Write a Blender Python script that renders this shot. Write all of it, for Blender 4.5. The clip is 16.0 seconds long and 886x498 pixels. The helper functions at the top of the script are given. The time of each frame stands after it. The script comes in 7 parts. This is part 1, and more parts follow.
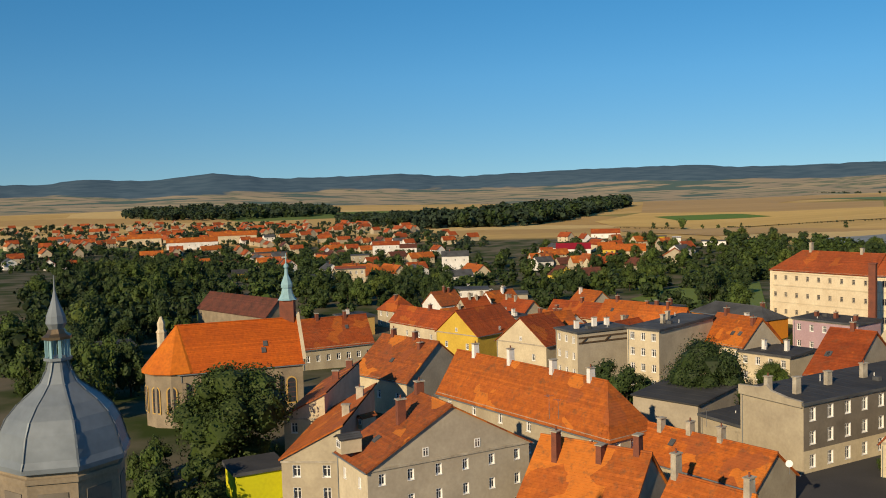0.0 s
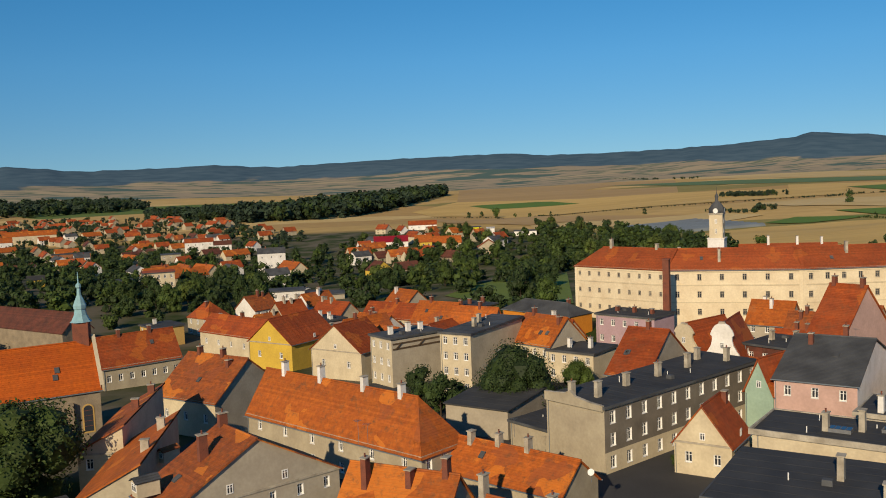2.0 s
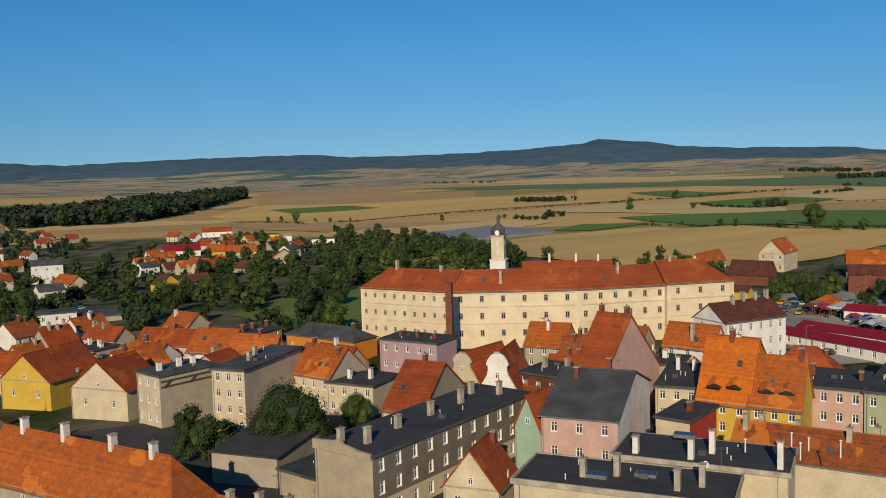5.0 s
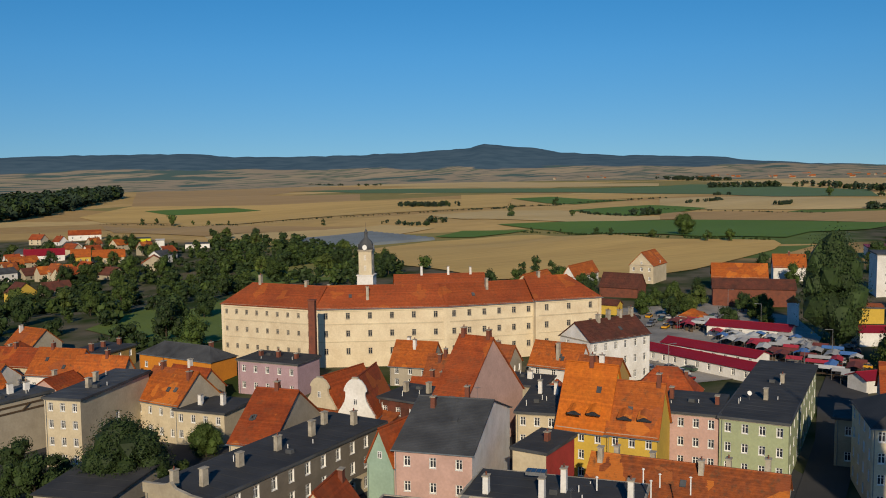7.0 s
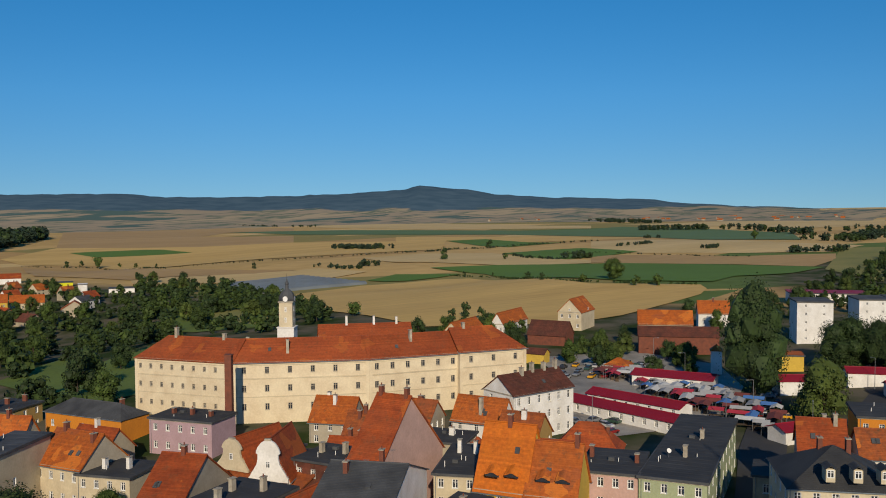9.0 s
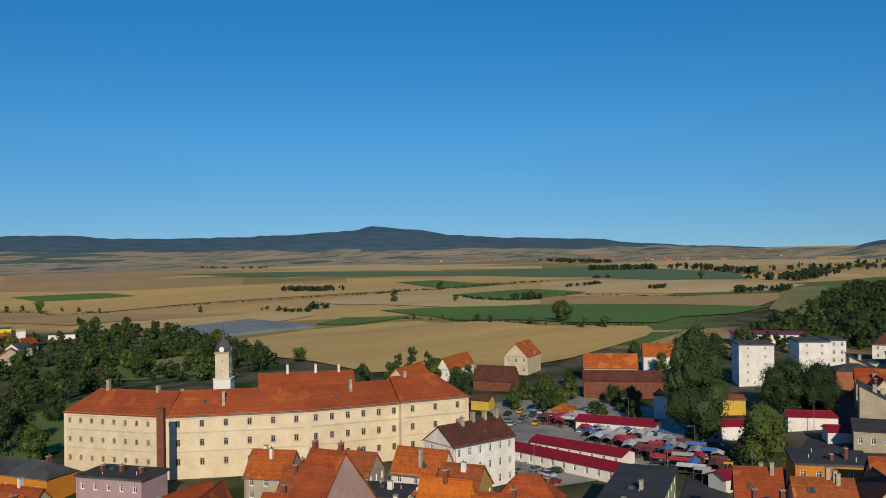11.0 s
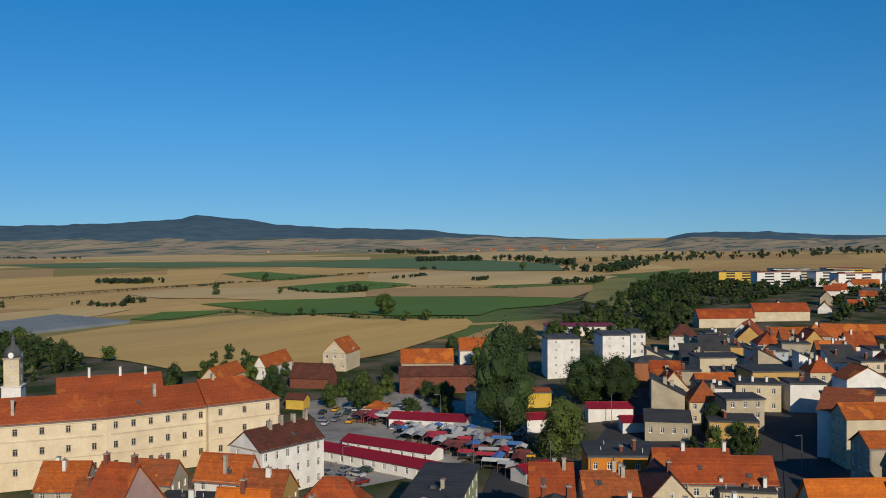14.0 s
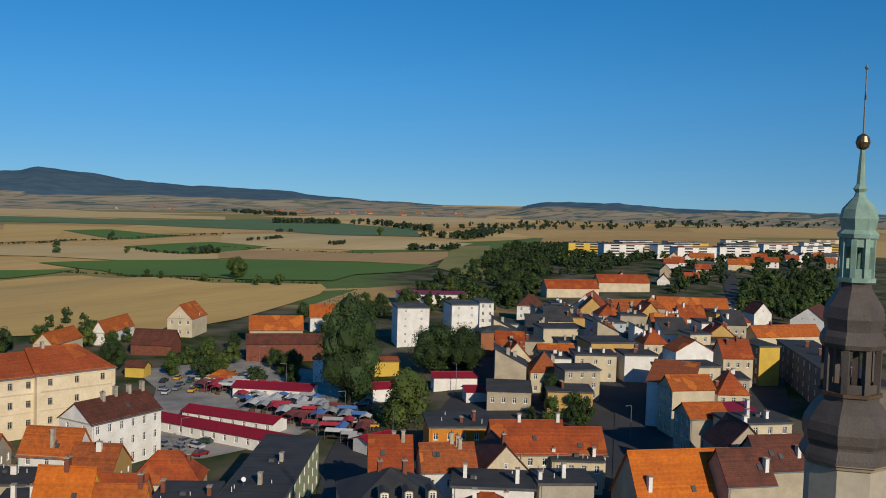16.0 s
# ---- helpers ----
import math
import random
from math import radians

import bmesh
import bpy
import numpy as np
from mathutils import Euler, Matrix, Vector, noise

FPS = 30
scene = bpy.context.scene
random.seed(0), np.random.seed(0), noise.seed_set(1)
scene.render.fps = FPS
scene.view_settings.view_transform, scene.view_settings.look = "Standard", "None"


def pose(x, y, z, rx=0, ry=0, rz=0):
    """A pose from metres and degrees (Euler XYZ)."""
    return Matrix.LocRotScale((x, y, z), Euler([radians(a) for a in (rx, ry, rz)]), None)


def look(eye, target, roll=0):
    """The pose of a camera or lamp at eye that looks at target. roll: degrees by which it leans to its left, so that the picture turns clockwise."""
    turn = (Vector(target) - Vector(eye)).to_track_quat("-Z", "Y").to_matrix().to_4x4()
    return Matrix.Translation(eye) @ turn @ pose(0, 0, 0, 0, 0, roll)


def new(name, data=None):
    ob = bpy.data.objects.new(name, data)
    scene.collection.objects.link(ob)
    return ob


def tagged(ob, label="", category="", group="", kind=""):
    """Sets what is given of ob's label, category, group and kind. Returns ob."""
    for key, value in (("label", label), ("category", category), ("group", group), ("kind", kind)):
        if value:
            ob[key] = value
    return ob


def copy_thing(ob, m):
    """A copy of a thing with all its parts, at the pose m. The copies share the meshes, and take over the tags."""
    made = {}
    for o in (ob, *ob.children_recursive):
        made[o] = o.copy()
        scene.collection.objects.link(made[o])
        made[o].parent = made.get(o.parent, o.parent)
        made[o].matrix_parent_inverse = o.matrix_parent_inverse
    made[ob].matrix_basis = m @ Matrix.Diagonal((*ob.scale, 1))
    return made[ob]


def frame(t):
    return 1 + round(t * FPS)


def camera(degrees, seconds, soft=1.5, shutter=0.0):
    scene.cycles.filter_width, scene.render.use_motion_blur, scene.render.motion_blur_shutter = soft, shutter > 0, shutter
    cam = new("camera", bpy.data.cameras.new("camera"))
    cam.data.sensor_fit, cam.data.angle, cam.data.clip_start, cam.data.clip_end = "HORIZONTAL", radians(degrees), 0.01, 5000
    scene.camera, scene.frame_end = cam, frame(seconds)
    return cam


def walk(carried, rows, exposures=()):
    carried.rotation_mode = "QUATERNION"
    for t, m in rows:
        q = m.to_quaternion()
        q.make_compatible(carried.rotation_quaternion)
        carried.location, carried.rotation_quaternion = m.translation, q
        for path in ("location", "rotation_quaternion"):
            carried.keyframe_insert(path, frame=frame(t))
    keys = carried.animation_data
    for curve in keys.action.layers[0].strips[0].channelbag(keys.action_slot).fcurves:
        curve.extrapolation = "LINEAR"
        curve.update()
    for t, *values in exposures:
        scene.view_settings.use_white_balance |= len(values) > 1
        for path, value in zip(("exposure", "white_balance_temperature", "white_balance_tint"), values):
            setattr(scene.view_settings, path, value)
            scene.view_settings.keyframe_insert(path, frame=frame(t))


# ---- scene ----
cam = camera(52.00, 16.0, soft=1.0)
# seconds, eye x, y, z, yaw, pitch, roll
ROWS = [
    (0.0, 0.07, -0.03, 36.14, -0.02, -3.74, 1.57),
    (0.5, 0.58, 0.61, 36.99, -3.33, -4.04, 1.74),
    (1.0, 0.89, 1.34, 37.99, -6.57, -4.39, 2.00),
    (1.5, 1.56, 1.94, 38.93, -9.09, -4.65, 2.19),
    (2.0, 2.40, 2.46, 39.86, -11.41, -4.80, 2.31),
    (2.5, 3.33, 2.97, 40.72, -13.36, -4.82, 2.21),
    (3.0, 4.36, 3.35, 41.77, -15.49, -4.82, 2.15),
    (3.5, 5.17, 3.74, 42.80, -17.62, -4.84, 2.15),
    (4.0, 6.37, 4.44, 43.69, -19.75, -4.88, 1.98),
    (6.5, 15.95, 9.97, 47.13, -29.00, -5.42, 0.91),
    (7.0, 17.84, 10.81, 47.83, -30.72, -5.17, 0.59),
    (7.5, 19.04, 11.45, 48.48, -32.22, -4.66, 0.47),
    (8.0, 20.32, 11.70, 49.05, -33.33, -3.93, 0.30),
    (8.5, 21.53, 11.86, 49.72, -34.09, -3.30, 0.23),
    (9.0, 22.62, 11.91, 50.30, -34.72, -2.64, 0.32),
    (11.5, 27.25, 11.27, 52.67, -38.78, 0.23, 0.69),
    (12.0, 27.96, 10.80, 53.10, -40.10, 0.33, 0.80),
    (12.5, 28.53, 10.16, 53.48, -41.64, 0.28, 0.83),
    (13.0, 29.07, 9.38, 53.91, -43.59, 0.09, 0.68),
    (13.5, 29.52, 8.73, 54.42, -45.76, -0.27, 0.53),
    (14.0, 29.95, 8.08, 54.92, -48.34, -0.85, 0.20),
    (14.5, 30.39, 7.64, 55.38, -50.98, -1.43, -0.21),
    (15.0, 30.99, 7.13, 55.87, -53.76, -2.02, -0.73),
    (15.5, 31.53, 6.75, 56.38, -55.80, -2.52, -1.25),
    (16.0, 32.04, 6.33, 56.97, -57.13, -3.05, -1.68),
]
EXPOSURES = [(0.0, 0.25, 7600, 7), (2.0, 0.06, 7150, 7), (4.0, -0.06, 6850, 7), (9.0, -0.13, 6450, 7), (16.0, -0.12, 6150, 7)]
SKY_STRENGTH, SKY_SATURATION, SUN_STRENGTH = 0.112, 1.34, 4.5

walk(cam, [(t, pose(x, y, z, 90 + pitch, roll, yaw)) for t, x, y, z, yaw, pitch, roll in ROWS],
     exposures=EXPOSURES)

# ---- daylight: low clear sun behind the viewer's left shoulder ----
SUN_AZ, SUN_EL = radians(212), radians(24)
sky_world = bpy.data.worlds.new("sky")
scene.world = sky_world
sky_world.use_nodes = True
wn = sky_world.node_tree.nodes
sky = wn.new("ShaderNodeTexSky")
sky.sky_type = "NISHITA"
sky.sun_disc = False
sky.sun_elevation, sky.sun_rotation = SUN_EL, SUN_AZ
sky.texture_mapping.translation = (0, 0, 0.08)
sky.altitude, sky.air_density, sky.dust_density, sky.ozone_density = 200, 0.85, 0.25, 3.0
wn["Background"].inputs["Strength"].default_value = SKY_STRENGTH
tone = wn.new("ShaderNodeHueSaturation")
tone.inputs["Saturation"].default_value, tone.inputs["Hue"].default_value = SKY_SATURATION, 0.4965
sky_world.node_tree.links.new(sky.outputs[0], tone.inputs["Color"])
# a summer haze greys the sky towards the horizon
aim = wn.new("ShaderNodeTexCoord")
height = wn.new("ShaderNodeSeparateXYZ")
haze = wn.new("ShaderNodeValToRGB")
haze.color_ramp.elements[0].position, haze.color_ramp.elements[0].color = 0.0, (0.70, 0.68, 0.69, 1)
haze.color_ramp.elements[1].position, haze.color_ramp.elements[1].color = 0.32, (1.0, 1.03, 1.06, 1)
mid = haze.color_ramp.elements.new(0.12)
mid.color = (0.92, 0.90, 0.91, 1)
dim = wn.new("ShaderNodeMix")
dim.data_type, dim.blend_type = "RGBA", "MULTIPLY"
dim.inputs[0].default_value = 1.0
for a, b in ((aim.outputs["Generated"], height.inputs[0]), (height.outputs["Z"], haze.inputs["Fac"]), (tone.outputs[0], dim.inputs[6]), (haze.outputs[0], dim.inputs[7]),
             (dim.outputs[2], wn["Background"].inputs["Color"])):
    sky_world.node_tree.links.new(a, b)
sun_data = bpy.data.lights.new("sun", "SUN")
sun_data.energy, sun_data.angle, sun_data.color = SUN_STRENGTH, radians(0.55), (1.0, 0.83, 0.62)
sun_dir = Vector((math.sin(SUN_AZ) * math.cos(SUN_EL), math.cos(SUN_AZ) * math.cos(SUN_EL), math.sin(SUN_EL)))
sun = new("sun", sun_data)
sun.matrix_world = look(sun_dir * 300, (0, 0, 0))


# ---- materials ----
# all base colours scaled down to deepen the shade against a stronger sun
ALBEDO_SCALE = 0.78


def material(name, color, rough=0.85, second=None, size=1.0, amount=0.5, grain=0.25, grain_size=12.0, bump=0.2, metal=0.0,
             island=0.0, instance=0.0, spec=0.25, stretch=None):
    """Base colour with broad stains towards a second colour, fine grain and relief; size and grain_size are features per metre."""
    m = bpy.data.materials.new(name)
    m.use_nodes = True
    n, l = m.node_tree.nodes, m.node_tree.links
    b = n["Principled BSDF"]
    b.inputs["Roughness"].default_value, b.inputs["Metallic"].default_value = rough, metal
    b.inputs["Specular IOR Level"].default_value = spec
    geo = n.new("ShaderNodeNewGeometry")
    broad = n.new("ShaderNodeTexNoise")
    broad.inputs["Scale"].default_value, broad.inputs["Detail"].default_value = size, 5
    fine = n.new("ShaderNodeTexNoise")
    fine.inputs["Scale"].default_value, fine.inputs["Detail"].default_value = grain_size, 3
    for tex in (broad, fine):
        if stretch:
            turned = n.new("ShaderNodeMapping")
            turned.inputs["Rotation"].default_value = (0, 0, radians(stretch[0]))
            turned.inputs["Scale"].default_value = (stretch[1], stretch[2], 1)
            l.new(geo.outputs["Position"], turned.inputs["Vector"])
            l.new(turned.outputs[0], tex.inputs["Vector"])
        else:
            l.new(geo.outputs["Position"], tex.inputs["Vector"])
    ramp = n.new("ShaderNodeValToRGB")
    ramp.color_ramp.elements[0].position, ramp.color_ramp.elements[1].position = 0.5 - amount / 2, 0.5 + amount / 2
    ramp.color_ramp.elements[0].color = (*(second or [c * 0.7 for c in color]), 1)
    ramp.color_ramp.elements[1].color = (*color, 1)
    l.new(broad.outputs["Fac"], ramp.inputs["Fac"])
    value = n.new("ShaderNodeMath")
    value.operation = "MULTIPLY_ADD"
    value.inputs[1].default_value, value.inputs[2].default_value = ALBEDO_SCALE * 2 * grain, ALBEDO_SCALE * (1 - grain)
    l.new(fine.outputs["Fac"], value.inputs[0])
    last = value.outputs[0]
    for source, k in (("island", island), ("instance", instance)):
        if k:
            if source == "island":
                out = geo.outputs["Random Per Island"]
            else:
                out = n.new("ShaderNodeObjectInfo").outputs["Random"]
            v = n.new("ShaderNodeMath")
            v.operation = "MULTIPLY_ADD"
            v.inputs[1].default_value, v.inputs[2].default_value = 2 * k, 1 - k
            l.new(out, v.inputs[0])
            mul = n.new("ShaderNodeMath")
            mul.operation = "MULTIPLY"
            l.new(last, mul.inputs[0])
            l.new(v.outputs[0], mul.inputs[1])
            last = mul.outputs[0]
    mix = n.new("ShaderNodeVectorMath")
    mix.operation = "SCALE"
    l.new(ramp.outputs["Color"], mix.inputs[0])
    l.new(last, mix.inputs["Scale"])
    l.new(mix.outputs[0], b.inputs["Base Color"])
    if bump:
        bn = n.new("ShaderNodeBump")
        bn.inputs["Strength"].default_value, bn.inputs["Distance"].default_value = bump, 0.05
        l.new(fine.outputs["Fac"], bn.inputs["Height"])
        l.new(bn.outputs["Normal"], b.inputs["Normal"])
    return m


def plaster(name, color, dirt=None, amount=0.45):
    return material(name, color, 0.9, dirt or [c * 0.68 for c in color], 0.3, amount, 0.14, 2.4, 0.12, instance=0.05)


def tile(name, color, old, amount=0.35, size=0.5, worn=0.5, patched=0.0):
    """Clay tiles: faded and sooty fields, dark lichen, squares of newer tile, courses that differ a little."""
    m = material(name, color, 0.75, old, size, amount, 0.42, 1.9, 0.7, island=0.13, instance=0.08)
    n, l = m.node_tree.nodes, m.node_tree.links
    base = n["Principled BSDF"].inputs["Base Color"]
    colour = base.links[0].from_socket
    geo = next(k for k in n if k.bl_idname == "ShaderNodeNewGeometry")

    def mixed(colour, mask, tint):
        mix = n.new("ShaderNodeMix")
        mix.data_type = "RGBA"
        l.new(mask, mix.inputs[0])
        l.new(colour, mix.inputs[6])
        mix.inputs[7].default_value = (*tint, 1)
        return mix.outputs[2]

    def stepped(value, low, high, top):
        k = n.new("ShaderNodeMapRange")
        k.inputs["From Min"].default_value, k.inputs["From Max"].default_value, k.inputs["To Max"].default_value = low, high, top
        l.new(value, k.inputs["Value"])
        return k.outputs[0]

    if patched:
        cells = n.new("ShaderNodeTexVoronoi")
        cells.distance = "CHEBYCHEV"
        cells.inputs["Scale"].default_value = 0.32
        l.new(geo.outputs["Position"], cells.inputs["Vector"])
        red = n.new("ShaderNodeSeparateColor")
        l.new(cells.outputs["Color"], red.inputs[0])
        colour = mixed(colour, stepped(red.outputs[0], 0.88, 0.90, patched), (0.62, 0.20, 0.03))
        colour = mixed(colour, stepped(red.outputs[1], 0.89, 0.91, patched), (0.26, 0.075, 0.03))
    lichen = n.new("ShaderNodeTexNoise")
    lichen.inputs["Scale"].default_value, lichen.inputs["Detail"].default_value, lichen.inputs["Roughness"].default_value = 0.85, 8, 0.72
    l.new(geo.outputs["Position"], lichen.inputs["Vector"])
    colour = mixed(colour, stepped(lichen.outputs["Fac"], 0.53, 0.72, worn), (0.10, 0.062, 0.032))
    l.new(colour, base)
    return m


M = {
    "tile_bright": tile("bright_orange_tile", (0.62, 0.17, 0.014), (0.52, 0.125, 0.014), 0.5, 0.3, 0.22),
    "tile_church": tile("deep_orange_tile", (0.50, 0.105, 0.010), (0.42, 0.08, 0.010), 0.5, 0.3, 0.18),
    "tile_orange": tile("orange_clay_tile", (0.56, 0.15, 0.022), (0.34, 0.08, 0.02), 0.8, 0.7, 0.85, 0.5),
    "tile_red": tile("red_clay_tile", (0.42, 0.088, 0.02), (0.27, 0.055, 0.018), 0.45, 0.3, 0.6, 0.25),
    "tile_old": tile("weathered_tile", (0.48, 0.125, 0.026), (0.20, 0.062, 0.03), 0.7, 0.9, 0.95, 0.6),
    "tile_brown": tile("brown_tile", (0.17, 0.055, 0.035), (0.09, 0.038, 0.028), 0.4, 0.4, 0.5),
    "tile_castle": tile("castle_red_tile", (0.40, 0.092, 0.026), (0.28, 0.062, 0.022), 0.4, 0.12, 0.55, 0.2),
    "sheet_red": material("red_sheet_metal", (0.34, 0.018, 0.035), 0.5, (0.26, 0.014, 0.03), 0.15, 0.6, 0.08, 2, 0.1),
    "bitumen": material("roofing_felt", (0.04, 0.042, 0.046), 0.8, (0.075, 0.075, 0.075), 0.25, 0.5, 0.25, 4, 0.3),
    "bitumen_grey": material("grey_roofing_felt", (0.12, 0.125, 0.13), 0.75, (0.05, 0.052, 0.056), 0.25, 0.5, 0.2, 4, 0.3),
    "zinc": material("grey_sheet_metal", (0.25, 0.29, 0.32), 0.5, (0.165, 0.195, 0.22), 0.5, 0.5, 0.15, 3, 0.08, metal=0.15),
    "copper": material("green_copper", (0.34, 0.50, 0.42), 0.6, (0.17, 0.26, 0.21), 0.8, 0.5, 0.2, 6, 0.2),
    "patina": material("pale_blue_copper", (0.32, 0.55, 0.6), 0.6, (0.22, 0.4, 0.45), 0.8, 0.5, 0.15, 6, 0.2),
    "shingle": material("dark_shingle", (0.075, 0.062, 0.055), 0.55, (0.125, 0.102, 0.088), 0.7, 0.5, 0.3, 8, 0.4),
    "gold": material("tarnished_ball", (0.26, 0.19, 0.12), 0.4, None, 2, 0.5, 0.1, 8, 0.1, metal=0.8),
    "brick": material("old_brick", (0.26, 0.085, 0.05), 0.9, (0.15, 0.06, 0.042), 0.9, 0.5, 0.35, 9, 0.4),
    "brick_orange": material("orange_brick", (0.40, 0.16, 0.07), 0.9, (0.3, 0.12, 0.06), 0.6, 0.5, 0.25, 8, 0.3),
    # two eastern houses take this grey in place of wall shade
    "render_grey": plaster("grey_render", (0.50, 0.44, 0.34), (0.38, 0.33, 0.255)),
    # dark render; on two eastern tenements it holds the shade of the street
    "render_dark": plaster("sooty_and_shaded_render", (0.23, 0.20, 0.16), (0.15, 0.13, 0.105)),
    "cream": plaster("cream_plaster", (0.72, 0.62, 0.43), (0.55, 0.46, 0.32)),
    "castle": plaster("pale_yellow_plaster", (0.84, 0.72, 0.505), (0.70, 0.57, 0.385), 0.4),
    "beige": plaster("beige_plaster", (0.52, 0.45, 0.32), (0.38, 0.32, 0.23)),
    "white": plaster("white_plaster", (0.92, 0.90, 0.86), (0.72, 0.69, 0.63)),
    "yellow": plaster("yellow_plaster", (0.74, 0.50, 0.08), (0.6, 0.4, 0.07)),
    "ochre": plaster("ochre_plaster", (0.62, 0.40, 0.13), (0.5, 0.32, 0.11)),
    "lemon": plaster("lemon_paint", (0.75, 0.74, 0.03), (0.7, 0.66, 0.03)),
    "pink": plaster("pink_plaster", (0.64, 0.42, 0.36), (0.5, 0.33, 0.28)),
    "mauve": plaster("mauve_plaster", (0.55, 0.38, 0.42), (0.45, 0.31, 0.34)),
    "orange": plaster("orange_plaster", (0.72, 0.27, 0.03), (0.6, 0.22, 0.03)),
    "green": plaster("green_plaster", (0.46, 0.52, 0.30), (0.38, 0.42, 0.26)),
    "mint": plaster("mint_plaster", (0.42, 0.58, 0.45), (0.33, 0.46, 0.36)),
    "blue": plaster("pale_blue_plaster", (0.5, 0.6, 0.68), (0.42, 0.5, 0.56)),
    "stone": material("sandstone", (0.36, 0.29, 0.2), 0.9, (0.22, 0.18, 0.13), 0.5, 0.5, 0.25, 6, 0.3),
    "red_paint": plaster("red_plaster", (0.5, 0.06, 0.05), (0.36, 0.05, 0.04)),
    "frame": material("white_window_frame", (0.95, 0.94, 0.90), 0.5, (0.85, 0.84, 0.8), 3, 0.5, 0.05, 10, 0),
    "trim": material("pale_trim", (0.58, 0.52, 0.41), 0.85, (0.3, 0.26, 0.2), 0.8, 0.5, 0.2, 5, 0.1),
    "glass": material("window_glass", (0.03, 0.035, 0.045), 0.08, (0.05, 0.055, 0.065), 0.5, 0.6, 0.1, 3, 0, spec=0.8),
    "wood": material("weathered_wood", (0.13, 0.085, 0.05), 0.85, (0.08, 0.055, 0.036), 0.9, 0.5, 0.3, 9, 0.3),
    "steel": material("galvanised_steel", (0.33, 0.34, 0.35), 0.5, None, 2, 0.5, 0.1, 9, 0.05, metal=0.6),
    "asphalt": material("asphalt", (0.075, 0.075, 0.078), 0.9, (0.05, 0.05, 0.052), 0.12, 0.5, 0.2, 5, 0.2),
    "paving": material("concrete_paving", (0.50, 0.465, 0.41), 0.9, (0.2, 0.19, 0.175), 0.12, 0.5, 0.2, 3, 0.2),
    "grass": material("rough_grass", (0.19, 0.25, 0.045), 0.95, (0.11, 0.17, 0.032), 0.02, 0.5, 0.3, 0.8, 0.3),
    "straw": material("stubble_field", (0.78, 0.52, 0.17), 0.95, (0.60, 0.39, 0.125), 0.02, 0.5, 0.22, 0.3, 0.1, stretch=(35, 0.12, 1.0)),
    "straw_pale": material("pale_stubble_field", (0.74, 0.545, 0.25), 0.95, (0.60, 0.43, 0.18), 0.015, 0.5, 0.2, 0.2, 0.1, stretch=(35, 0.12, 1.0)),
    "straw_brown": material("brown_field", (0.56, 0.37, 0.155), 0.95, (0.45, 0.29, 0.12), 0.012, 0.5, 0.2, 0.2, 0.1, stretch=(35, 0.12, 1.0)),
    # bluer, paler copy of the green crop: distance haze mixed in
    "crop_hazed": material("hazed_green_crop", (0.145, 0.23, 0.09), 0.95, (0.12, 0.195, 0.08), 0.008, 0.6, 0.12, 0.3, 0.2),
    "crop": material("green_crop", (0.13, 0.235, 0.032), 0.95, (0.105, 0.195, 0.028), 0.01, 0.6, 0.12, 0.3, 0.2),
    "meadow": material("dry_meadow", (0.36, 0.31, 0.10), 0.95, (0.19, 0.21, 0.055), 0.02, 0.5, 0.2, 0.4, 0.2),
    "greenhouse": material("polytunnel_film", (0.24, 0.27, 0.28), 0.5, (0.16, 0.18, 0.19), 0.05, 0.6, 0.1, 1, 0.1),
    "leaf": material("leaf", (0.070, 0.108, 0.020), 0.7, (0.032, 0.056, 0.011), 0.35, 0.5, 0.25, 3, 0, island=0.35, instance=0.2),
    "leaf_dark": material("dark_leaf", (0.044, 0.074, 0.018), 0.7, (0.019, 0.036, 0.010), 0.35, 0.5, 0.25, 3, 0, island=0.35, instance=0.2),
    "leaf_light": material("light_leaf", (0.100, 0.135, 0.025), 0.7, (0.058, 0.085, 0.017), 0.35, 0.5, 0.25, 3, 0, island=0.35, instance=0.2),
    # leaf of distant woods, with the haze tinted into its colour
    "leaf_hazed": material("hazed_woodland_leaf", (0.040, 0.066, 0.034), 0.8, (0.020, 0.038, 0.024), 0.05, 0.5, 0.25, 1, 0, island=0.3),
    "bark": material("bark", (0.07, 0.052, 0.036), 0.95, None, 2, 0.5, 0.3, 12, 0.4),
    "tyre": material("tyre", (0.02, 0.02, 0.02), 0.9, None, 3, 0.5, 0.1, 9, 0),
}
for i, c in enumerate([(0.6, 0.6, 0.6), (0.04, 0.04, 0.045), (0.02, 0.05, 0.16), (0.25, 0.26, 0.28), (0.3, 0.02, 0.02), (0.7, 0.7, 0.68), (0.8, 0.4, 0.02),
                       (0.05, 0.1, 0.07)]):
    M["car%d" % i] = material("car_paint", c, 0.25, [k * 0.9 for k in c], 1, 0.5, 0.03, 8, 0, spec=0.6)
for i, c in enumerate([(0.1, 0.25, 0.6), (0.75, 0.75, 0.72), (0.55, 0.05, 0.08), (0.5, 0.5, 0.5), (0.24, 0.07, 0.06)]):
    M["awning%d" % i] = material("awning_canvas", c, 0.8, [k * 0.8 for k in c], 1, 0.5, 0.1, 8, 0.1)


# ---- building blocks ----
def finish(bm, name, mat, smooth=False):
    me = bpy.data.meshes.new(name)
    bm.normal_update()
    bm.to_mesh(me)
    bm.free()
    me.materials.append(M[mat] if isinstance(mat, str) else mat)
    if smooth:
        me.polygons.foreach_set("use_smooth", [True] * len(me.polygons))
    return me


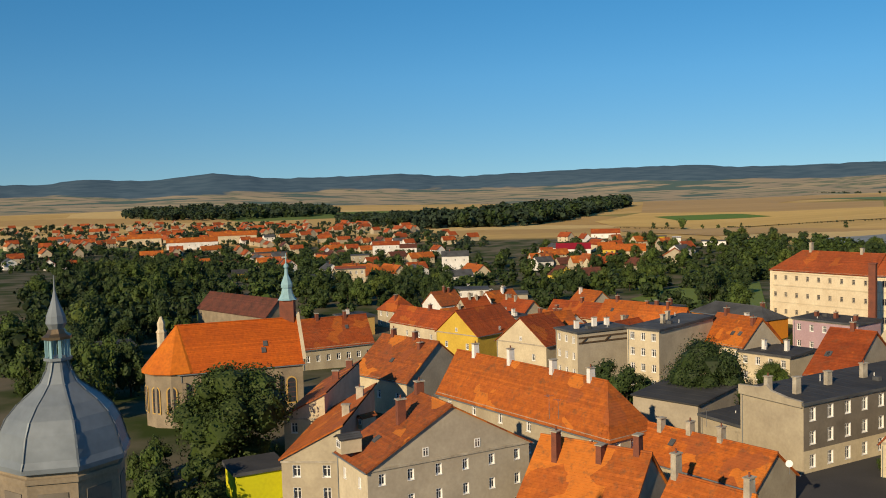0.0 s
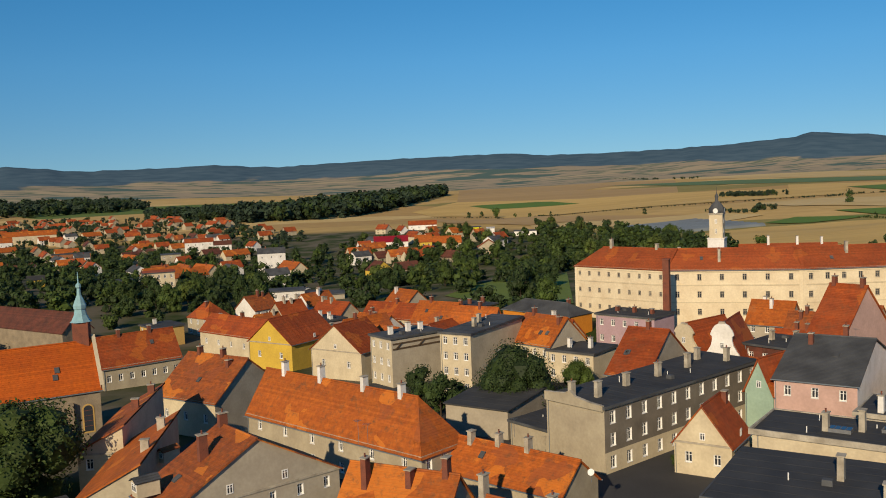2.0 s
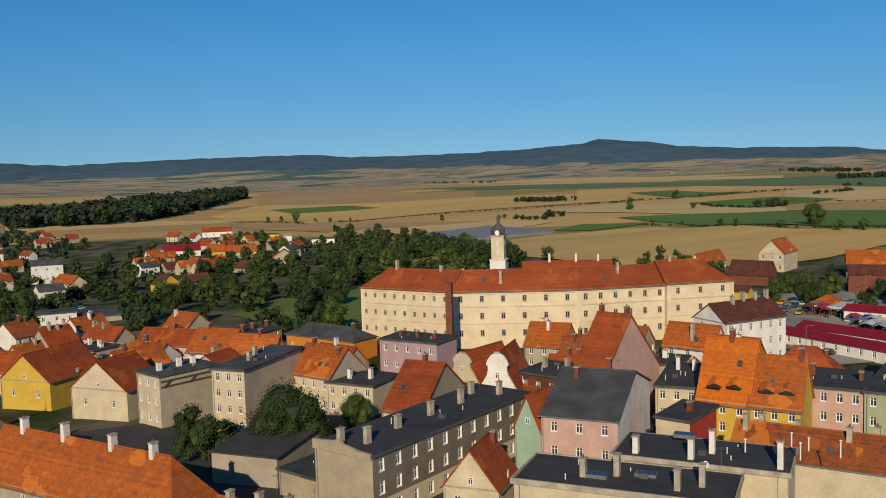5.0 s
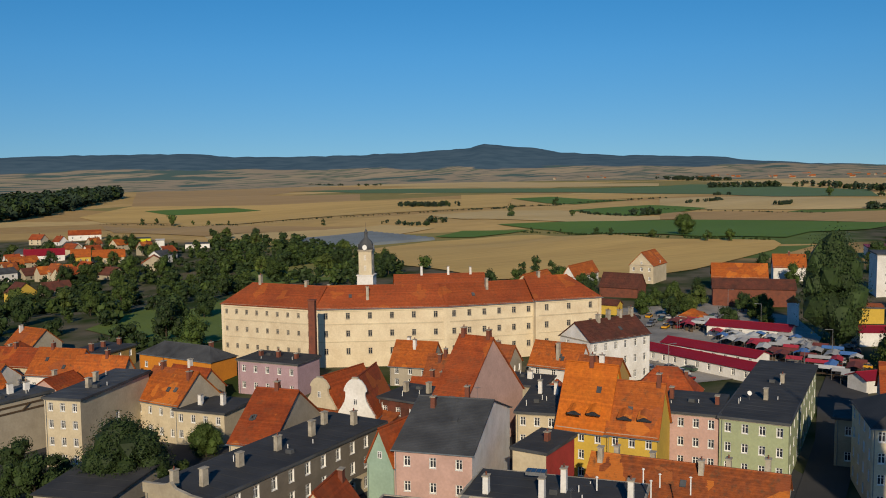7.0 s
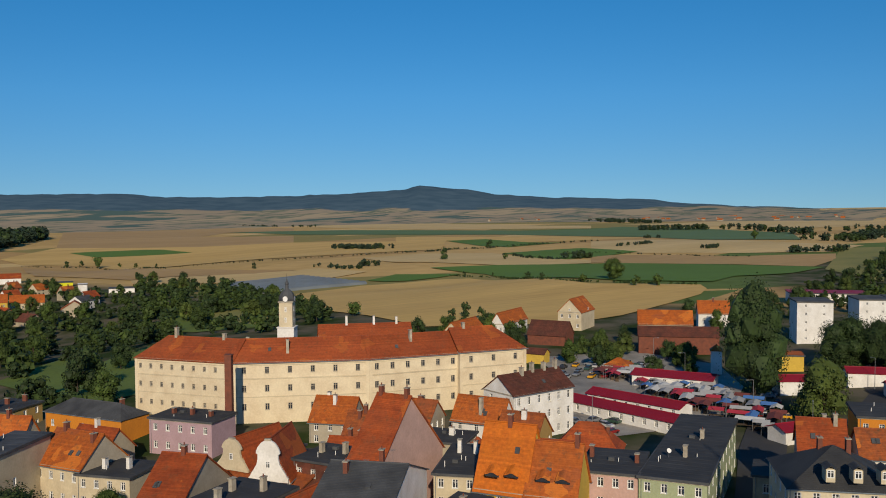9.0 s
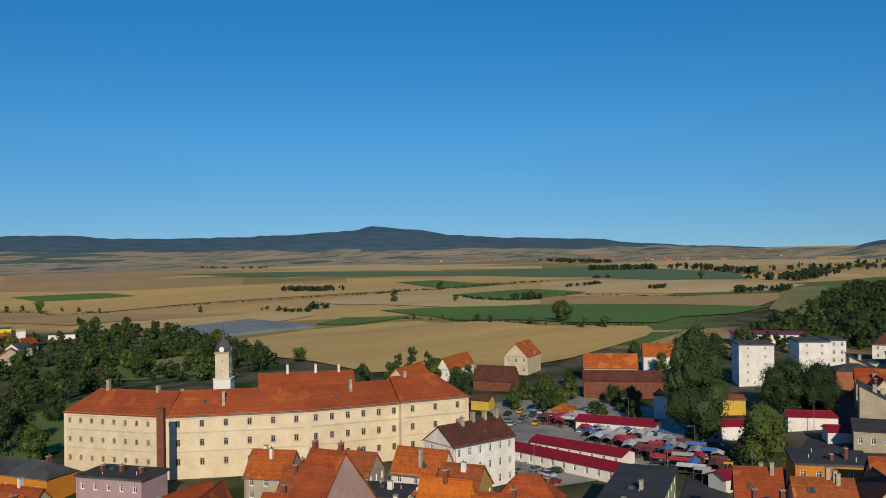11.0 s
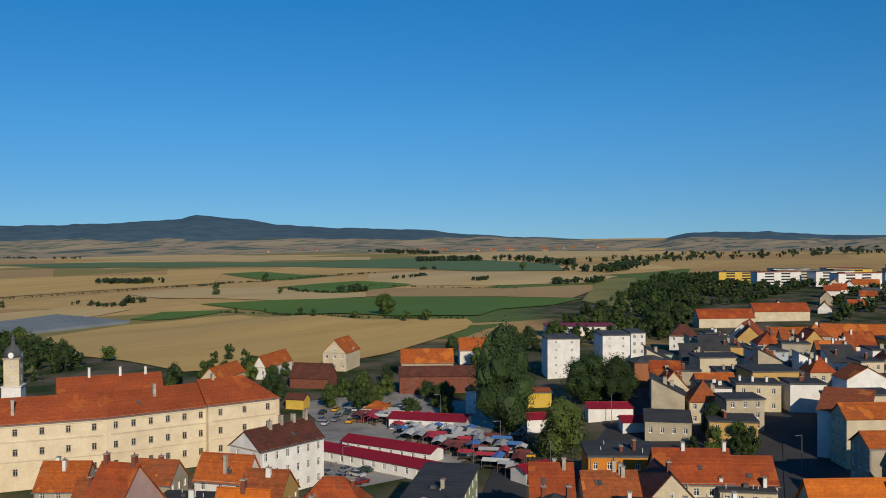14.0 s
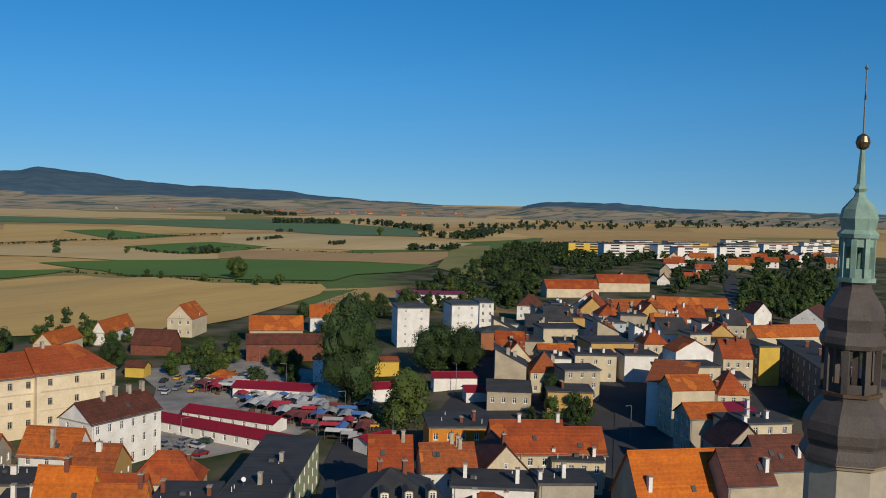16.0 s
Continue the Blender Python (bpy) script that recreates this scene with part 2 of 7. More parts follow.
def part(name, bm, mat, parent=None, label="", m=None, smooth=False):
    """Links a bmesh (or a mesh made before) as one object under its thing."""
    me = bm if isinstance(bm, bpy.types.Mesh) else finish(bm, name, mat, smooth)
    ob = new(name, me)
    if parent:
        ob.parent = parent
    if m is not None:
        ob.matrix_local = m
    if label:
        tagged(ob, label)
    return ob


def empty(name, m, label="", category="", group="", kind=""):
    ob = new(name)
    ob.matrix_basis = m
    return tagged(ob, label, category, group, kind)


def quad(bm, *pts):
    vs = [bm.verts.new(p) for p in pts]
    return bm.faces.new(vs)


def box(bm, x0, y0, z0, x1, y1, z1, taper=0.0):
    t = taper
    a = [bm.verts.new(p) for p in ((x0, y0, z0), (x1, y0, z0), (x1, y1, z0), (x0, y1, z0), (x0 + t, y0 + t, z1), (x1 - t, y0 + t, z1), (x1 - t, y1 - t, z1),
                                   (x0 + t, y1 - t, z1))]
    for f in ((3, 2, 1, 0), (4, 5, 6, 7), (0, 1, 5, 4), (1, 2, 6, 5), (2, 3, 7, 6), (3, 0, 4, 7)):
        bm.faces.new([a[i] for i in f])


def boxes(*args, taper=0.0):
    bm = bmesh.new()
    for a in args:
        box(bm, *a, taper=taper)
    return bm


def lathe(profile, n=8, phase=0.0, cx=0.0, cy=0.0, bm=None):
    """A turned (or, with few sides, faceted) body from (radius, height) steps."""
    bm = bm or bmesh.new()
    rings = []
    for r, z in profile:
        rings.append([bm.verts.new((cx + max(r, 0.004) * math.cos(2 * math.pi * (k + phase) / n), cy + max(r, 0.004) * math.sin(2 * math.pi * (k + phase) / n), z)) for k in range(n)])
    for a, b in zip(rings, rings[1:]):
        for k in range(n):
            bm.faces.new((a[k], a[(k + 1) % n], b[(k + 1) % n], b[k]))
    bm.faces.new(rings[0][::-1])
    bm.faces.new(rings[-1])
    return bm


def lerp(a, b, t):
    return tuple(p + (q - p) * t for p, q in zip(a, b))


def slope(bm, e0, e1, r0, r1, course=0.38, lift=0.045, thick=0.16):
    """One roof slope from its eave e0-e1 up to its ridge r0-r1, in stepped courses on a slab."""
    E0, E1, R0, R1 = map(Vector, (e0, e1, r0, r1))
    normal = (E1 - E0).cross((R0 + R1) / 2 - (E0 + E1) / 2).normalized()
    n = max(2, int(((R0 + R1) / 2 - (E0 + E1) / 2).length / course))
    for i in range(n):
        a, b = i / n, (i + 1) / n
        p, q = E0.lerp(R0, a) + normal * lift, E1.lerp(R1, a) + normal * lift
        s, r = E1.lerp(R1, b), E0.lerp(R0, b)
        if (s - r).length < 0.02:
            vs = [bm.verts.new(v) for v in (p, q, s)]
            bm.faces.new(vs)
        else:
            quad(bm, p, q, s, r)
        quad(bm, p - normal * (thick if i == 0 else lift), q - normal * (thick if i == 0 else lift), q, p)
    d = normal * thick
    if (R1 - R0).length > 0.02:
        quad(bm, E0 - d, R0 - d, R1 - d, E1 - d)
        quad(bm, E1 - d, R1 - d, R1, E1)
        quad(bm, R0 - d, E0 - d, E0, R0)
    else:
        bm.faces.new([bm.verts.new(v) for v in (E0 - d, R0 - d, E1 - d)])


def wall_face(bm, p0, p1, z0, z1, holes, depth=0.33):
    """An upright wall from p0 to p1 (outside on its right-hand side) with recessed openings (u0, u1, z0, z1) let into it."""
    p0, p1 = Vector((*p0, 0)), Vector((*p1, 0))
    length = (p1 - p0).length
    along = (p1 - p0) / length
    inward = Vector((-along.y, along.x, 0))
    P = lambda u, z, d=0.0: p0 + along * u + inward * d + Vector((0, 0, z))
    us = sorted({0.0, length, *[h[0] for h in holes], *[h[1] for h in holes]})
    zs = sorted({z0, z1, *[h[2] for h in holes], *[h[3] for h in holes]})
    for ua, ub in zip(us, us[1:]):
        z = 0
        while z < len(zs) - 1:
            za, zb = zs[z], zs[z + 1]
            inside = any(h[0] - 1e-4 <= ua and ub <= h[1] + 1e-4 and h[2] - 1e-4 <= za and zb <= h[3] + 1e-4 for h in holes)
            if not inside:
                quad(bm, P(ua, za), P(ub, za), P(ub, zb), P(ua, zb))
            z += 1
    for a, b, c, d in holes:
        quad(bm, P(a, c, depth), P(b, c, depth), P(b, d, depth), P(a, d, depth))
        quad(bm, P(a, c), P(b, c), P(b, c, depth), P(a, c, depth))
        quad(bm, P(a, d, depth), P(b, d, depth), P(b, d), P(a, d))
        quad(bm, P(a, c), P(a, c, depth), P(a, d, depth), P(a, d))
        quad(bm, P(b, c, depth), P(b, c), P(b, d), P(b, d, depth))


window_cache = {}
REVEAL = 0.24


def window(parent, w, h, m, frame_mat="frame", lined=False, far=False):
    """A casement: frame with mullion and transom, painted reveals where it sits in an opening, glass behind. m: its lower middle, outside towards -y."""
    key = (round(w, 2), round(h, 2), frame_mat, lined, far)
    if key not in window_cache:
        t, a = 0.12, w / 2
        xs, zs = [-a, -a + t, -0.06, 0.06, a - t, a], [0, t, h * 0.66, h * 0.66 + 0.07, h - t, h]
        bm = bmesh.new()
        grid = {(i, j, k): bm.verts.new((xs[i], 0.0 if k == 0 else 0.07, zs[j])) for i in range(6) for j in range(6) for k in (0, 1)}
        solid = lambda i, j: 0 <= i < 5 and 0 <= j < 5 and not (i in (1, 3) and j in (1, 3))
        for i in range(5):
            for j in range(5):
                if solid(i, j):
                    bm.faces.new([grid[p] for p in ((i, j, 0), (i + 1, j, 0), (i + 1, j + 1, 0), (i, j + 1, 0))])
                    for di, dj, p, q in ((-1, 0, (i, j), (i, j + 1)), (1, 0, (i + 1, j + 1), (i + 1, j)), (0, -1, (i + 1, j), (i, j)), (0, 1, (i, j + 1), (i + 1, j + 1))):
                        if not solid(i + di, j + dj):
                            bm.faces.new([grid[v] for v in ((*p, 0), (*q, 0), (*q, 1), (*p, 1))])
        if lined:
            for x0, z0, x1, z1 in ((-a, 0, -a + 0.03, h), (a - 0.03, 0, a, h), (-a + 0.03, h - 0.03, a - 0.03, h), (-a - 0.06, -0.05, a + 0.06, 0.0)):
                box(bm, x0, -REVEAL if z1 > 0.01 else -REVEAL - 0.08, z0, x1, -0.002, z1)
        glass = (-a + t, 0.03, t, a - t, 0.045, h - t)
        if far:
            first = len(bm.faces)
            box(bm, *glass)
            bm.faces.ensure_lookup_table()
            for f in bm.faces[first:]:
                f.material_index = 1
            me = finish(bm, "window", frame_mat)
            me.materials.append(M["glass"])
            window_cache[key] = (me, None)
        else:
            window_cache[key] = (finish(bm, "window", frame_mat), finish(boxes(glass), "pane", "glass"))
    fm, pm = window_cache[key]
    ob = part("window", fm, None, parent, m=m)
    if pm:
        part("pane", pm, None, ob)
    return ob


def chimney(parent, x, y, z, h, w=0.72, d=1.1, mat="brick", pots=2, turn=0.0):
    ob = part("chimney", boxes((-w / 2, -d / 2, -0.8, w / 2, d / 2, h), taper=0.03), mat, parent,
              m=pose(x, y, z, 0, 0, turn))
    part("chimney_cap", boxes((-w / 2 - 0.09, -d / 2 - 0.09, h, w / 2 + 0.09, d / 2 + 0.09, h + 0.12)), "trim", ob)
    for k in range(pots):
        part("chimney_pot", lathe([(0.11, h + 0.12), (0.1, h + 0.5), (0.12, h + 0.52), (0.12, h + 0.56)], 8, cy=(k - (pots - 1) / 2) * d / max(pots, 1)), "brick", ob)
    return ob


def ground_z(x, y):
    """Height of the land: a weighted mean of the spot heights."""
    w = ((SPOTS[:, 0] - x) ** 2 + (SPOTS[:, 1] - y) ** 2 + 900.0) ** -1.5
    return float((w * SPOTS[:, 2]).sum() / w.sum())


# spot heights of the land: the town, then the country round it
TOWN_SPOTS = [(48, 138, -5), (0, 110, -4), (90, 150, -5), (130, 140, -5), (190, 175, -5), (270, 200, -4), (93, 258, -2), (160, 195, -3), (-60, 160, -5), (45, 200, -8), (-6, 197, -7), (20, 250, -10), (3, 290, -13), (80, 534, -23), (20, 700, -26), (-157, 868, -30), (325, 1250, -27), (530, 2600, -18), (390, 650, -13)]
COUNTRY_SPOTS = [(300, 736, -15), (580, 820, -6), (525, 880, -9), (455, 450, -1), (960, 700, 4), (330, 330, -3), (344, 194, 0), (300, 120, 1), (420, 130, 2), (230, 80, -2), (120, 60, -4), (900, 250, 6), (4000, 1900, 40), (2400, 3200, 25), (700, 3900, 20), (-900, 3700, 25), (3500, -400, 30), (1800, 1600, 2), (1500, 500, 10), (-500, 1500, -25)]
SPOTS = np.array(TOWN_SPOTS + COUNTRY_SPOTS, float)


FOOTPRINTS = []


def free(x, y, margin=1.0):
    """Whether a spot lies clear of every house."""
    for hx, hy, c, n, w, d in FOOTPRINTS:
        u, v = (x - hx) * c + (y - hy) * n, (y - hy) * c - (x - hx) * n
        if -margin < u < w + margin and -margin < v < d + margin:
            return False
    return True


def curved_gable(x, y, turn, w, z, h, mat, label):
    """A baroque shaped gable wall, standing over a house front."""
    half = [(0.5, 0), (0.5, 0.1), (0.47, 0.12), (0.43, 0.2), (0.36, 0.3), (0.29, 0.42), (0.26, 0.55), (0.26, 0.66), (0.30, 0.68), (0.30, 0.72), (0.26, 0.82), (0.18, 0.93), (0.08, 0.99)]
    outline = half + [(-a, b) for a, b in reversed(half)]
    bm = bmesh.new()
    rows = [[bm.verts.new((w / 2 + a * w, yy, b * h)) for a, b in outline] for yy in (-0.45, 0.0)]
    bm.faces.new(rows[0])
    bm.faces.new(rows[1][::-1])
    for k in range(len(outline)):
        j = (k + 1) % len(outline)
        bm.faces.new((rows[0][j], rows[0][k], rows[1][k], rows[1][j]))
    top = empty("shaped_gable", pose(x, y, z, 0, 0, turn), label, "gable")
    part("gable_wall", bm, mat, top)
    part("coping", boxes((w * 0.42, -0.55, h * 0.985, w * 0.58, 0.1, h * 1.03)), "trim", top)
    window(top, 0.8, 1.2, pose(w * 0.5, -0.53, h * 0.34))
    return top


def house(x, y, turn, w, d, base, eave, roof="gable", rise=5.0, wall="cream", tiles="tile_orange", label="", front=(0, 0), right=(0, 0), left=(0, 0), back=(0, 0),
          chimneys=(), over=0.35, name="house", category="house", win=(1.05, 1.6), plinth=None, attic=0, attic_left=0, cmat="brick", trim=True, door_side=None, group="", side_wall=None, rim=0.3, edge="bitumen_grey", ground_wall=None, wframe="frame"):
    """A house with its near corner at (x, y): w along local x, d along local y; eave above base; roof gable_x, gable_y, hip, mono or flat."""
    top = empty(name, pose(x, y, base, 0, 0, turn), label, category, group)
    FOOTPRINTS.append((x, y, math.cos(radians(turn)), math.sin(radians(turn)), w, d))
    far = math.hypot(x, y) > 265
    corners = [(0, 0), (w, 0), (w, d), (0, d)]
    zb = -2.5
    faces = {"front": (corners[0], corners[1], w, front), "right": (corners[1], corners[2], d, right), "back": (corners[2], corners[3], w, back),
             "left": (corners[3], corners[0], d, left)}
    for side, (p0, p1, length, (cols, floors)) in faces.items():
        holes = []
        ang = math.atan2(p1[1] - p0[1], p1[0] - p0[0])
        fh = eave / max(floors, 1)
        if cols and floors:
            ww, wh = win[0], min(win[1], fh - 0.9)
            for f in range(floors):
                for c in range(cols):
                    u = length * (c + 0.5) / cols
                    z = f * fh + (fh - wh) * 0.55
                    holes.append((u - ww / 2, u + ww / 2, z, z + wh))
        n_attic = attic if side == "right" else attic_left if side == "left" else 0
        if roof == "gable_y" and side == "front":
            n_attic = attic
        bm = bmesh.new()
        lower = (ground_wall or {}).get(side)
        if lower:
            low = bmesh.new()
            wall_face(low, p0, p1, zb, fh, [h for h in holes if h[3] <= fh])
            part("ground_storey", low, lower, top)
        wall_face(bm, p0, p1, fh if lower else zb, eave, [h for h in holes if not lower or h[3] > fh])
        # triangle or wedge above the eave
        top_z = {"gable": {"right": 1, "left": 1}, "gable_x": {"right": 1, "left": 1}, "gable_y": {"front": 1, "back": 1}}.get(roof, {}).get(side)
        if top_z:
            a, b = Vector((*p0, eave)), Vector((*p1, eave))
            mid = (a + b) / 2 + Vector((0, 0, rise - 0.1))
            bm.faces.new([bm.verts.new(v) for v in (a, b, mid)])
        if roof == "mono":
            if side == "back":
                quad(bm, (*p0, eave), (*p1, eave), (*p1, eave + rise), (*p0, eave + rise))
            elif side == "right":
                bm.faces.new([bm.verts.new(v) for v in ((*p0, eave), (*p1, eave), (*p1, eave + rise))])
            elif side == "left":
                bm.faces.new([bm.verts.new(v) for v in ((*p0, eave), (*p1, eave), (*p0, eave + rise))])
        part("wall", bm, (side_wall or {}).get(side, wall), top)
        turn_m = Matrix.Translation((*p0, 0)) @ Matrix.Rotation(ang, 4, "Z")
        for a, b, c, e in holes:
            window(top, b - a - 0.004, e - c - 0.004, turn_m @ pose((a + b) / 2, REVEAL, c + 0.002), wframe, True, far)
        for k in range(n_attic):
            window(top, 0.8, 1.1, turn_m @ pose(length * (0.5 + 0.16 * (2 * k - n_attic + 1)), -0.05, eave + 0.35))
        if plinth:
            part("plinth", boxes((-0.05, -0.06, zb, length + 0.05, -0.003, 0.9)), plinth, top, m=turn_m)
        if trim and cols:
            part("cornice", boxes((-0.1, -0.14, eave - 0.32, length + 0.1, -0.003, eave - 0.06)), "trim", top, m=turn_m)
    o = over
    bm = bmesh.new()
    if roof in ("gable", "gable_x"):
        s = rise / (d / 2)
        e = eave - s * o
        slope(bm, (-o, -o, e), (w + o, -o, e), (-o, d / 2, eave + rise), (w + o, d / 2, eave + rise))
        slope(bm, (w + o, d + o, e), (-o, d + o, e), (w + o, d / 2, eave + rise), (-o, d / 2, eave + rise))
        ridge = [((-o, d / 2), (w + o, d / 2))]
        rz = lambda u, v: eave + rise * (1 - abs(v - d / 2) / (d / 2))
    elif roof == "gable_y":
        s = rise / (w / 2)
        e = eave - s * o
        slope(bm, (w + o, -o, e), (w + o, d + o, e), (w / 2, -o, eave + rise), (w / 2, d + o, eave + rise))
        slope(bm, (-o, d + o, e), (-o, -o, e), (w / 2, d + o, eave + rise), (w / 2, -o, eave + rise))
        ridge = [((w / 2, -o), (w / 2, d + o))]
        rz = lambda u, v: eave + rise * (1 - abs(u - w / 2) / (w / 2))
    elif roof in ("hip", "half_right", "half_left"):
        if w >= d:
            i0 = d / 2 if roof != "half_right" else -o
            i1 = d / 2 if roof != "half_left" else -o
            s = rise / (d / 2)
            e = eave - s * o
            a, b = (i0, d / 2, eave + rise), (w - i1, d / 2, eave + rise)
        else:
            i0 = i1 = w / 2
            s = rise / (w / 2)
            e = eave - s * o
            a, b = (w / 2, i0, eave + rise), (w / 2, d - i1, eave + rise)
        c0, c1, c2, c3 = (-o, -o, e), (w + o, -o, e), (w + o, d + o, e), (-o, d + o, e)
        if w >= d:
            slope(bm, c0, c1, a, b)
            slope(bm, c2, c3, b, a)
            if roof != "half_left":
                slope(bm, c1, c2, b, b)
            if roof != "half_right":
                slope(bm, c3, c0, a, a)
        else:
            slope(bm, c0, c1, a, a)
            slope(bm, c1, c2, a, b)
            slope(bm, c2, c3, b, b)
            slope(bm, c3, c0, b, a)
        ridge = [(a[:2], b[:2])]
        rz = lambda u, v: eave + min(rise, s * min(u, v, w - u, d - v) if roof == "hip" else s * min(v, d - v))
    else:
        r = rise if roof == "mono" else 0.3
        slope(bm, (-o, -o, eave + 0.18), (w + o, -o, eave + 0.18), (-o, d + o, eave + r + 0.18), (w + o, d + o, eave + r + 0.18), course=2.2, lift=0.02, thick=0.22)
        ridge = []
        rz = lambda u, v: eave + 0.18 + r * v / d
    part("roof", bm, tiles, top)
    if roof == "flat":
        ring = bmesh.new()
        loops = []
        for off, zz in ((o + 0.03, eave - 0.12), (o + 0.03, eave + rim), (o - 0.2, eave + rim), (o - 0.2, eave + 0.1)):
            loops.append([ring.verts.new(p) for p in ((-off, -off, zz), (w + off, -off, zz), (w + off, d + off, zz), (-off, d + off, zz))])
        for p, q in zip(loops, loops[1:]):
            for k in range(4):
                ring.faces.new((p[k], p[(k + 1) % 4], q[(k + 1) % 4], q[k]))
        part("parapet", ring, edge, top)
    for a, b in ridge:
        length = math.hypot(b[0] - a[0], b[1] - a[1])
        if length > 0.3:
            bm = lathe([(0.17, 0), (0.17, length)], 6)
            part("ridge_cap", bm, tiles, top, m=Matrix.Translation((*a, eave + rise + 0.0)) @ Vector((b[0] - a[0], b[1] - a[1], 0)).to_track_quat("Z", "Y").to_matrix().to_4x4())
    odd = random.Random(int(x * 7 + y * 13))
    if roof not in ("flat", "mono") and name in ("house", "church", "castle_wing") and not far:
        sides = [(-o - 0.12, w + o + 0.12, -o - 0.14, 0), (-o - 0.12, w + o + 0.12, d + o, 0)] if roof != "gable_y" else [(-o - 0.14, -o, -o, 1), (w + o, w + o + 0.14, -o, 1)]
        for a, b, c, up in sides:
            part("gutter", boxes((a, c, e - 0.16, b, d + o if up else c + 0.14, e - 0.02)), "zinc", top, "dull zinc gutter")
        part("downpipe", lathe([(0.055, 0.0), (0.055, e - 0.1)], 6, cx=0.25, cy=-0.09), "zinc", top, "thin zinc downpipe")
        if roof in ("gable", "gable_x") and w > 7 and math.hypot(x, y) < 260:
            for k in range(odd.randint(0, 2)):
                u, f = odd.uniform(0.2, 0.8) * w, odd.uniform(0.3, 0.6)
                part("roof_hatch", boxes((-0.4, -0.55, -0.1, 0.4, 0.55, 0.16)), "bitumen_grey", top, "small metal roof hatch", m=pose(u, d / 2 * f, eave + rise * f + 0.05, math.degrees(math.atan2(rise, d / 2)), 0, 0))
    if roof == "flat" and name == "house" and w > 7 and math.hypot(x, y) < 260:
        hx, hy = odd.uniform(0.2, 0.7) * w, odd.uniform(0.3, 0.7) * d
        part("roof_hatch", boxes((hx, hy, eave, hx + 1.1, hy + 0.9, eave + 0.95), taper=0.04), "bitumen_grey", top, "felt-covered roof hatch")
        for k in range(odd.randint(2, 4)):
            part("roof_pipe", lathe([(0.07, eave), (0.07, eave + odd.uniform(0.7, 1.3))], 6, cx=odd.uniform(0.1, 0.9) * w, cy=odd.uniform(0.15, 0.85) * d), "frame", top, "short white roof pipe")
        part("downpipe", lathe([(0.055, 0.0), (0.055, eave)], 6, cx=w * 0.02 + 0.2, cy=-0.09), "zinc", top, "thin zinc downpipe")
    for u, v, h in chimneys:
        chimney(top, u * w, v * d, rz(u * w, v * d), h, mat=cmat, pots=int(h * 7) % 2)
    return top

# ---- land ----
def land_mesh():
    cx, cy = 60.0, 60.0
    radii = [0.0] + [6.0 * (4900 / 6.0) ** (i / 120) for i in range(121)]
    n = 220
    verts, faces = [], []
    for r in radii:
        for k in range(n if r else 1):
            x, y = cx + r * math.cos(2 * math.pi * k / n), cy + r * math.sin(2 * math.pi * k / n)
            verts.append((x, y, ground_z(x, y)))
    for k in range(n):
        faces.append((0, 1 + k, 1 + (k + 1) % n))
    for i in range(1, len(radii) - 1):
        a, b = 1 + (i - 1) * n, 1 + i * n
        for k in range(n):
            faces.append((a + k, b + k, b + (k + 1) % n, a + (k + 1) % n))
    me = bpy.data.meshes.new("ground")
    me.from_pydata(verts, [], faces)
    me.polygons.foreach_set("use_smooth", [True] * len(me.polygons))
    return me


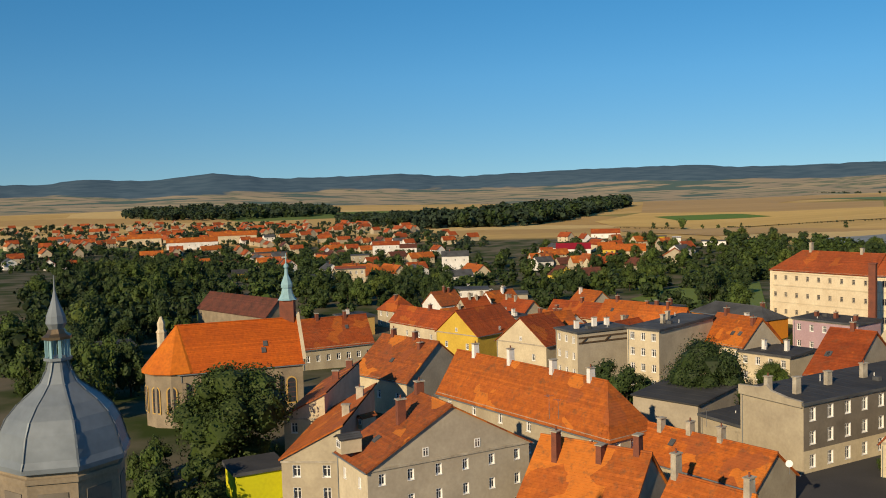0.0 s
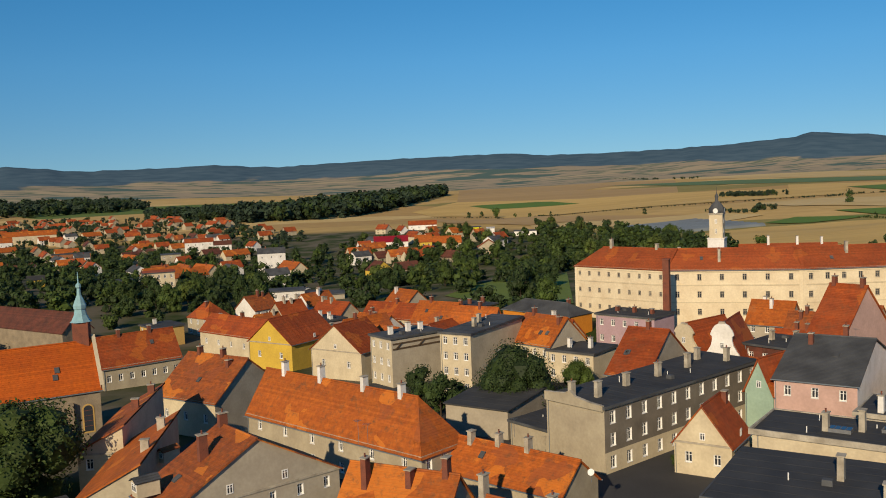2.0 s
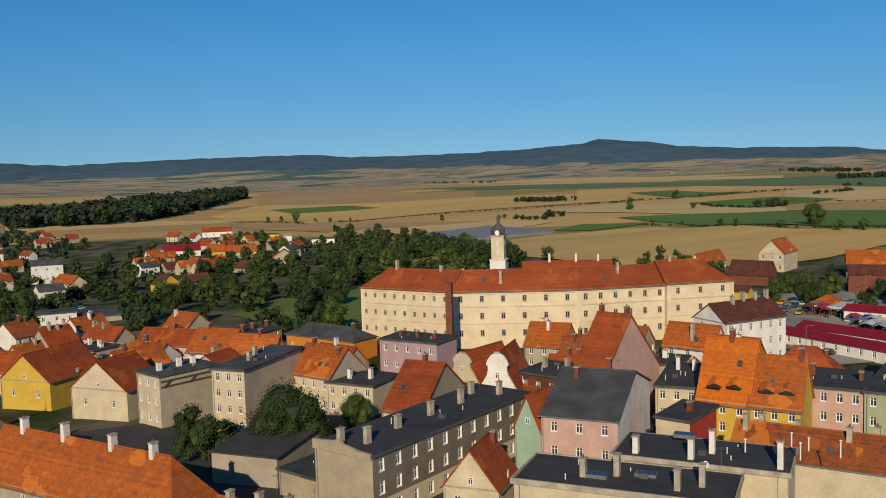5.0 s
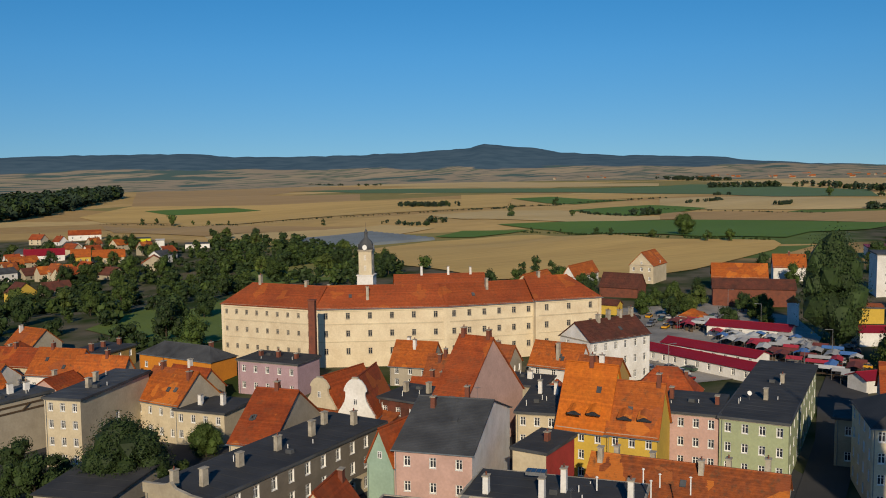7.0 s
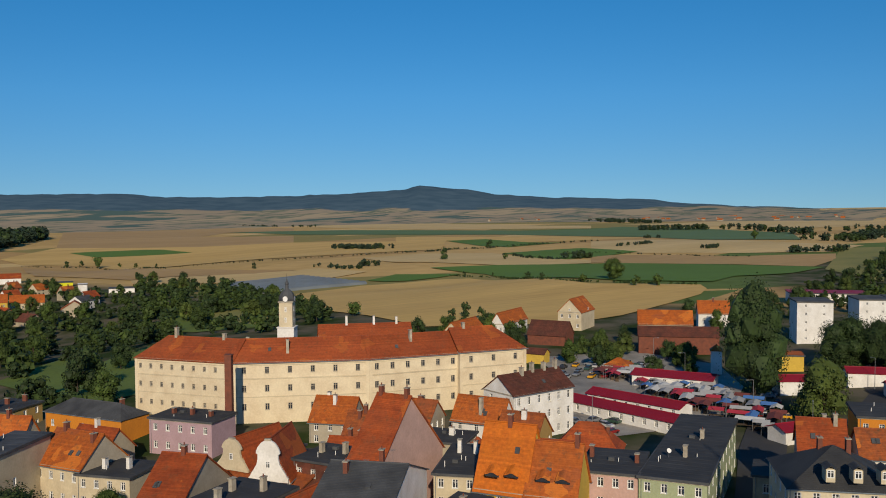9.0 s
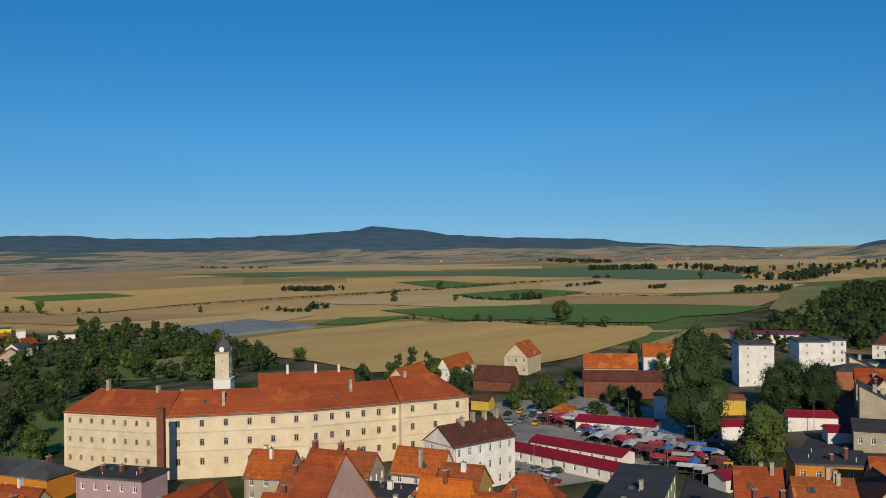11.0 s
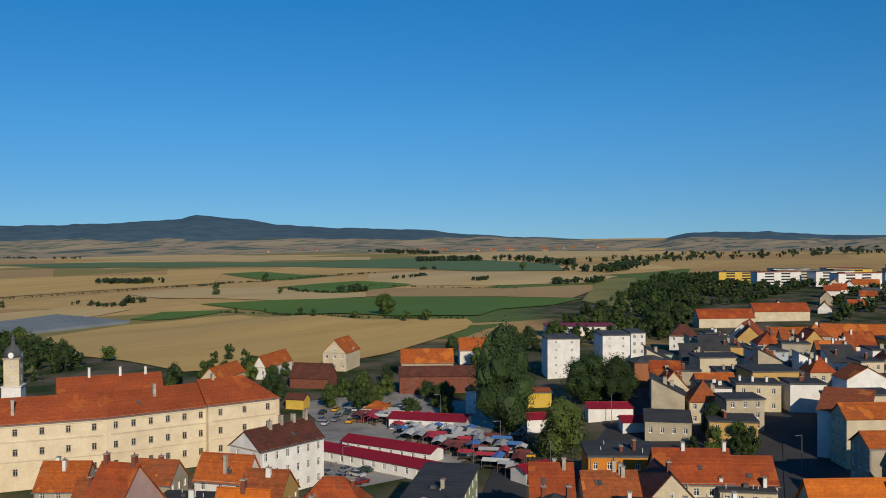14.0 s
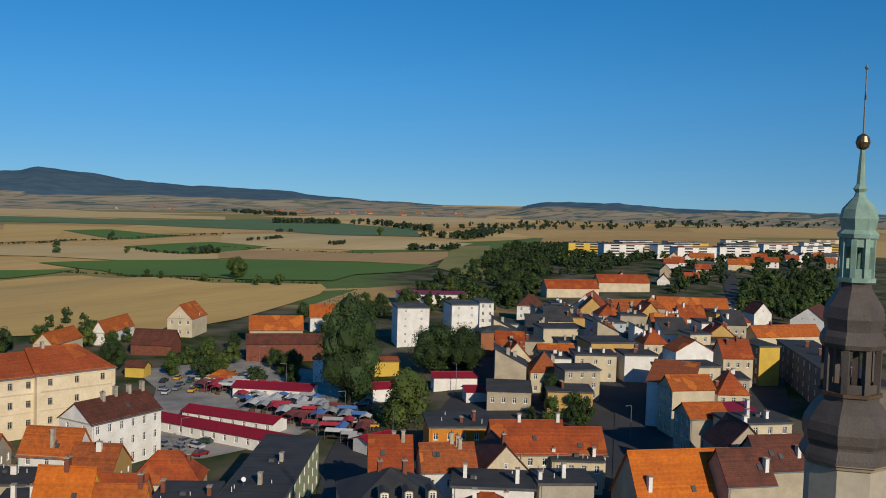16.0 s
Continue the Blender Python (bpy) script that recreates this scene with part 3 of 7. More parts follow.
def plain_material():
    """Farmland: a patchwork of long strips of stubble, ploughed earth and green crops; grass and trodden earth round the town."""
    m = bpy.data.materials.new("farmland")
    m.use_nodes = True
    n, l = m.node_tree.nodes, m.node_tree.links
    b = n["Principled BSDF"]
    b.inputs["Roughness"].default_value, b.inputs["Specular IOR Level"].default_value = 0.97, 0.05
    geo = n.new("ShaderNodeNewGeometry")
    mp = n.new("ShaderNodeMapping")
    mp.inputs["Rotation"].default_value = (0, 0, radians(38))
    mp.inputs["Scale"].default_value = (1 / 700, 1 / 260, 0)
    l.new(geo.outputs["Position"], mp.inputs["Vector"])
    vor = n.new("ShaderNodeTexVoronoi")
    vor.inputs["Scale"].default_value = 1.0
    l.new(mp.outputs[0], vor.inputs["Vector"])
    sep = n.new("ShaderNodeSeparateColor")
    l.new(vor.outputs["Color"], sep.inputs[0])
    ramp = n.new("ShaderNodeValToRGB")
    ramp.color_ramp.interpolation = "CONSTANT"
    cols = [(0.0, (0.62, 0.42, 0.17)), (0.26, (0.52, 0.34, 0.14)), (0.44, (0.70, 0.50, 0.22)), (0.66, (0.57, 0.385, 0.15)), (0.8, (0.14, 0.20, 0.06)), (0.9, (0.32, 0.27, 0.10))]
    ramp.color_ramp.elements[0].color = (*cols[0][1], 1)
    ramp.color_ramp.elements[1].position, ramp.color_ramp.elements[1].color = cols[1][0], (*cols[1][1], 1)
    for p, c in cols[2:]:
        e = ramp.color_ramp.elements.new(p)
        e.color = (*c, 1)
    l.new(sep.outputs[0], ramp.inputs["Fac"])
    fine = n.new("ShaderNodeTexNoise")
    fine.inputs["Scale"].default_value, fine.inputs["Detail"].default_value = 0.05, 8
    l.new(geo.outputs["Position"], fine.inputs["Vector"])
    town = n.new("ShaderNodeMix")
    town.data_type = "RGBA"
    dist = n.new("ShaderNodeVectorMath")
    dist.operation = "DISTANCE"
    dist.inputs[1].default_value = (40, 130, 0)
    l.new(geo.outputs["Position"], dist.inputs[0])
    north = n.new("ShaderNodeVectorMath")
    north.operation = "DISTANCE"
    north.inputs[1].default_value = (-160, 640, -24)
    l.new(geo.outputs["Position"], north.inputs[0])
    east = n.new("ShaderNodeVectorMath")
    east.operation = "DISTANCE"
    east.inputs[1].default_value = (850, 90, 0)
    l.new(geo.outputs["Position"], east.inputs[0])
    wide = n.new("ShaderNodeMath")
    wide.operation = "MINIMUM"
    l.new(dist.outputs["Value"], wide.inputs[0])
    l.new(north.outputs["Value"], wide.inputs[1])
    least = n.new("ShaderNodeMath")
    least.operation = "MINIMUM"
    l.new(wide.outputs[0], least.inputs[0])
    l.new(east.outputs["Value"], least.inputs[1])
    near = n.new("ShaderNodeMapRange")
    near.inputs["From Min"].default_value, near.inputs["From Max"].default_value = 400, 440
    l.new(least.outputs[0], near.inputs["Value"])
    l.new(near.outputs[0], town.inputs[0])
    green = n.new("ShaderNodeValToRGB")
    green.color_ramp.elements[0].position, green.color_ramp.elements[1].position = 0.38, 0.6
    green.color_ramp.elements[0].color, green.color_ramp.elements[1].color = (0.042, 0.066, 0.018, 1), (0.15, 0.13, 0.09, 1)
    l.new(fine.outputs["Fac"], green.inputs["Fac"])
    l.new(green.outputs[0], town.inputs[6])
    l.new(ramp.outputs[0], town.inputs[7])
    grain = n.new("ShaderNodeVectorMath")
    grain.operation = "SCALE"
    val = n.new("ShaderNodeMath")
    val.operation = "MULTIPLY_ADD"
    val.inputs[1].default_value, val.inputs[2].default_value = 0.5 * ALBEDO_SCALE, 0.8 * ALBEDO_SCALE
    l.new(fine.outputs["Fac"], val.inputs[0])
    l.new(town.outputs[2], grain.inputs[0])
    l.new(val.outputs[0], grain.inputs["Scale"])
    l.new(grain.outputs[0], b.inputs["Base Color"])
    return m


land = land_mesh()
land.materials.append(plain_material())
tagged(new("ground", land), "farmland and town ground under stubble, grass and earth", "ground", kind="structure")


def patch(name, pts, mat, lift, label, cuts=5):
    """A flat-lying area that follows the land: a field, a road, a yard."""
    bm = bmesh.new()
    f = bm.faces.new([bm.verts.new((x, y, 0)) for x, y in pts])
    bmesh.ops.triangulate(bm, faces=[f])
    for _ in range(cuts):
        long = [e for e in bm.edges if e.calc_length() > max(12, 0.06 * math.hypot(e.verts[0].co.x - 60, e.verts[0].co.y - 60))]
        if not long:
            break
        bmesh.ops.subdivide_edges(bm, edges=long, cuts=1)
        bmesh.ops.triangulate(bm, faces=[g for g in bm.faces if len(g.verts) > 3])
    for v in bm.verts:
        v.co.z = ground_z(v.co.x, v.co.y) + lift
    bm.normal_update()
    for g in bm.faces:
        if g.normal.z < 0:
            g.normal_flip()
    ob = part(name, bm, mat, smooth=True)
    return tagged(ob, label, name.replace("_", " "), kind="structure")


# ---- far hills: crest by bearing, rising from the plain ----
CREST = [(-60, 0.6), (-40, 0.75), (-26, 0.8), (-24, 0.75), (-21.4, 1.0), (-18.3, 0.86), (-14, 1.2), (-10, 0.83), (-6, 0.84), (-3, 0.92), (1.3, 0.67), (5, 0.78), (8.4, 0.88),
         (12.8, 0.92), (15, 0.95), (18, 0.75), (21, 0.72), (25.5, 0.78), (28, 0.88), (32, 1.1), (33.4, 1.38), (36, 1.18), (38.7, 0.78), (42, 0.6), (47, 0.5), (50, 0.18), (54, -0.02),
         (58, -0.18), (61.5, -0.22), (64, 0.26), (67.5, 0.28), (72, 0.06), (78, 0.05), (90, 0.1), (120, 0.1)]


def crest(az):
    for (a, ea), (b, eb) in zip(CREST, CREST[1:]):
        if a <= az <= b:
            k = (az - a) / (b - a)
            k = k * k * (3 - 2 * k)
            return ea + (eb - ea) * k
    return 0.1


def hill_material():
    """Woods over the slopes, haze blue mixed into their colour, with fields and pasture running up from the plain and a
    few clearings.
    """
    m = bpy.data.materials.new("hazy_wooded_hills")
    m.use_nodes = True
    n, l = m.node_tree.nodes, m.node_tree.links
    b = n["Principled BSDF"]
    b.inputs["Roughness"].default_value, b.inputs["Specular IOR Level"].default_value = 1.0, 0.0
    geo = n.new("ShaderNodeNewGeometry")

    def noisy(scale, detail, stretch=(1, 1, 1)):
        mp, tex = n.new("ShaderNodeMapping"), n.new("ShaderNodeTexNoise")
        mp.inputs["Rotation"].default_value, mp.inputs["Scale"].default_value = (0, 0, radians(35)), stretch
        tex.inputs["Scale"].default_value, tex.inputs["Detail"].default_value = scale, detail
        l.new(geo.outputs["Position"], mp.inputs["Vector"])
        l.new(mp.outputs[0], tex.inputs["Vector"])
        return tex.outputs["Fac"]

    def ramped(value, *stops):
        r = n.new("ShaderNodeValToRGB")
        r.color_ramp.elements[0].position, r.color_ramp.elements[0].color = stops[0][0], (*stops[0][1], 1)
        r.color_ramp.elements[1].position, r.color_ramp.elements[1].color = stops[-1][0], (*stops[-1][1], 1)
        for p, c in stops[1:-1]:
            r.color_ramp.elements.new(p).color = (*c, 1)
        l.new(value, r.inputs["Fac"])
        return r.outputs[0]

    # woods lifted and blued to put distance haze into the colour
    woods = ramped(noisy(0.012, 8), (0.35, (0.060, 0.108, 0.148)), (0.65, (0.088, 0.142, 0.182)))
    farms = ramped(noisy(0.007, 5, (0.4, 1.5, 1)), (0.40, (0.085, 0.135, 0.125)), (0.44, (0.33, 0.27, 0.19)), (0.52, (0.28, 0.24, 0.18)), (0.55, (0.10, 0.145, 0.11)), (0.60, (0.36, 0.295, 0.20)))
    xyz, rise, reach = n.new("ShaderNodeSeparateXYZ"), n.new("ShaderNodeMath"), n.new("ShaderNodeMapRange")
    l.new(geo.outputs["Position"], xyz.inputs[0])
    rise.operation = "MULTIPLY_ADD"
    rise.inputs[1].default_value = 75.0
    l.new(noisy(0.0032, 6), rise.inputs[0])
    l.new(xyz.outputs["Z"], rise.inputs[2])
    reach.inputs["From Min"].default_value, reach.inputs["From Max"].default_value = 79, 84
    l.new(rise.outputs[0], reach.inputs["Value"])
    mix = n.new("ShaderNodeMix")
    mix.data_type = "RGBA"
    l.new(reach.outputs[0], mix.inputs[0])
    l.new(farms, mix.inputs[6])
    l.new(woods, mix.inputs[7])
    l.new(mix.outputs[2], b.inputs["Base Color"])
    return m


def hill_mesh():
    steps = [(2700, 0), (3000, 0.05), (3250, 0.16), (3450, 0.33), (3650, 0.5), (3850, 0.68), (4050, 0.86), (4250, 1.0), (4500, 0.85), (4750, 0.5)]
    verts, faces = [], []
    n = 420
    for i in range(n + 1):
        az = -60 + 180 * i / n
        a = radians(az)
        top = 47 + math.tan(radians(crest(az))) * 4250 + 5 * noise.noise((az * 1.3, 0, 0)) + 2.5 * noise.noise((az * 5, 3, 0))
        for k, (r, f) in enumerate(steps):
            x, y = r * math.sin(a), r * math.cos(a)
            g = ground_z(x, y) - 1
            h = g + (top - g) * f + (7 * noise.noise((x / 300, y / 300, 2)) if 0.1 < f < 0.9 else 0)
            verts.append((x, y, h if f else g - 6))
    k = len(steps)
    for i in range(n):
        for j in range(k - 1):
            a = i * k + j
            faces.append((a, a + 1, a + k + 1, a + k))
    me = bpy.data.meshes.new("hills")
    me.from_pydata(verts, [], faces)
    me.polygons.foreach_set("use_smooth", [True] * len(me.polygons))
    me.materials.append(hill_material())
    return me


tagged(new("backdrop", hill_mesh()), "long wooded hills coloured blue with haze on the horizon", "hills", kind="structure")


# ---- trees ----
def crown_mesh(name, mat, leaves, leaf, lobes, squash=1.0, seed=0, spread=1.0, droop=0.0):
    """A crown of unit height and about unit width, made of lobes covered with small leaf cards round a ragged core."""
    rnd = random.Random(seed)
    verts, faces = [], []
    centres = []
    for i in range(lobes):
        a, z = rnd.uniform(0, 2 * math.pi), rnd.uniform(0.0, 1.0)
        rr = 0.30 * math.sqrt(max(0.05, 1 - (2 * z - 0.85) ** 2)) * rnd.uniform(0.6, 1.1) * spread
        centres.append((Vector((rr * math.cos(a), rr * math.sin(a), 0.16 + 0.68 * z)), rnd.uniform(0.13, 0.22)))
    for c, r in centres:
        core = bmesh.new()
        bmesh.ops.create_icosphere(core, subdivisions=1, radius=r * 0.78)
        base = len(verts)
        for v in core.verts:
            p = v.co * rnd.uniform(0.75, 1.15)
            verts.append((c.x + p.x, c.y + p.y, c.z + p.z * squash))
        core.verts.ensure_lookup_table()
        for f in core.faces:
            faces.append(tuple(base + v.index for v in f.verts))
        core.free()
    for i in range(leaves):
        c, r = centres[rnd.randrange(lobes)]
        d = Vector((rnd.gauss(0, 1), rnd.gauss(0, 1), rnd.gauss(0.25, 1))).normalized()
        p = c + Vector((d.x, d.y, d.z * squash)) * r * rnd.uniform(0.78, 1.2)
        p.z -= droop * rnd.random() * 0.25
        u = d.orthogonal().normalized()
        u.rotate(Matrix.Rotation(rnd.uniform(0, 6.28), 3, d))
        v = d.cross(u)
        tilt = Vector((rnd.gauss(0, 0.5), rnd.gauss(0, 0.5), rnd.gauss(0, 0.5)))
        u, v = (u + tilt * 0.6).normalized() * leaf * rnd.uniform(0.6, 1.2), (v - tilt * 0.6).normalized() * leaf * rnd.uniform(0.6, 1.2)
        b = len(verts)
        verts.extend([p - u, p - v * 0.6, p + u, p + v * 0.8 + d * leaf * 0.3])
        faces.append((b, b + 1, b + 2, b + 3))
    me = bpy.data.meshes.new(name)
    me.from_pydata([tuple(v) for v in verts], [], faces)
    me.materials.append(M[mat])
    return me


def trunk_mesh(seed=0):
    rnd = random.Random(seed)
    bm = lathe([(0.035, -0.06), (0.026, 0.02), (0.02, 0.2), (0.014, 0.45), (0.006, 0.7)], 7)
    for k in range(5):
        a = k * 1.3 + rnd.random()
        z = 0.14 + 0.09 * k
        base, tip = Vector((0, 0, z)), Vector((0.24 * math.cos(a), 0.24 * math.sin(a), z + 0.2))
        q = (tip - base).to_track_quat("Z", "Y").to_matrix().to_4x4()
        limb = lathe([(0.012, 0), (0.007, (tip - base).length * 0.6), (0.003, (tip - base).length)], 5)
        bmesh.ops.transform(limb, matrix=Matrix.Translation(base) @ q, verts=limb.verts)
        tmp = bpy.data.meshes.new("limb")
        limb.to_mesh(tmp)
        limb.free()
        bm.from_mesh(tmp)
        bpy.data.meshes.remove(tmp)
    return finish(bm, "trunk", "bark")


TRUNKS = [trunk_mesh(s) for s in range(3)]
CROWNS = {
    "near": [crown_mesh("crown", "leaf", 13000, 0.0155, 40, seed=1, spread=1.12), crown_mesh("crown", "leaf_dark", 13000, 0.0155, 40, seed=2, spread=1.12)],
    "mid": [crown_mesh("crown", k, 1200, 0.036, 18, seed=10 + i) for i, k in enumerate(("leaf", "leaf_dark", "leaf", "leaf_dark", "leaf_light"))],
    "far": [crown_mesh("crown", k, 170, 0.08, 9, seed=20 + i) for i, k in enumerate(("leaf", "leaf_dark", "leaf_dark", "leaf", "leaf_dark"))],
    "tiny": [crown_mesh("crown", k, 70, 0.12, 5, seed=60 + i) for i, k in enumerate(("leaf_dark", "leaf"))],
    "tall": [crown_mesh("crown", "leaf_dark", 8000, 0.0135, 44, seed=31, spread=0.8)],
    "willow": [crown_mesh("crown", "leaf_light", 4200, 0.024, 22, seed=41, droop=1.0)],
}
tree_rnd = random.Random(7)


def tree(x, y, h, width=None, kind="mid", variant=None, label="broad leafy green tree in full summer leaf", group="", lift=0.0):
    crowns = CROWNS[kind]
    v = tree_rnd.randrange(len(crowns)) if variant is None else variant
    width = width or h * tree_rnd.uniform(0.75, 1.0)
    top = empty("tree", pose(x, y, ground_z(x, y) + lift, 0, 0, tree_rnd.uniform(0, 360)), label, "tree", group)
    top.scale = (1, 1, 1)
    for name, me in (("trunk", TRUNKS[v % 3]), ("crown", crowns[v])):
        ob = part(name, me, None, top)
        ob.scale = (width, width, h)
    return top


def inside(p, poly):
    c = False
    for (xa, ya), (xb, yb) in zip(poly, poly[1:] + poly[:1]):
        if (ya > p[1]) != (yb > p[1]) and p[0] < (xb - xa) * (p[1] - ya) / (yb - ya) + xa:
            c = not c
    return c


def scatter(poly, count, seed, gap=0.0):
    rnd = random.Random(seed)
    xs, ys = [p[0] for p in poly], [p[1] for p in poly]
    out, tries = [], 0
    while len(out) < count and tries < count * 60:
        tries += 1
        p = (rnd.uniform(min(xs), max(xs)), rnd.uniform(min(ys), max(ys)))
        if inside(p, poly) and all((p[0] - q[0]) ** 2 + (p[1] - q[1]) ** 2 > gap * gap for q in out):
            out.append(p)
    return out


def grove(poly, count, h0, h1, seed, kind="mid", gap=3.0, label="broad leafy green tree among neighbouring trees", group="trees"):
    rnd = random.Random(seed)
    for x, y in scatter(poly, count, seed, gap):
        if not free(x, y, 1.5):
            continue
        tree(x, y, rnd.uniform(h0, h1), kind=kind, label=label, group=group)


def hedge_wood(poly, count, h0, h1, seed, label, clear=False):
    """A far wood or hedge that nobody could count: many small crowns in one mesh."""
    rnd = random.Random(seed)
    bm_v, bm_f, shade = [], [], []
    src = [([v.co.copy() for v in me.vertices], [tuple(p.vertices) for p in me.polygons]) for me in CROWNS["far" if clear and math.hypot(*poly[0]) < 560 else "tiny"][:2]]
    for x, y in scatter(poly, count, seed):
        if clear and not free(x, y, 2):
            continue
        vs, fs = src[rnd.randrange(2)]
        h = rnd.uniform(h0, h1)
        w = h * rnd.uniform(0.8, 1.3)
        a = rnd.uniform(0, 6.28)
        ca, sa, g, b = math.cos(a), math.sin(a), ground_z(x, y) - h * 0.12, len(bm_v)
        bm_v.extend((x + w * (ca * v.x - sa * v.y), y + w * (sa * v.x + ca * v.y), g + h * v.z) for v in vs)
        bm_f.extend(tuple(b + i for i in f) for f in fs)
        shade.extend([rnd.choice((0, 0, 1))] * len(fs))
    me = bpy.data.meshes.new("wood")
    me.from_pydata(bm_v, [], bm_f)
    # past 900 m the crowns take the haze-tinted leaf colour
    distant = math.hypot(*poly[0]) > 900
    me.materials.append(M["leaf_hazed" if distant else "leaf_dark"])
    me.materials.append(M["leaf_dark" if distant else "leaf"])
    me.polygons.foreach_set("material_index", shade)
    return tagged(new("wood", me), label, "wood", kind="stuff")


# ---- far houses: a few types, built once and copied ----
def cottage(w, d, eave, rise, wall, tiles, label, cols):
    top = empty("house", Matrix.Identity(4), label, "house", "far houses")
    bm = bmesh.new()
    c = [(0, 0), (w, 0), (w, d), (0, d)]
    for k in range(4):
        wall_face(bm, c[k], c[(k + 1) % 4], -2, eave, [])
    for xx, order in ((0, 1), (w, -1)):
        bm.faces.new([bm.verts.new(v) for v in ((xx, d, eave), (xx, 0, eave), (xx, d / 2, eave + rise - 0.1))][::order])
    part("wall", bm, wall, top)
    bm = bmesh.new()
    s, o = rise / (d / 2), 0.45
    e = eave - s * o
    slope(bm, (-o, -o, e), (w + o, -o, e), (-o, d / 2, eave + rise), (w + o, d / 2, eave + rise), course=1.4)
    slope(bm, (w + o, d + o, e), (-o, d + o, e), (w + o, d / 2, eave + rise), (-o, d / 2, eave + rise), course=1.4)
    part("roof", bm, tiles, top)
    part("chimney", boxes((w * 0.6, d * 0.42, eave, w * 0.6 + 0.6, d * 0.42 + 0.7, eave + rise + 1.1)), "brick", top)
    pane = finish(boxes((-0.6, -0.05, 0, 0.6, 0.1, 1.5)), "window", "glass")
    for f in range(1 if eave < 4.5 else 2):
        for k in range(2):
            part("window", pane, None, top, m=pose(w * (k + 0.5) / 2, 0.03, 0.9 + 2.6 * f))
    return top


def suburb(poly, count, seed, label):
    rnd = random.Random(seed)
    kinds = [(11, 9, 3.6, 4.6, "white", "tile_red", 3), (14, 9, 5.4, 4.2, "cream", "tile_red", 3), (10, 9, 5.6, 4.8, "beige", "tile_old", 2), (16, 10, 3.4, 4.4, "beige", "tile_brown", 3),
             (12, 9, 5.6, 4.0, "white", "tile_red", 2), (22, 10, 5.0, 4.4, "cream", "tile_orange", 3), (13, 10, 6.5, 3.2, "white", "bitumen_grey", 3)]
    made = {}
    for x, y in scatter(poly, count, seed, 15.0):
        if not free(x, y, 9):
            continue
        k = rnd.randrange(len(kinds))
        m = pose(x, y, ground_z(x, y), 0, 0, rnd.choice((20, 32, -58, -64, 28, 118)) + rnd.uniform(-6, 6))
        if k in made:
            copy_thing(made[k], m)
        else:
            w, d, eave, rise, wall, tiles, cols = kinds[k]
            made[k] = cottage(w, d, eave, rise, wall, tiles, label, cols)
            made[k].matrix_basis = m


def far_houses(poly, count, seed, label):
    """Houses too far to tell apart, joined."""
    rnd = random.Random(seed)
    walls, roofs = bmesh.new(), bmesh.new()
    for x, y in scatter(poly, count, seed, 11.0):
        if not free(x, y, 9):
            continue
        w, d, e, r = rnd.uniform(9, 18), rnd.uniform(8, 10), rnd.uniform(3.5, 6), rnd.uniform(3.5, 5)
        m = pose(x, y, ground_z(x, y), 0, 0, rnd.choice((20, 32, -58, -64)) + rnd.uniform(-8, 8))
        T = lambda *p: m @ Vector(p)
        c = [(0, 0), (w, 0), (w, d), (0, d)]
        for k in range(4):
            p, q = c[k], c[(k + 1) % 4]
            quad(walls, T(*p, -2), T(*q, -2), T(*q, e), T(*p, e))
        for xx in (0, w):
            walls.faces.new([walls.verts.new(T(*p)) for p in ((xx, 0, e), (xx, d, e), (xx, d / 2, e + r - 0.1))])
        quad(roofs, T(-0.4, -0.5, e - 0.3), T(w + 0.4, -0.5, e - 0.3), T(w + 0.4, d / 2, e + r), T(-0.4, d / 2, e + r))
        quad(roofs, T(w + 0.4, d + 0.5, e - 0.3), T(-0.4, d + 0.5, e - 0.3), T(-0.4, d / 2, e + r), T(w + 0.4, d / 2, e + r))
    top = tagged(part("far_houses", walls, "beige"), label, "houses", kind="stuff")
    tagged(part("far_roofs", roofs, M["tile_red"] if seed % 2 else M["tile_orange"], top), "red tiled roofs", kind="stuff")


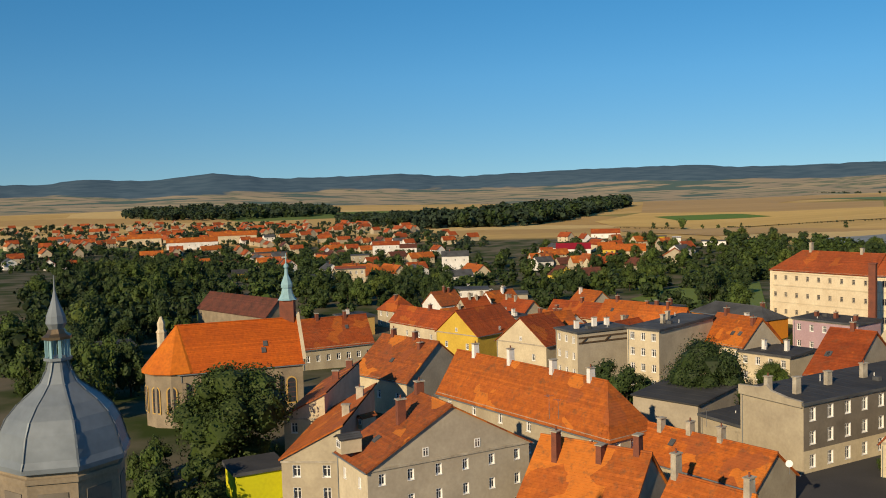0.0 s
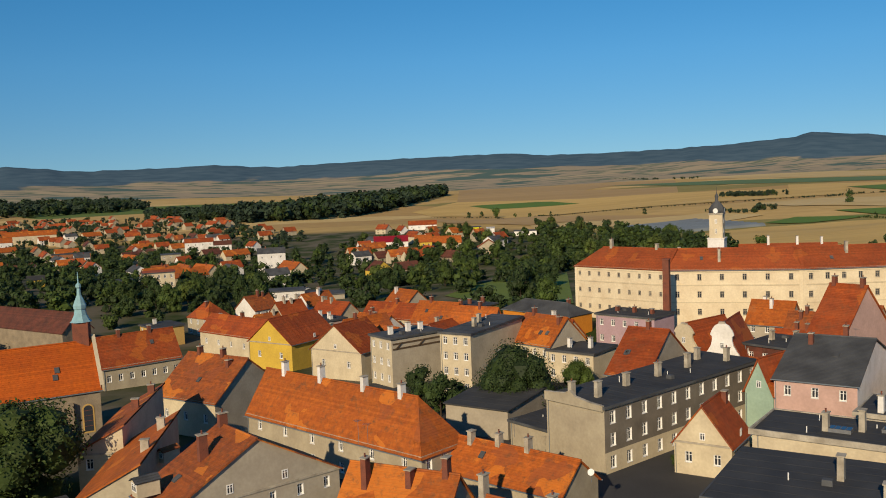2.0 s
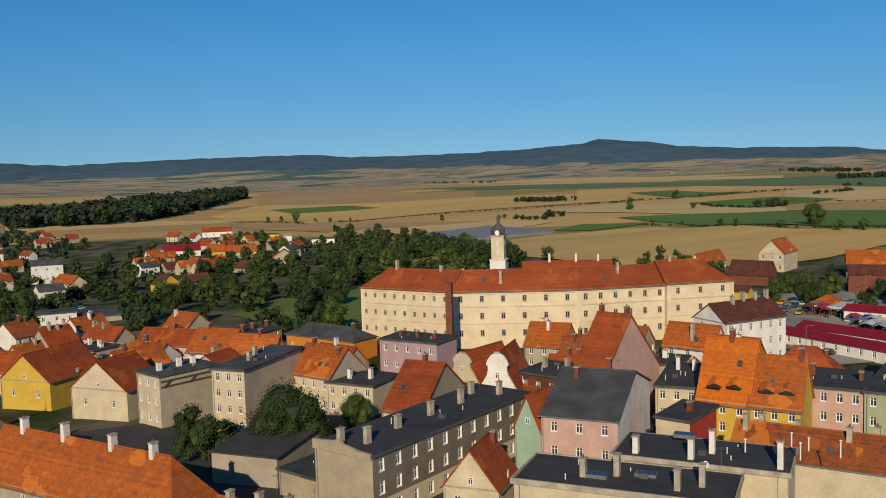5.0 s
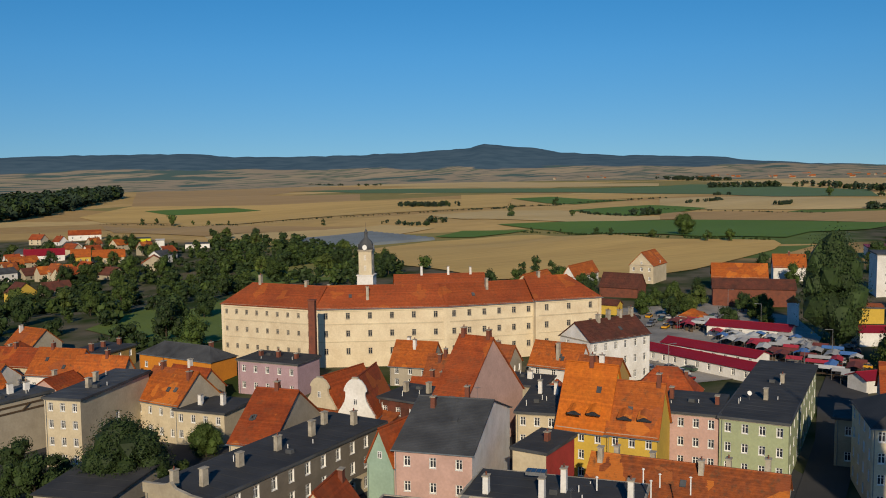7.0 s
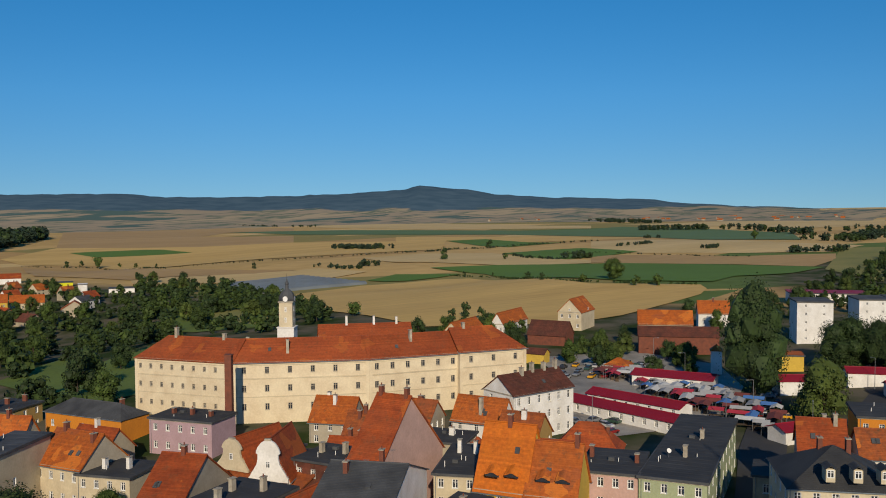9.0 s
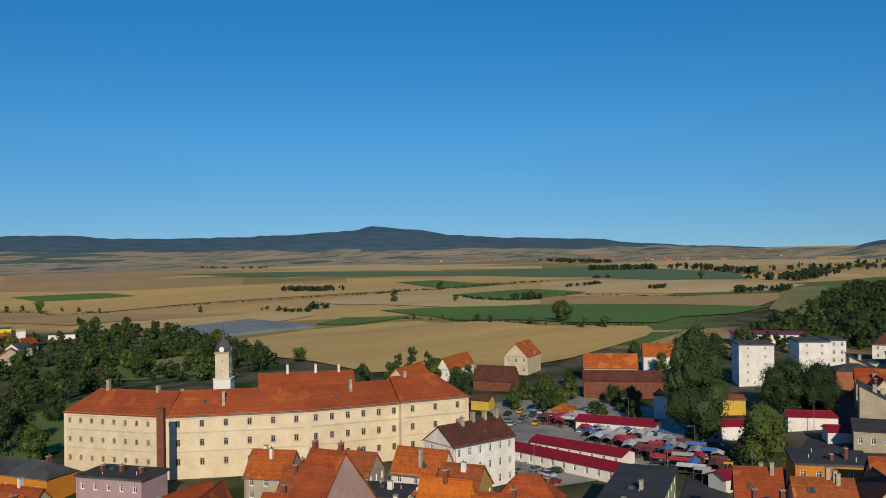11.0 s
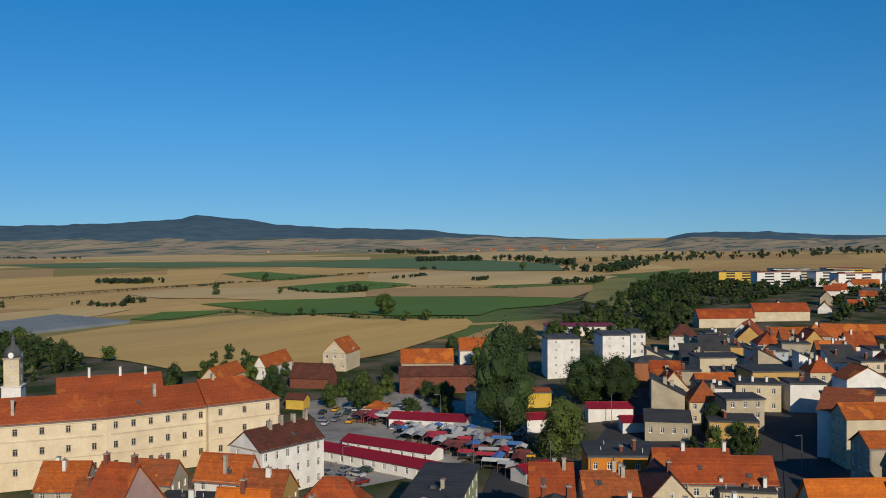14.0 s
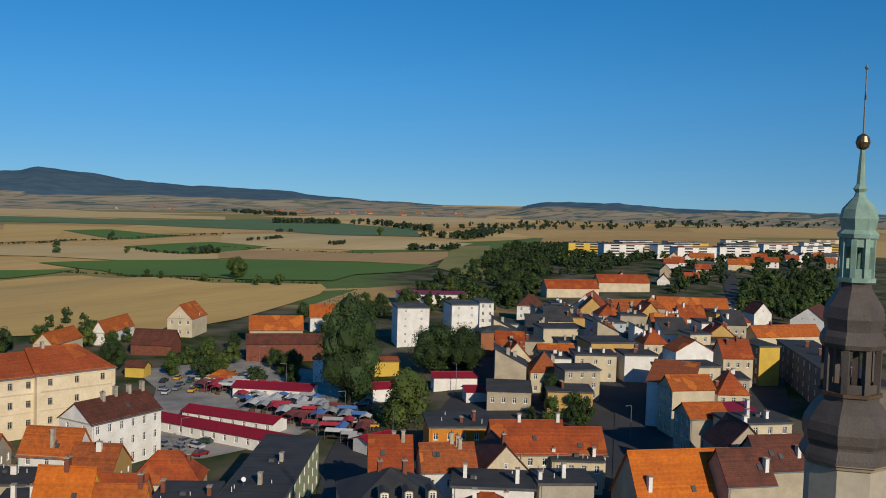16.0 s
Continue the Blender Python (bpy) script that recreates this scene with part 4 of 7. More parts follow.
def infill(poly, count, seed, low=7.0, high=10.5, turn=-54, dark=False):
    """Packed old-town houses in the gaps between those placed singly."""
    rnd = random.Random(seed)
    made = 0
    for x, y in scatter(poly, count * 14, seed):
        w, d = rnd.uniform(8, 14), rnd.uniform(8.5, 11)
        a = turn + rnd.choice((0, 0, 90)) + rnd.uniform(-7, 7)
        ca, sa = math.cos(radians(a)), math.sin(radians(a))
        pts = [(x + ca * u * w - sa * v * d, y + sa * u * w + ca * v * d) for u in (0, 0.25, 0.5, 0.75, 1) for v in (0, 0.5, 1)]
        if not all(free(px, py, 0.4) for px, py in pts):
            continue
        kind = rnd.choice(("gable", "flat", "gable_y", "flat", "flat", "mono", "hip") if dark else ("gable", "gable", "gable_y", "flat", "flat", "hip"))
        wall = rnd.choice(("cream", "beige", "white", "render_grey", "ochre", "pink", "beige"))
        look = {"flat": ("bitumen", "dark felt roof"), "hip": ("tile_red", "red hipped roof")}.get(kind, rnd.choice((("tile_orange", "orange tiled roof"), ("tile_old", "patchy old tiled roof"), ("tile_red", "red tiled roof"))))
        if dark:
            wall = rnd.choice(("white", "cream", "cream", "beige", "render_grey", "ochre", "white"))
            look = ("bitumen", "dark felt roof") if kind in ("flat", "mono") else rnd.choice((("tile_old", "patchy old tiled roof"), ("tile_red", "red tiled roof"), ("tile_red", "red tiled roof")))
        house(x, y, a, w, d, ground_z(x, y) - 0.3, rnd.uniform(low, high), roof=kind, rise=rnd.uniform(3.5, 5.5), wall=wall, tiles=look[0], label="old-town house with %s walls and %s" % ({"render_grey": "grey", "render_dark": "sooty"}.get(wall, wall), look[1]),
              front=(3, 2), chimneys=tuple((rnd.uniform(0.1, 0.9), rnd.uniform(0.35, 0.6), rnd.uniform(1.2, 2.0)) for _ in range(rnd.choice((1, 2, 3)))), cmat=rnd.choice(("brick", "trim", "white")), group="old-town houses", trim=False)
        made += 1
        if made >= count:
            break


def estate(poly, seed):
    rnd = random.Random(seed)
    made = {}
    for x, y in scatter(poly, 20, seed, 42.0):
        k = rnd.randrange(4)
        m = pose(x, y, ground_z(x, y), 0, 0, rnd.choice((-38, -33, -28)))
        if k in made:
            copy_thing(made[k], m)
            continue
        top = empty("apartment_block", m, "long five-storey apartment slab on the estate", "apartment block", "estate blocks")
        part("body", boxes((0, 0, -2, 46, 12, 14)), ("white", "cream", "yellow", "white")[k], top)
        part("roof", boxes((-0.3, -0.3, 14, 46.3, 12.3, 14.5)), "tile_red" if k == 3 else "bitumen_grey", top)
        strip = finish(boxes((0, -0.05, 0, 9.5, 0.1, 1.4)), "window_band", "glass")
        for f in range(5):
            for c in range(2):
                part("window_band", strip, None, top, m=pose(8 + 17 * c, -0.02, 1.0 + 2.75 * f))
        made[k] = top


# ---- towers ----
def arch_window(parent, w, h, m):
    """A tall round-headed church window: ochre surround, dark leaded glass."""
    def shape(a, z0, z1, depth, n=8):
        bm = bmesh.new()
        pts = [(-a, z0), (a, z0)] + [(a * math.cos(math.pi * k / n), z1 + a * math.sin(math.pi * k / n)) for k in range(n + 1)]
        f = [bm.verts.new((x, -depth, z)) for x, z in pts]
        r = [bm.verts.new((x, 0.02, z)) for x, z in pts]
        bm.faces.new(f)
        for k in range(len(pts)):
            j = (k + 1) % len(pts)
            bm.faces.new((f[j], f[k], r[k], r[j]))
        return bm
    ob = part("window", shape(w / 2 + 0.25, -0.25, h - w / 2, 0.07), "ochre", parent, "ochre window surround", m=m)
    part("pane", shape(w / 2, 0, h - w / 2, 0.09), "glass", ob)
    for k in (1, 2, 3, 4):
        part("glazing_bar", boxes((-w / 2, -0.11, k * h / 5, w / 2, -0.092, k * h / 5 + 0.06)), "brick", ob)


def church_extras(x, y, turn, w, d, base, eave, rise):
    """The apse with its faceted roof, tall windows, gable coping and a west pinnacle."""
    top = empty("apse", pose(x, y, base, 0, 0, turn), "polygonal stone apse under orange tiles", "apse")
    r = d / 2 + 0.1
    part("apse_wall", lathe([(r, -2), (r, eave - 0.7), (r + 0.2, eave - 0.6), (r + 0.25, eave - 0.15), (r, eave)], 12, 0.5, 0, d / 2), "stone", top)
    part("apse_roof", lathe([(r + 0.6, eave - 0.35), (r + 0.62, eave - 0.2), (0.05, eave + rise + 0.12)], 12, 0.5, 0, d / 2), "tile_bright", top)
    for a in (-75, -45, -15):
        arch_window(top, 1.5, 4.6, pose(0, d / 2, 3.4, 0, 0, a) @ pose(0, -r + 0.16, 0))
    for k in range(4):
        arch_window(top, 1.5, 4.6, pose(w * (k + 0.6) / 4, -0.012, 3.4))
        part("buttress", boxes((w * (k + 0.1) / 4 - 0.4, -0.9, -2, w * (k + 0.1) / 4 + 0.4, 0.0, eave - 2)), "stone", top)
    bm = bmesh.new()
    for sgn in (-1, 1):
        a, b = Vector((w + 0.1, d / 2 + sgn * (d / 2 + 0.3), eave - 0.2)), Vector((w + 0.1, d / 2, eave + rise + 0.3))
        quad(bm, a, b, b + Vector((0, 0, 0.7)), a + Vector((0, 0, 0.7)))
        quad(bm, a + Vector((0.6, 0, 0)), b + Vector((0.6, 0, 0)), b + Vector((0.6, 0, 0.7)), a + Vector((0.6, 0, 0.7)))
        quad(bm, a + Vector((0, 0, 0.7)), b + Vector((0, 0, 0.7)), b + Vector((0.6, 0, 0.7)), a + Vector((0.6, 0, 0.7)))
    part("gable_coping", bm, "cream", top)
    part("pinnacle", lathe([(0.9, eave), (0.9, eave + 5.5), (1.05, eave + 5.6), (0.7, eave + 6.2), (0.75, eave + 7.4), (0.2, eave + 8.6)], 6, 0, -2.5, d + 1.0), "cream", top, "pale stone west pinnacle")


def party_wall(x, y, turn, w, z):
    """A bare end wall carried up past the roof edge in a broken line."""
    top = empty("party_wall", pose(x, y, z, 0, 0, turn), "stained beige party wall rising past a felt roof", "wall")
    line = [(0.0, -0.4), (0.0, 0.95), (0.12, 1.0), (0.36, 1.25), (0.46, 1.75), (0.54, 1.0), (0.78, 0.55), (1.0, 0.42), (1.0, -0.4)]
    bm = bmesh.new()
    rows = [[bm.verts.new((u * w, yy, h)) for u, h in line] for yy in (-0.43, -0.02)]
    bm.faces.new(rows[0][::-1])
    bm.faces.new(rows[1])
    for k in range(len(line)):
        j = (k + 1) % len(line)
        bm.faces.new((rows[0][k], rows[0][j], rows[1][j], rows[1][k]))
    part("masonry", bm, "beige", top)
    for (u0, h0), (u1, h1) in zip(line[1:-1], line[2:-1]):
        bm = bmesh.new()
        quad(bm, (u0 * w, -0.48, h0 + 0.07), (u1 * w, -0.48, h1 + 0.07), (u1 * w, 0.04, h1 + 0.07), (u0 * w, 0.04, h0 + 0.07))
        quad(bm, (u0 * w, -0.48, h0), (u1 * w, -0.48, h1), (u1 * w, -0.48, h1 + 0.07), (u0 * w, -0.48, h0 + 0.07))
        part("coping", bm, "trim", top)


def prop_frame(x, y, turn, w, h):
    """Timber planks bolted across a bare side wall."""
    top = empty("wall_bracing", pose(x, y, 0, 0, 0, turn), "weathered planks bracing a bare tenement wall", "bracing")
    for zz in (0.3, 0.62):
        part("plank", boxes((0.3, -0.16, h * zz, w - 0.3, -0.004, h * zz + 0.35)), "wood", top)
    for k in range(2):
        part("plank", boxes((0, -0.3, 0, h * 0.55, -0.17, 0.3)), "wood", top, m=pose(1 + k * w * 0.45, 0, h * 0.3, 0, -38, 0))

def castle_tower(x, y, z):
    top = empty("clock_tower", pose(x, y, z, 0, 0, -38), "slim pale castle tower with clock and dark onion cap", "tower")
    top.scale = (0.84, 0.84, 0.97)
    part("base", boxes((-2.6, -2.6, -9, 2.6, 2.6, 2.6), (-2.8, -2.8, 2.6, 2.8, 2.8, 2.85)), "white", top, "white lower storey")
    part("shaft", boxes((-2.1, -2.1, 2.85, 2.1, 2.1, 9.4)), "cream", top)
    part("cornice", boxes((-2.35, -2.35, 9.4, 2.35, 2.35, 9.8)), "trim", top)
    part("cap", lathe([(2.5, 9.8), (2.6, 10.4), (2.35, 11.2), (1.7, 12.2), (0.8, 12.9), (0.55, 13.2), (0.5, 14.2), (0.7, 14.4), (0.35, 15.0), (0.08, 15.6), (0.04, 17.2)], 8, 0.5), "bitumen_grey", top, "dark metal onion cap", m=pose(0, 0, 0, 0, 0, 0))
    for a in (0, 90, -90):
        m = pose(0, 0, 0, 0, 0, a)
        face = part("clock_face", lathe([(0.75, 0), (0.75, 0.06)], 20), "frame", top, "round white clock face", m=m @ pose(0, -2.4, 10.45, 90, 0, 0))
        part("clock_rim", lathe([(0.88, -0.02), (0.88, 0.04)], 20), "bitumen", face)
        for zz in (4.1, 6.9):
            window(top, 0.7, 1.3, m @ pose(0, -2.13, zz))


def castle_bands(x, y, turn, w, base, eave):
    """String courses, flat corner pilasters and a stone eaves band across one castle front."""
    top = empty("facade_bands", pose(x, y, base, 0, 0, turn), "pale plaster string courses and pilasters on the castle front", "facade bands", "castle bands")
    for zz, hh, proud in ((eave * 0.35, 0.22, 0.1), (eave * 0.68, 0.3, 0.13), (eave - 1.0, 0.16, 0.09)):
        part("string_course", boxes((0.9, -proud, zz, w - 0.9, -0.004, zz + hh)), "cream", top)
    for u in (0.0, w - 0.9):
        part("pilaster", boxes((u, -0.15, -1.0, u + 0.9, -0.004, eave - 0.4)), "castle", top)


def stack(x, y, z0, z1, w, mat, label):
    top = empty("chimney_stack", pose(x, y, z0, 0, 0, -40), label, "chimney")
    h = z1 - z0
    part("shaft", boxes((-w / 2, -w / 2, -2, w / 2, w / 2, h), taper=0.06), mat, top)
    part("cap", boxes((-w / 2 - 0.08, -w / 2 - 0.08, h, w / 2 + 0.08, w / 2 + 0.08, h + 0.25)), mat, top)


def ring_of(n, radius, build, parent, turn=22.5):
    for k in range(n):
        build(parent, pose(0, 0, 0, 0, 0, turn + 360 * k / n) @ pose(0, -radius, 0))


def dome_tower(x, y, z):
    """The eight-sided church tower: stone storey, swelling metal dome, open lantern, little onion and spike. z: the dome's eave."""
    top = empty("church_tower", pose(x, y, z, 0, 0, 12), "octagonal stone church tower with grey metal dome and lantern", "tower")
    top.scale = (0.86, 0.86, 0.86)
    part("storey", lathe([(3.25, -32), (3.25, -0.9), (3.4, -0.85), (3.4, -0.6), (3.25, -0.55), (3.25, 0)], 8, 0.5), "stone", top)
    part("dome", lathe([(3.62, -0.25), (3.62, 0), (3.45, 0.35), (3.32, 0.9), (3.12, 1.6), (2.75, 2.3), (2.15, 2.95), (1.5, 3.45), (1.0, 3.9), (0.68, 4.5), (0.5, 5.1)], 8, 0.5), "zinc", top, "weathered grey metal dome")
    for k in range(8):
        a = 2 * math.pi * (k + 0.5) / 8
        bm = bmesh.new()
        prof = [(3.64, 0), (3.47, 0.35), (3.34, 0.9), (3.14, 1.6), (2.77, 2.3), (2.17, 2.95), (1.52, 3.45), (1.02, 3.9), (0.7, 4.5), (0.52, 5.1)]
        side = Vector((-math.sin(a), math.cos(a), 0)) * 0.05
        out = Vector((math.cos(a), math.sin(a), 0))
        for (r0, z0), (r1, z1) in zip(prof, prof[1:]):
            p, q = out * r0 + Vector((0, 0, z0)), out * r1 + Vector((0, 0, z1))
            lift = out * 0.05
            quad(bm, p - side, p + side, q + side + lift, q - side + lift)
            quad(bm, p + side, p + side + lift, q + side + lift, q + side)
        part("seam", bm, "zinc", top)
    part("lantern_floor", lathe([(0.75, 5.1), (0.75, 5.25)], 8, 0.5), "zinc", top)
    ring_of(8, 0.58, lambda p, m: part("lantern_column", boxes((-0.07, -0.07, 5.25, 0.07, 0.07, 6.25)), "patina", p, m=m), top)
    part("lantern_roof", lathe([(0.78, 6.25), (0.78, 6.4), (0.55, 6.55), (0.42, 6.8)], 8, 0.5), "gold", top, "tarnished brass lantern cornice")
    part("onion", lathe([(0.4, 6.8), (0.55, 7.1), (0.5, 7.5), (0.3, 8.0), (0.14, 8.5), (0.06, 8.9), (0.02, 9.7)], 10), "zinc", top)
    n = 8
    for k in range(n):
        a = 22.5 + 45 * k + 22.5
        part("panel", boxes((-0.75, -0.05, -5.2, 0.75, -0.003, -1.4)), "render_dark", top, m=pose(0, 0, 0, 0, 0, a) @ pose(0, -3.0, 0))


def turret(x, y, z):
    top = empty("ridge_turret", pose(x, y, z), "slender pale blue copper spire on a brick turret", "turret")
    part("base", boxes((-1.35, -1.35, -5, 1.35, 1.35, 3.2)), "brick", top)
    part("spire", lathe([(1.95, 3.2), (1.6, 3.5), (1.15, 4.4), (0.95, 5.4), (1.1, 5.6), (1.15, 6.2), (0.75, 7.2), (0.4, 8.0), (0.3, 9.2), (0.5, 9.5), (0.45, 9.9), (0.12, 10.3), (0.05, 12.2)], 8, 0.5), "patina", top)


def town_hall_tower(x, y, z, s):
    """The tall tower close to the path. z: height of the stone shaft's top; s: metres per unit of the profile."""
    top = empty("town_hall_tower", pose(x, y, z, 0, 0, 20), "tall stone tower with dark shingled stages and green copper lantern", "tower")
    top.scale = (0.88, 0.88, 1)
    k = lambda prof: [(r * s, h * s) for r, h in prof]
    part("shaft", lathe([(80 * s, -z - 6), (80 * s, -12 * s)], 8, 0.5), "render_grey", top, "pale grey stone shaft")
    part("cornice", lathe(k([(80, -12), (86, -10), (86, -6), (92, -3), (92, 0)]), 8, 0.5), "stone", top)
    part("lower_hood", lathe(k([(94, 0), (92, 8), (84, 22), (84, 26), (88, 34), (90, 50), (86, 66), (74, 84), (62, 98), (56, 104), (56, 112)]), 8, 0.5), "shingle", top, "dark shingled lower hood")
    part("gallery_floor", lathe(k([(62, 112), (62, 118)]), 8, 0.5), "wood", top)
    ring_of(8, 50 * s, lambda p, m: part("gallery_post", boxes((-6 * s, -6 * s, 118 * s, 6 * s, 6 * s, 196 * s)), "shingle", p, m=m), top)
    for a in range(8):
        m = pose(0, 0, 0, 0, 0, 45 * a)
        part("rail", boxes((-19 * s, -49 * s, 118 * s, 19 * s, -46 * s, 134 * s)), "shingle", top, m=m)
        bm = bmesh.new()
        for j in range(6):
            t0, t1 = math.pi * j / 6, math.pi * (j + 1) / 6
            quad(bm, (-17 * s * math.cos(t0), -47 * s, (180 + 14 * math.sin(t0)) * s), (-17 * s * math.cos(t1), -47 * s, (180 + 14 * math.sin(t1)) * s), (-17 * s * math.cos(t1), -47 * s, 200 * s), (-17 * s * math.cos(t0), -47 * s, 200 * s))
        part("arch", bm, "shingle", top, m=m)
    part("upper_hood", lathe(k([(60, 196), (64, 204), (62, 216), (55, 226), (56, 234), (59, 248), (55, 268), (44, 284), (35, 296), (31, 304), (31, 312)]), 8, 0.5), "shingle", top, "dark shingled upper hood")
    part("lantern_floor", lathe(k([(38, 312), (38, 320)]), 8, 0.5), "copper", top)
    ring_of(8, 30 * s, lambda p, m: part("lantern_column", boxes((-5 * s, -4 * s, 320 * s, 5 * s, 4 * s, 390 * s)), "copper", p, m=m), top)
    for a in range(8):
        m = pose(0, 0, 0, 0, 0, 45 * a)
        part("lantern_rail", boxes((-11 * s, -29 * s, 320 * s, 11 * s, -27 * s, 336 * s)), "copper", top, m=m)
        part("lantern_arch", boxes((-11 * s, -30 * s, 374 * s, 11 * s, -26 * s, 390 * s)), "copper", top, m=m)
    part("onion", lathe(k([(38, 390), (40, 397), (32, 404), (34, 412), (37, 424), (33, 440), (22, 452), (12, 462), (9, 470), (14, 476), (8, 484), (6, 520), (4, 545)]), 8, 0.5), "copper", top, "green copper onion")
    part("ball", lathe(k([(3, 544), (11, 549), (14, 558), (11, 568), (3, 573)]), 14), "gold", top, "tarnished metal ball")
    part("spike", lathe(k([(2, 572), (1.2, 685)]), 6), "steel", top)
    part("weathervane", boxes((-10 * s, -0.5 * s, 632 * s, 6 * s, 0.5 * s, 640 * s), (-3 * s, -0.5 * s, 640 * s, 3 * s, 0.5 * s, 646 * s)), "gold", top)
    part("finial", lathe(k([(0.5, 682), (4, 688), (0.5, 694)]), 8), "steel", top)


# ---- vehicles and market clutter ----
car_meshes = {}


def car(x, y, turn, paint):
    if paint not in car_meshes:
        bm = bmesh.new()
        prof = [(-2.05, 0.35), (-2.1, 0.75), (-1.9, 0.92), (-1.0, 0.98), (1.2, 0.95), (2.0, 0.82), (2.12, 0.6), (2.08, 0.35)]
        for side in (-0.84, 0.84):
            vs = [bm.verts.new((a, side, b)) for a, b in prof]
            bm.faces.new(vs if side > 0 else vs[::-1])
        for (a, b), (c, d) in zip(prof, prof[1:] + prof[:1]):
            quad(bm, (a, 0.84, b), (c, 0.84, d), (c, -0.84, d), (a, -0.84, b))
        body = finish(bm, "body", paint)
        bm = bmesh.new()
        base, up = [(-1.75, 0.94), (1.15, 0.94)], [(-1.35, 1.42), (0.35, 1.45)]
        v = {}
        for i, (a, b) in enumerate(base + up):
            for sgn in (-1, 1):
                v[i, sgn] = (a, sgn * (0.78 if i < 2 else 0.62), b)
        quad(bm, v[0, -1], v[1, -1], v[3, -1], v[2, -1])
        quad(bm, v[1, 1], v[0, 1], v[2, 1], v[3, 1])
        quad(bm, v[1, -1], v[1, 1], v[3, 1], v[3, -1])
        quad(bm, v[0, 1], v[0, -1], v[2, -1], v[2, 1])
        cabin = finish(bm, "cabin_glass", "glass")
        roof = finish(boxes((-1.33, -0.61, 1.42, 0.33, 0.61, 1.47)), "car_roof", paint)
        bm = lathe([(0.31, -0.1), (0.31, 0.1)], 12)
        wheel = finish(bm, "wheel", "tyre")
        car_meshes[paint] = (body, cabin, roof, wheel)
    body, cabin, roof, wheel = car_meshes[paint]
    top = empty("car", pose(x, y, ground_z(x, y) + 0.22, 0, 0, turn), "small parked car on the market car park", "car", "parked cars")
    part("body", body, None, top)
    part("cabin_glass", cabin, None, top)
    part("car_roof", roof, None, top)
    for a in (-1.3, 1.35):
        for b in (-0.78, 0.78):
            part("wheel", wheel, None, top, m=pose(a, b, 0.31, 90, 0, 0))


def car_park(poly, count, seed, turn):
    rnd = random.Random(seed)
    paints = ["car0", "car1", "car2", "car3", "car4", "car5", "car6", "car7", "car0", "car3", "car5"]
    for x, y in scatter(poly, count, seed, 3.4):
        car(x, y, turn + rnd.choice((0, 180, 90)) + rnd.uniform(-5, 5), rnd.choice(paints))


stall_cache = {}


def stall(x, y, turn, kind, w, d):
    """A market stall: canvas roof on four posts over a trestle table."""
    top = empty("market_stall", pose(x, y, ground_z(x, y) + 0.2, 0, 0, turn), "open market stall with pitched canvas roof on posts", "stall", "market stalls")
    key = (kind, w, d)
    if key not in stall_cache:
        bm = bmesh.new()
        slope(bm, (-w / 2, -d / 2, 2.2), (w / 2, -d / 2, 2.2), (-w / 2, 0, 2.75), (w / 2, 0, 2.75), course=3, lift=0.01, thick=0.05)
        slope(bm, (w / 2, d / 2, 2.2), (-w / 2, d / 2, 2.2), (w / 2, 0, 2.75), (-w / 2, 0, 2.75), course=3, lift=0.01, thick=0.05)
        stall_cache[key] = (finish(bm, "canopy", kind), finish(boxes((-0.04, -0.04, 0, 0.04, 0.04, 2.25)), "post", "steel"),
                            finish(boxes((-w / 2 + 0.3, -d / 2 + 0.2, 0.75, w / 2 - 0.3, -0.1, 0.82), (-w / 2 + 0.3, -d / 2 + 0.25, 0, -w / 2 + 0.38, -0.2, 0.75), (w / 2 - 0.38, -d / 2 + 0.25, 0, w / 2 - 0.3, -0.2, 0.75)), "table", "wood"))
    canopy, post, table = stall_cache[key]
    part("canopy", canopy, None, top)
    part("table", table, None, top)
    for a in (-1, 1):
        for b in (-1, 1):
            part("post", post, None, top, m=pose(a * (w / 2 - 0.08), b * (d / 2 - 0.08), 0))


def stalls(poly, count, seed, turn):
    rnd = random.Random(seed)
    for x, y in scatter(poly, count, seed, 3.7):
        stall(x, y, turn + rnd.choice((0, 90)) + rnd.uniform(-4, 4), rnd.choice(("awning0", "awning1", "awning2", "awning2", "awning2", "awning3", "awning3", "awning3", "awning4", "awning4", "awning1")), rnd.choice((4.0, 5.5, 7.0)), rnd.choice((3.0, 3.6)))


def street_lamp(x, y, h=8.0, turn=0.0):
    top = empty("street_lamp", pose(x, y, ground_z(x, y), 0, 0, turn), "grey steel street lamp with one curved arm", "street lamp", "street lamps")
    part("pole", lathe([(0.11, -0.3), (0.09, 2), (0.06, h)], 8), "steel", top)
    part("arm", boxes((-0.04, -1.4, h - 0.06, 0.04, 0.0, h + 0.04)), "steel", top)
    part("lamp_head", boxes((-0.14, -2.0, h - 0.1, 0.14, -1.3, h + 0.06)), "steel", top)


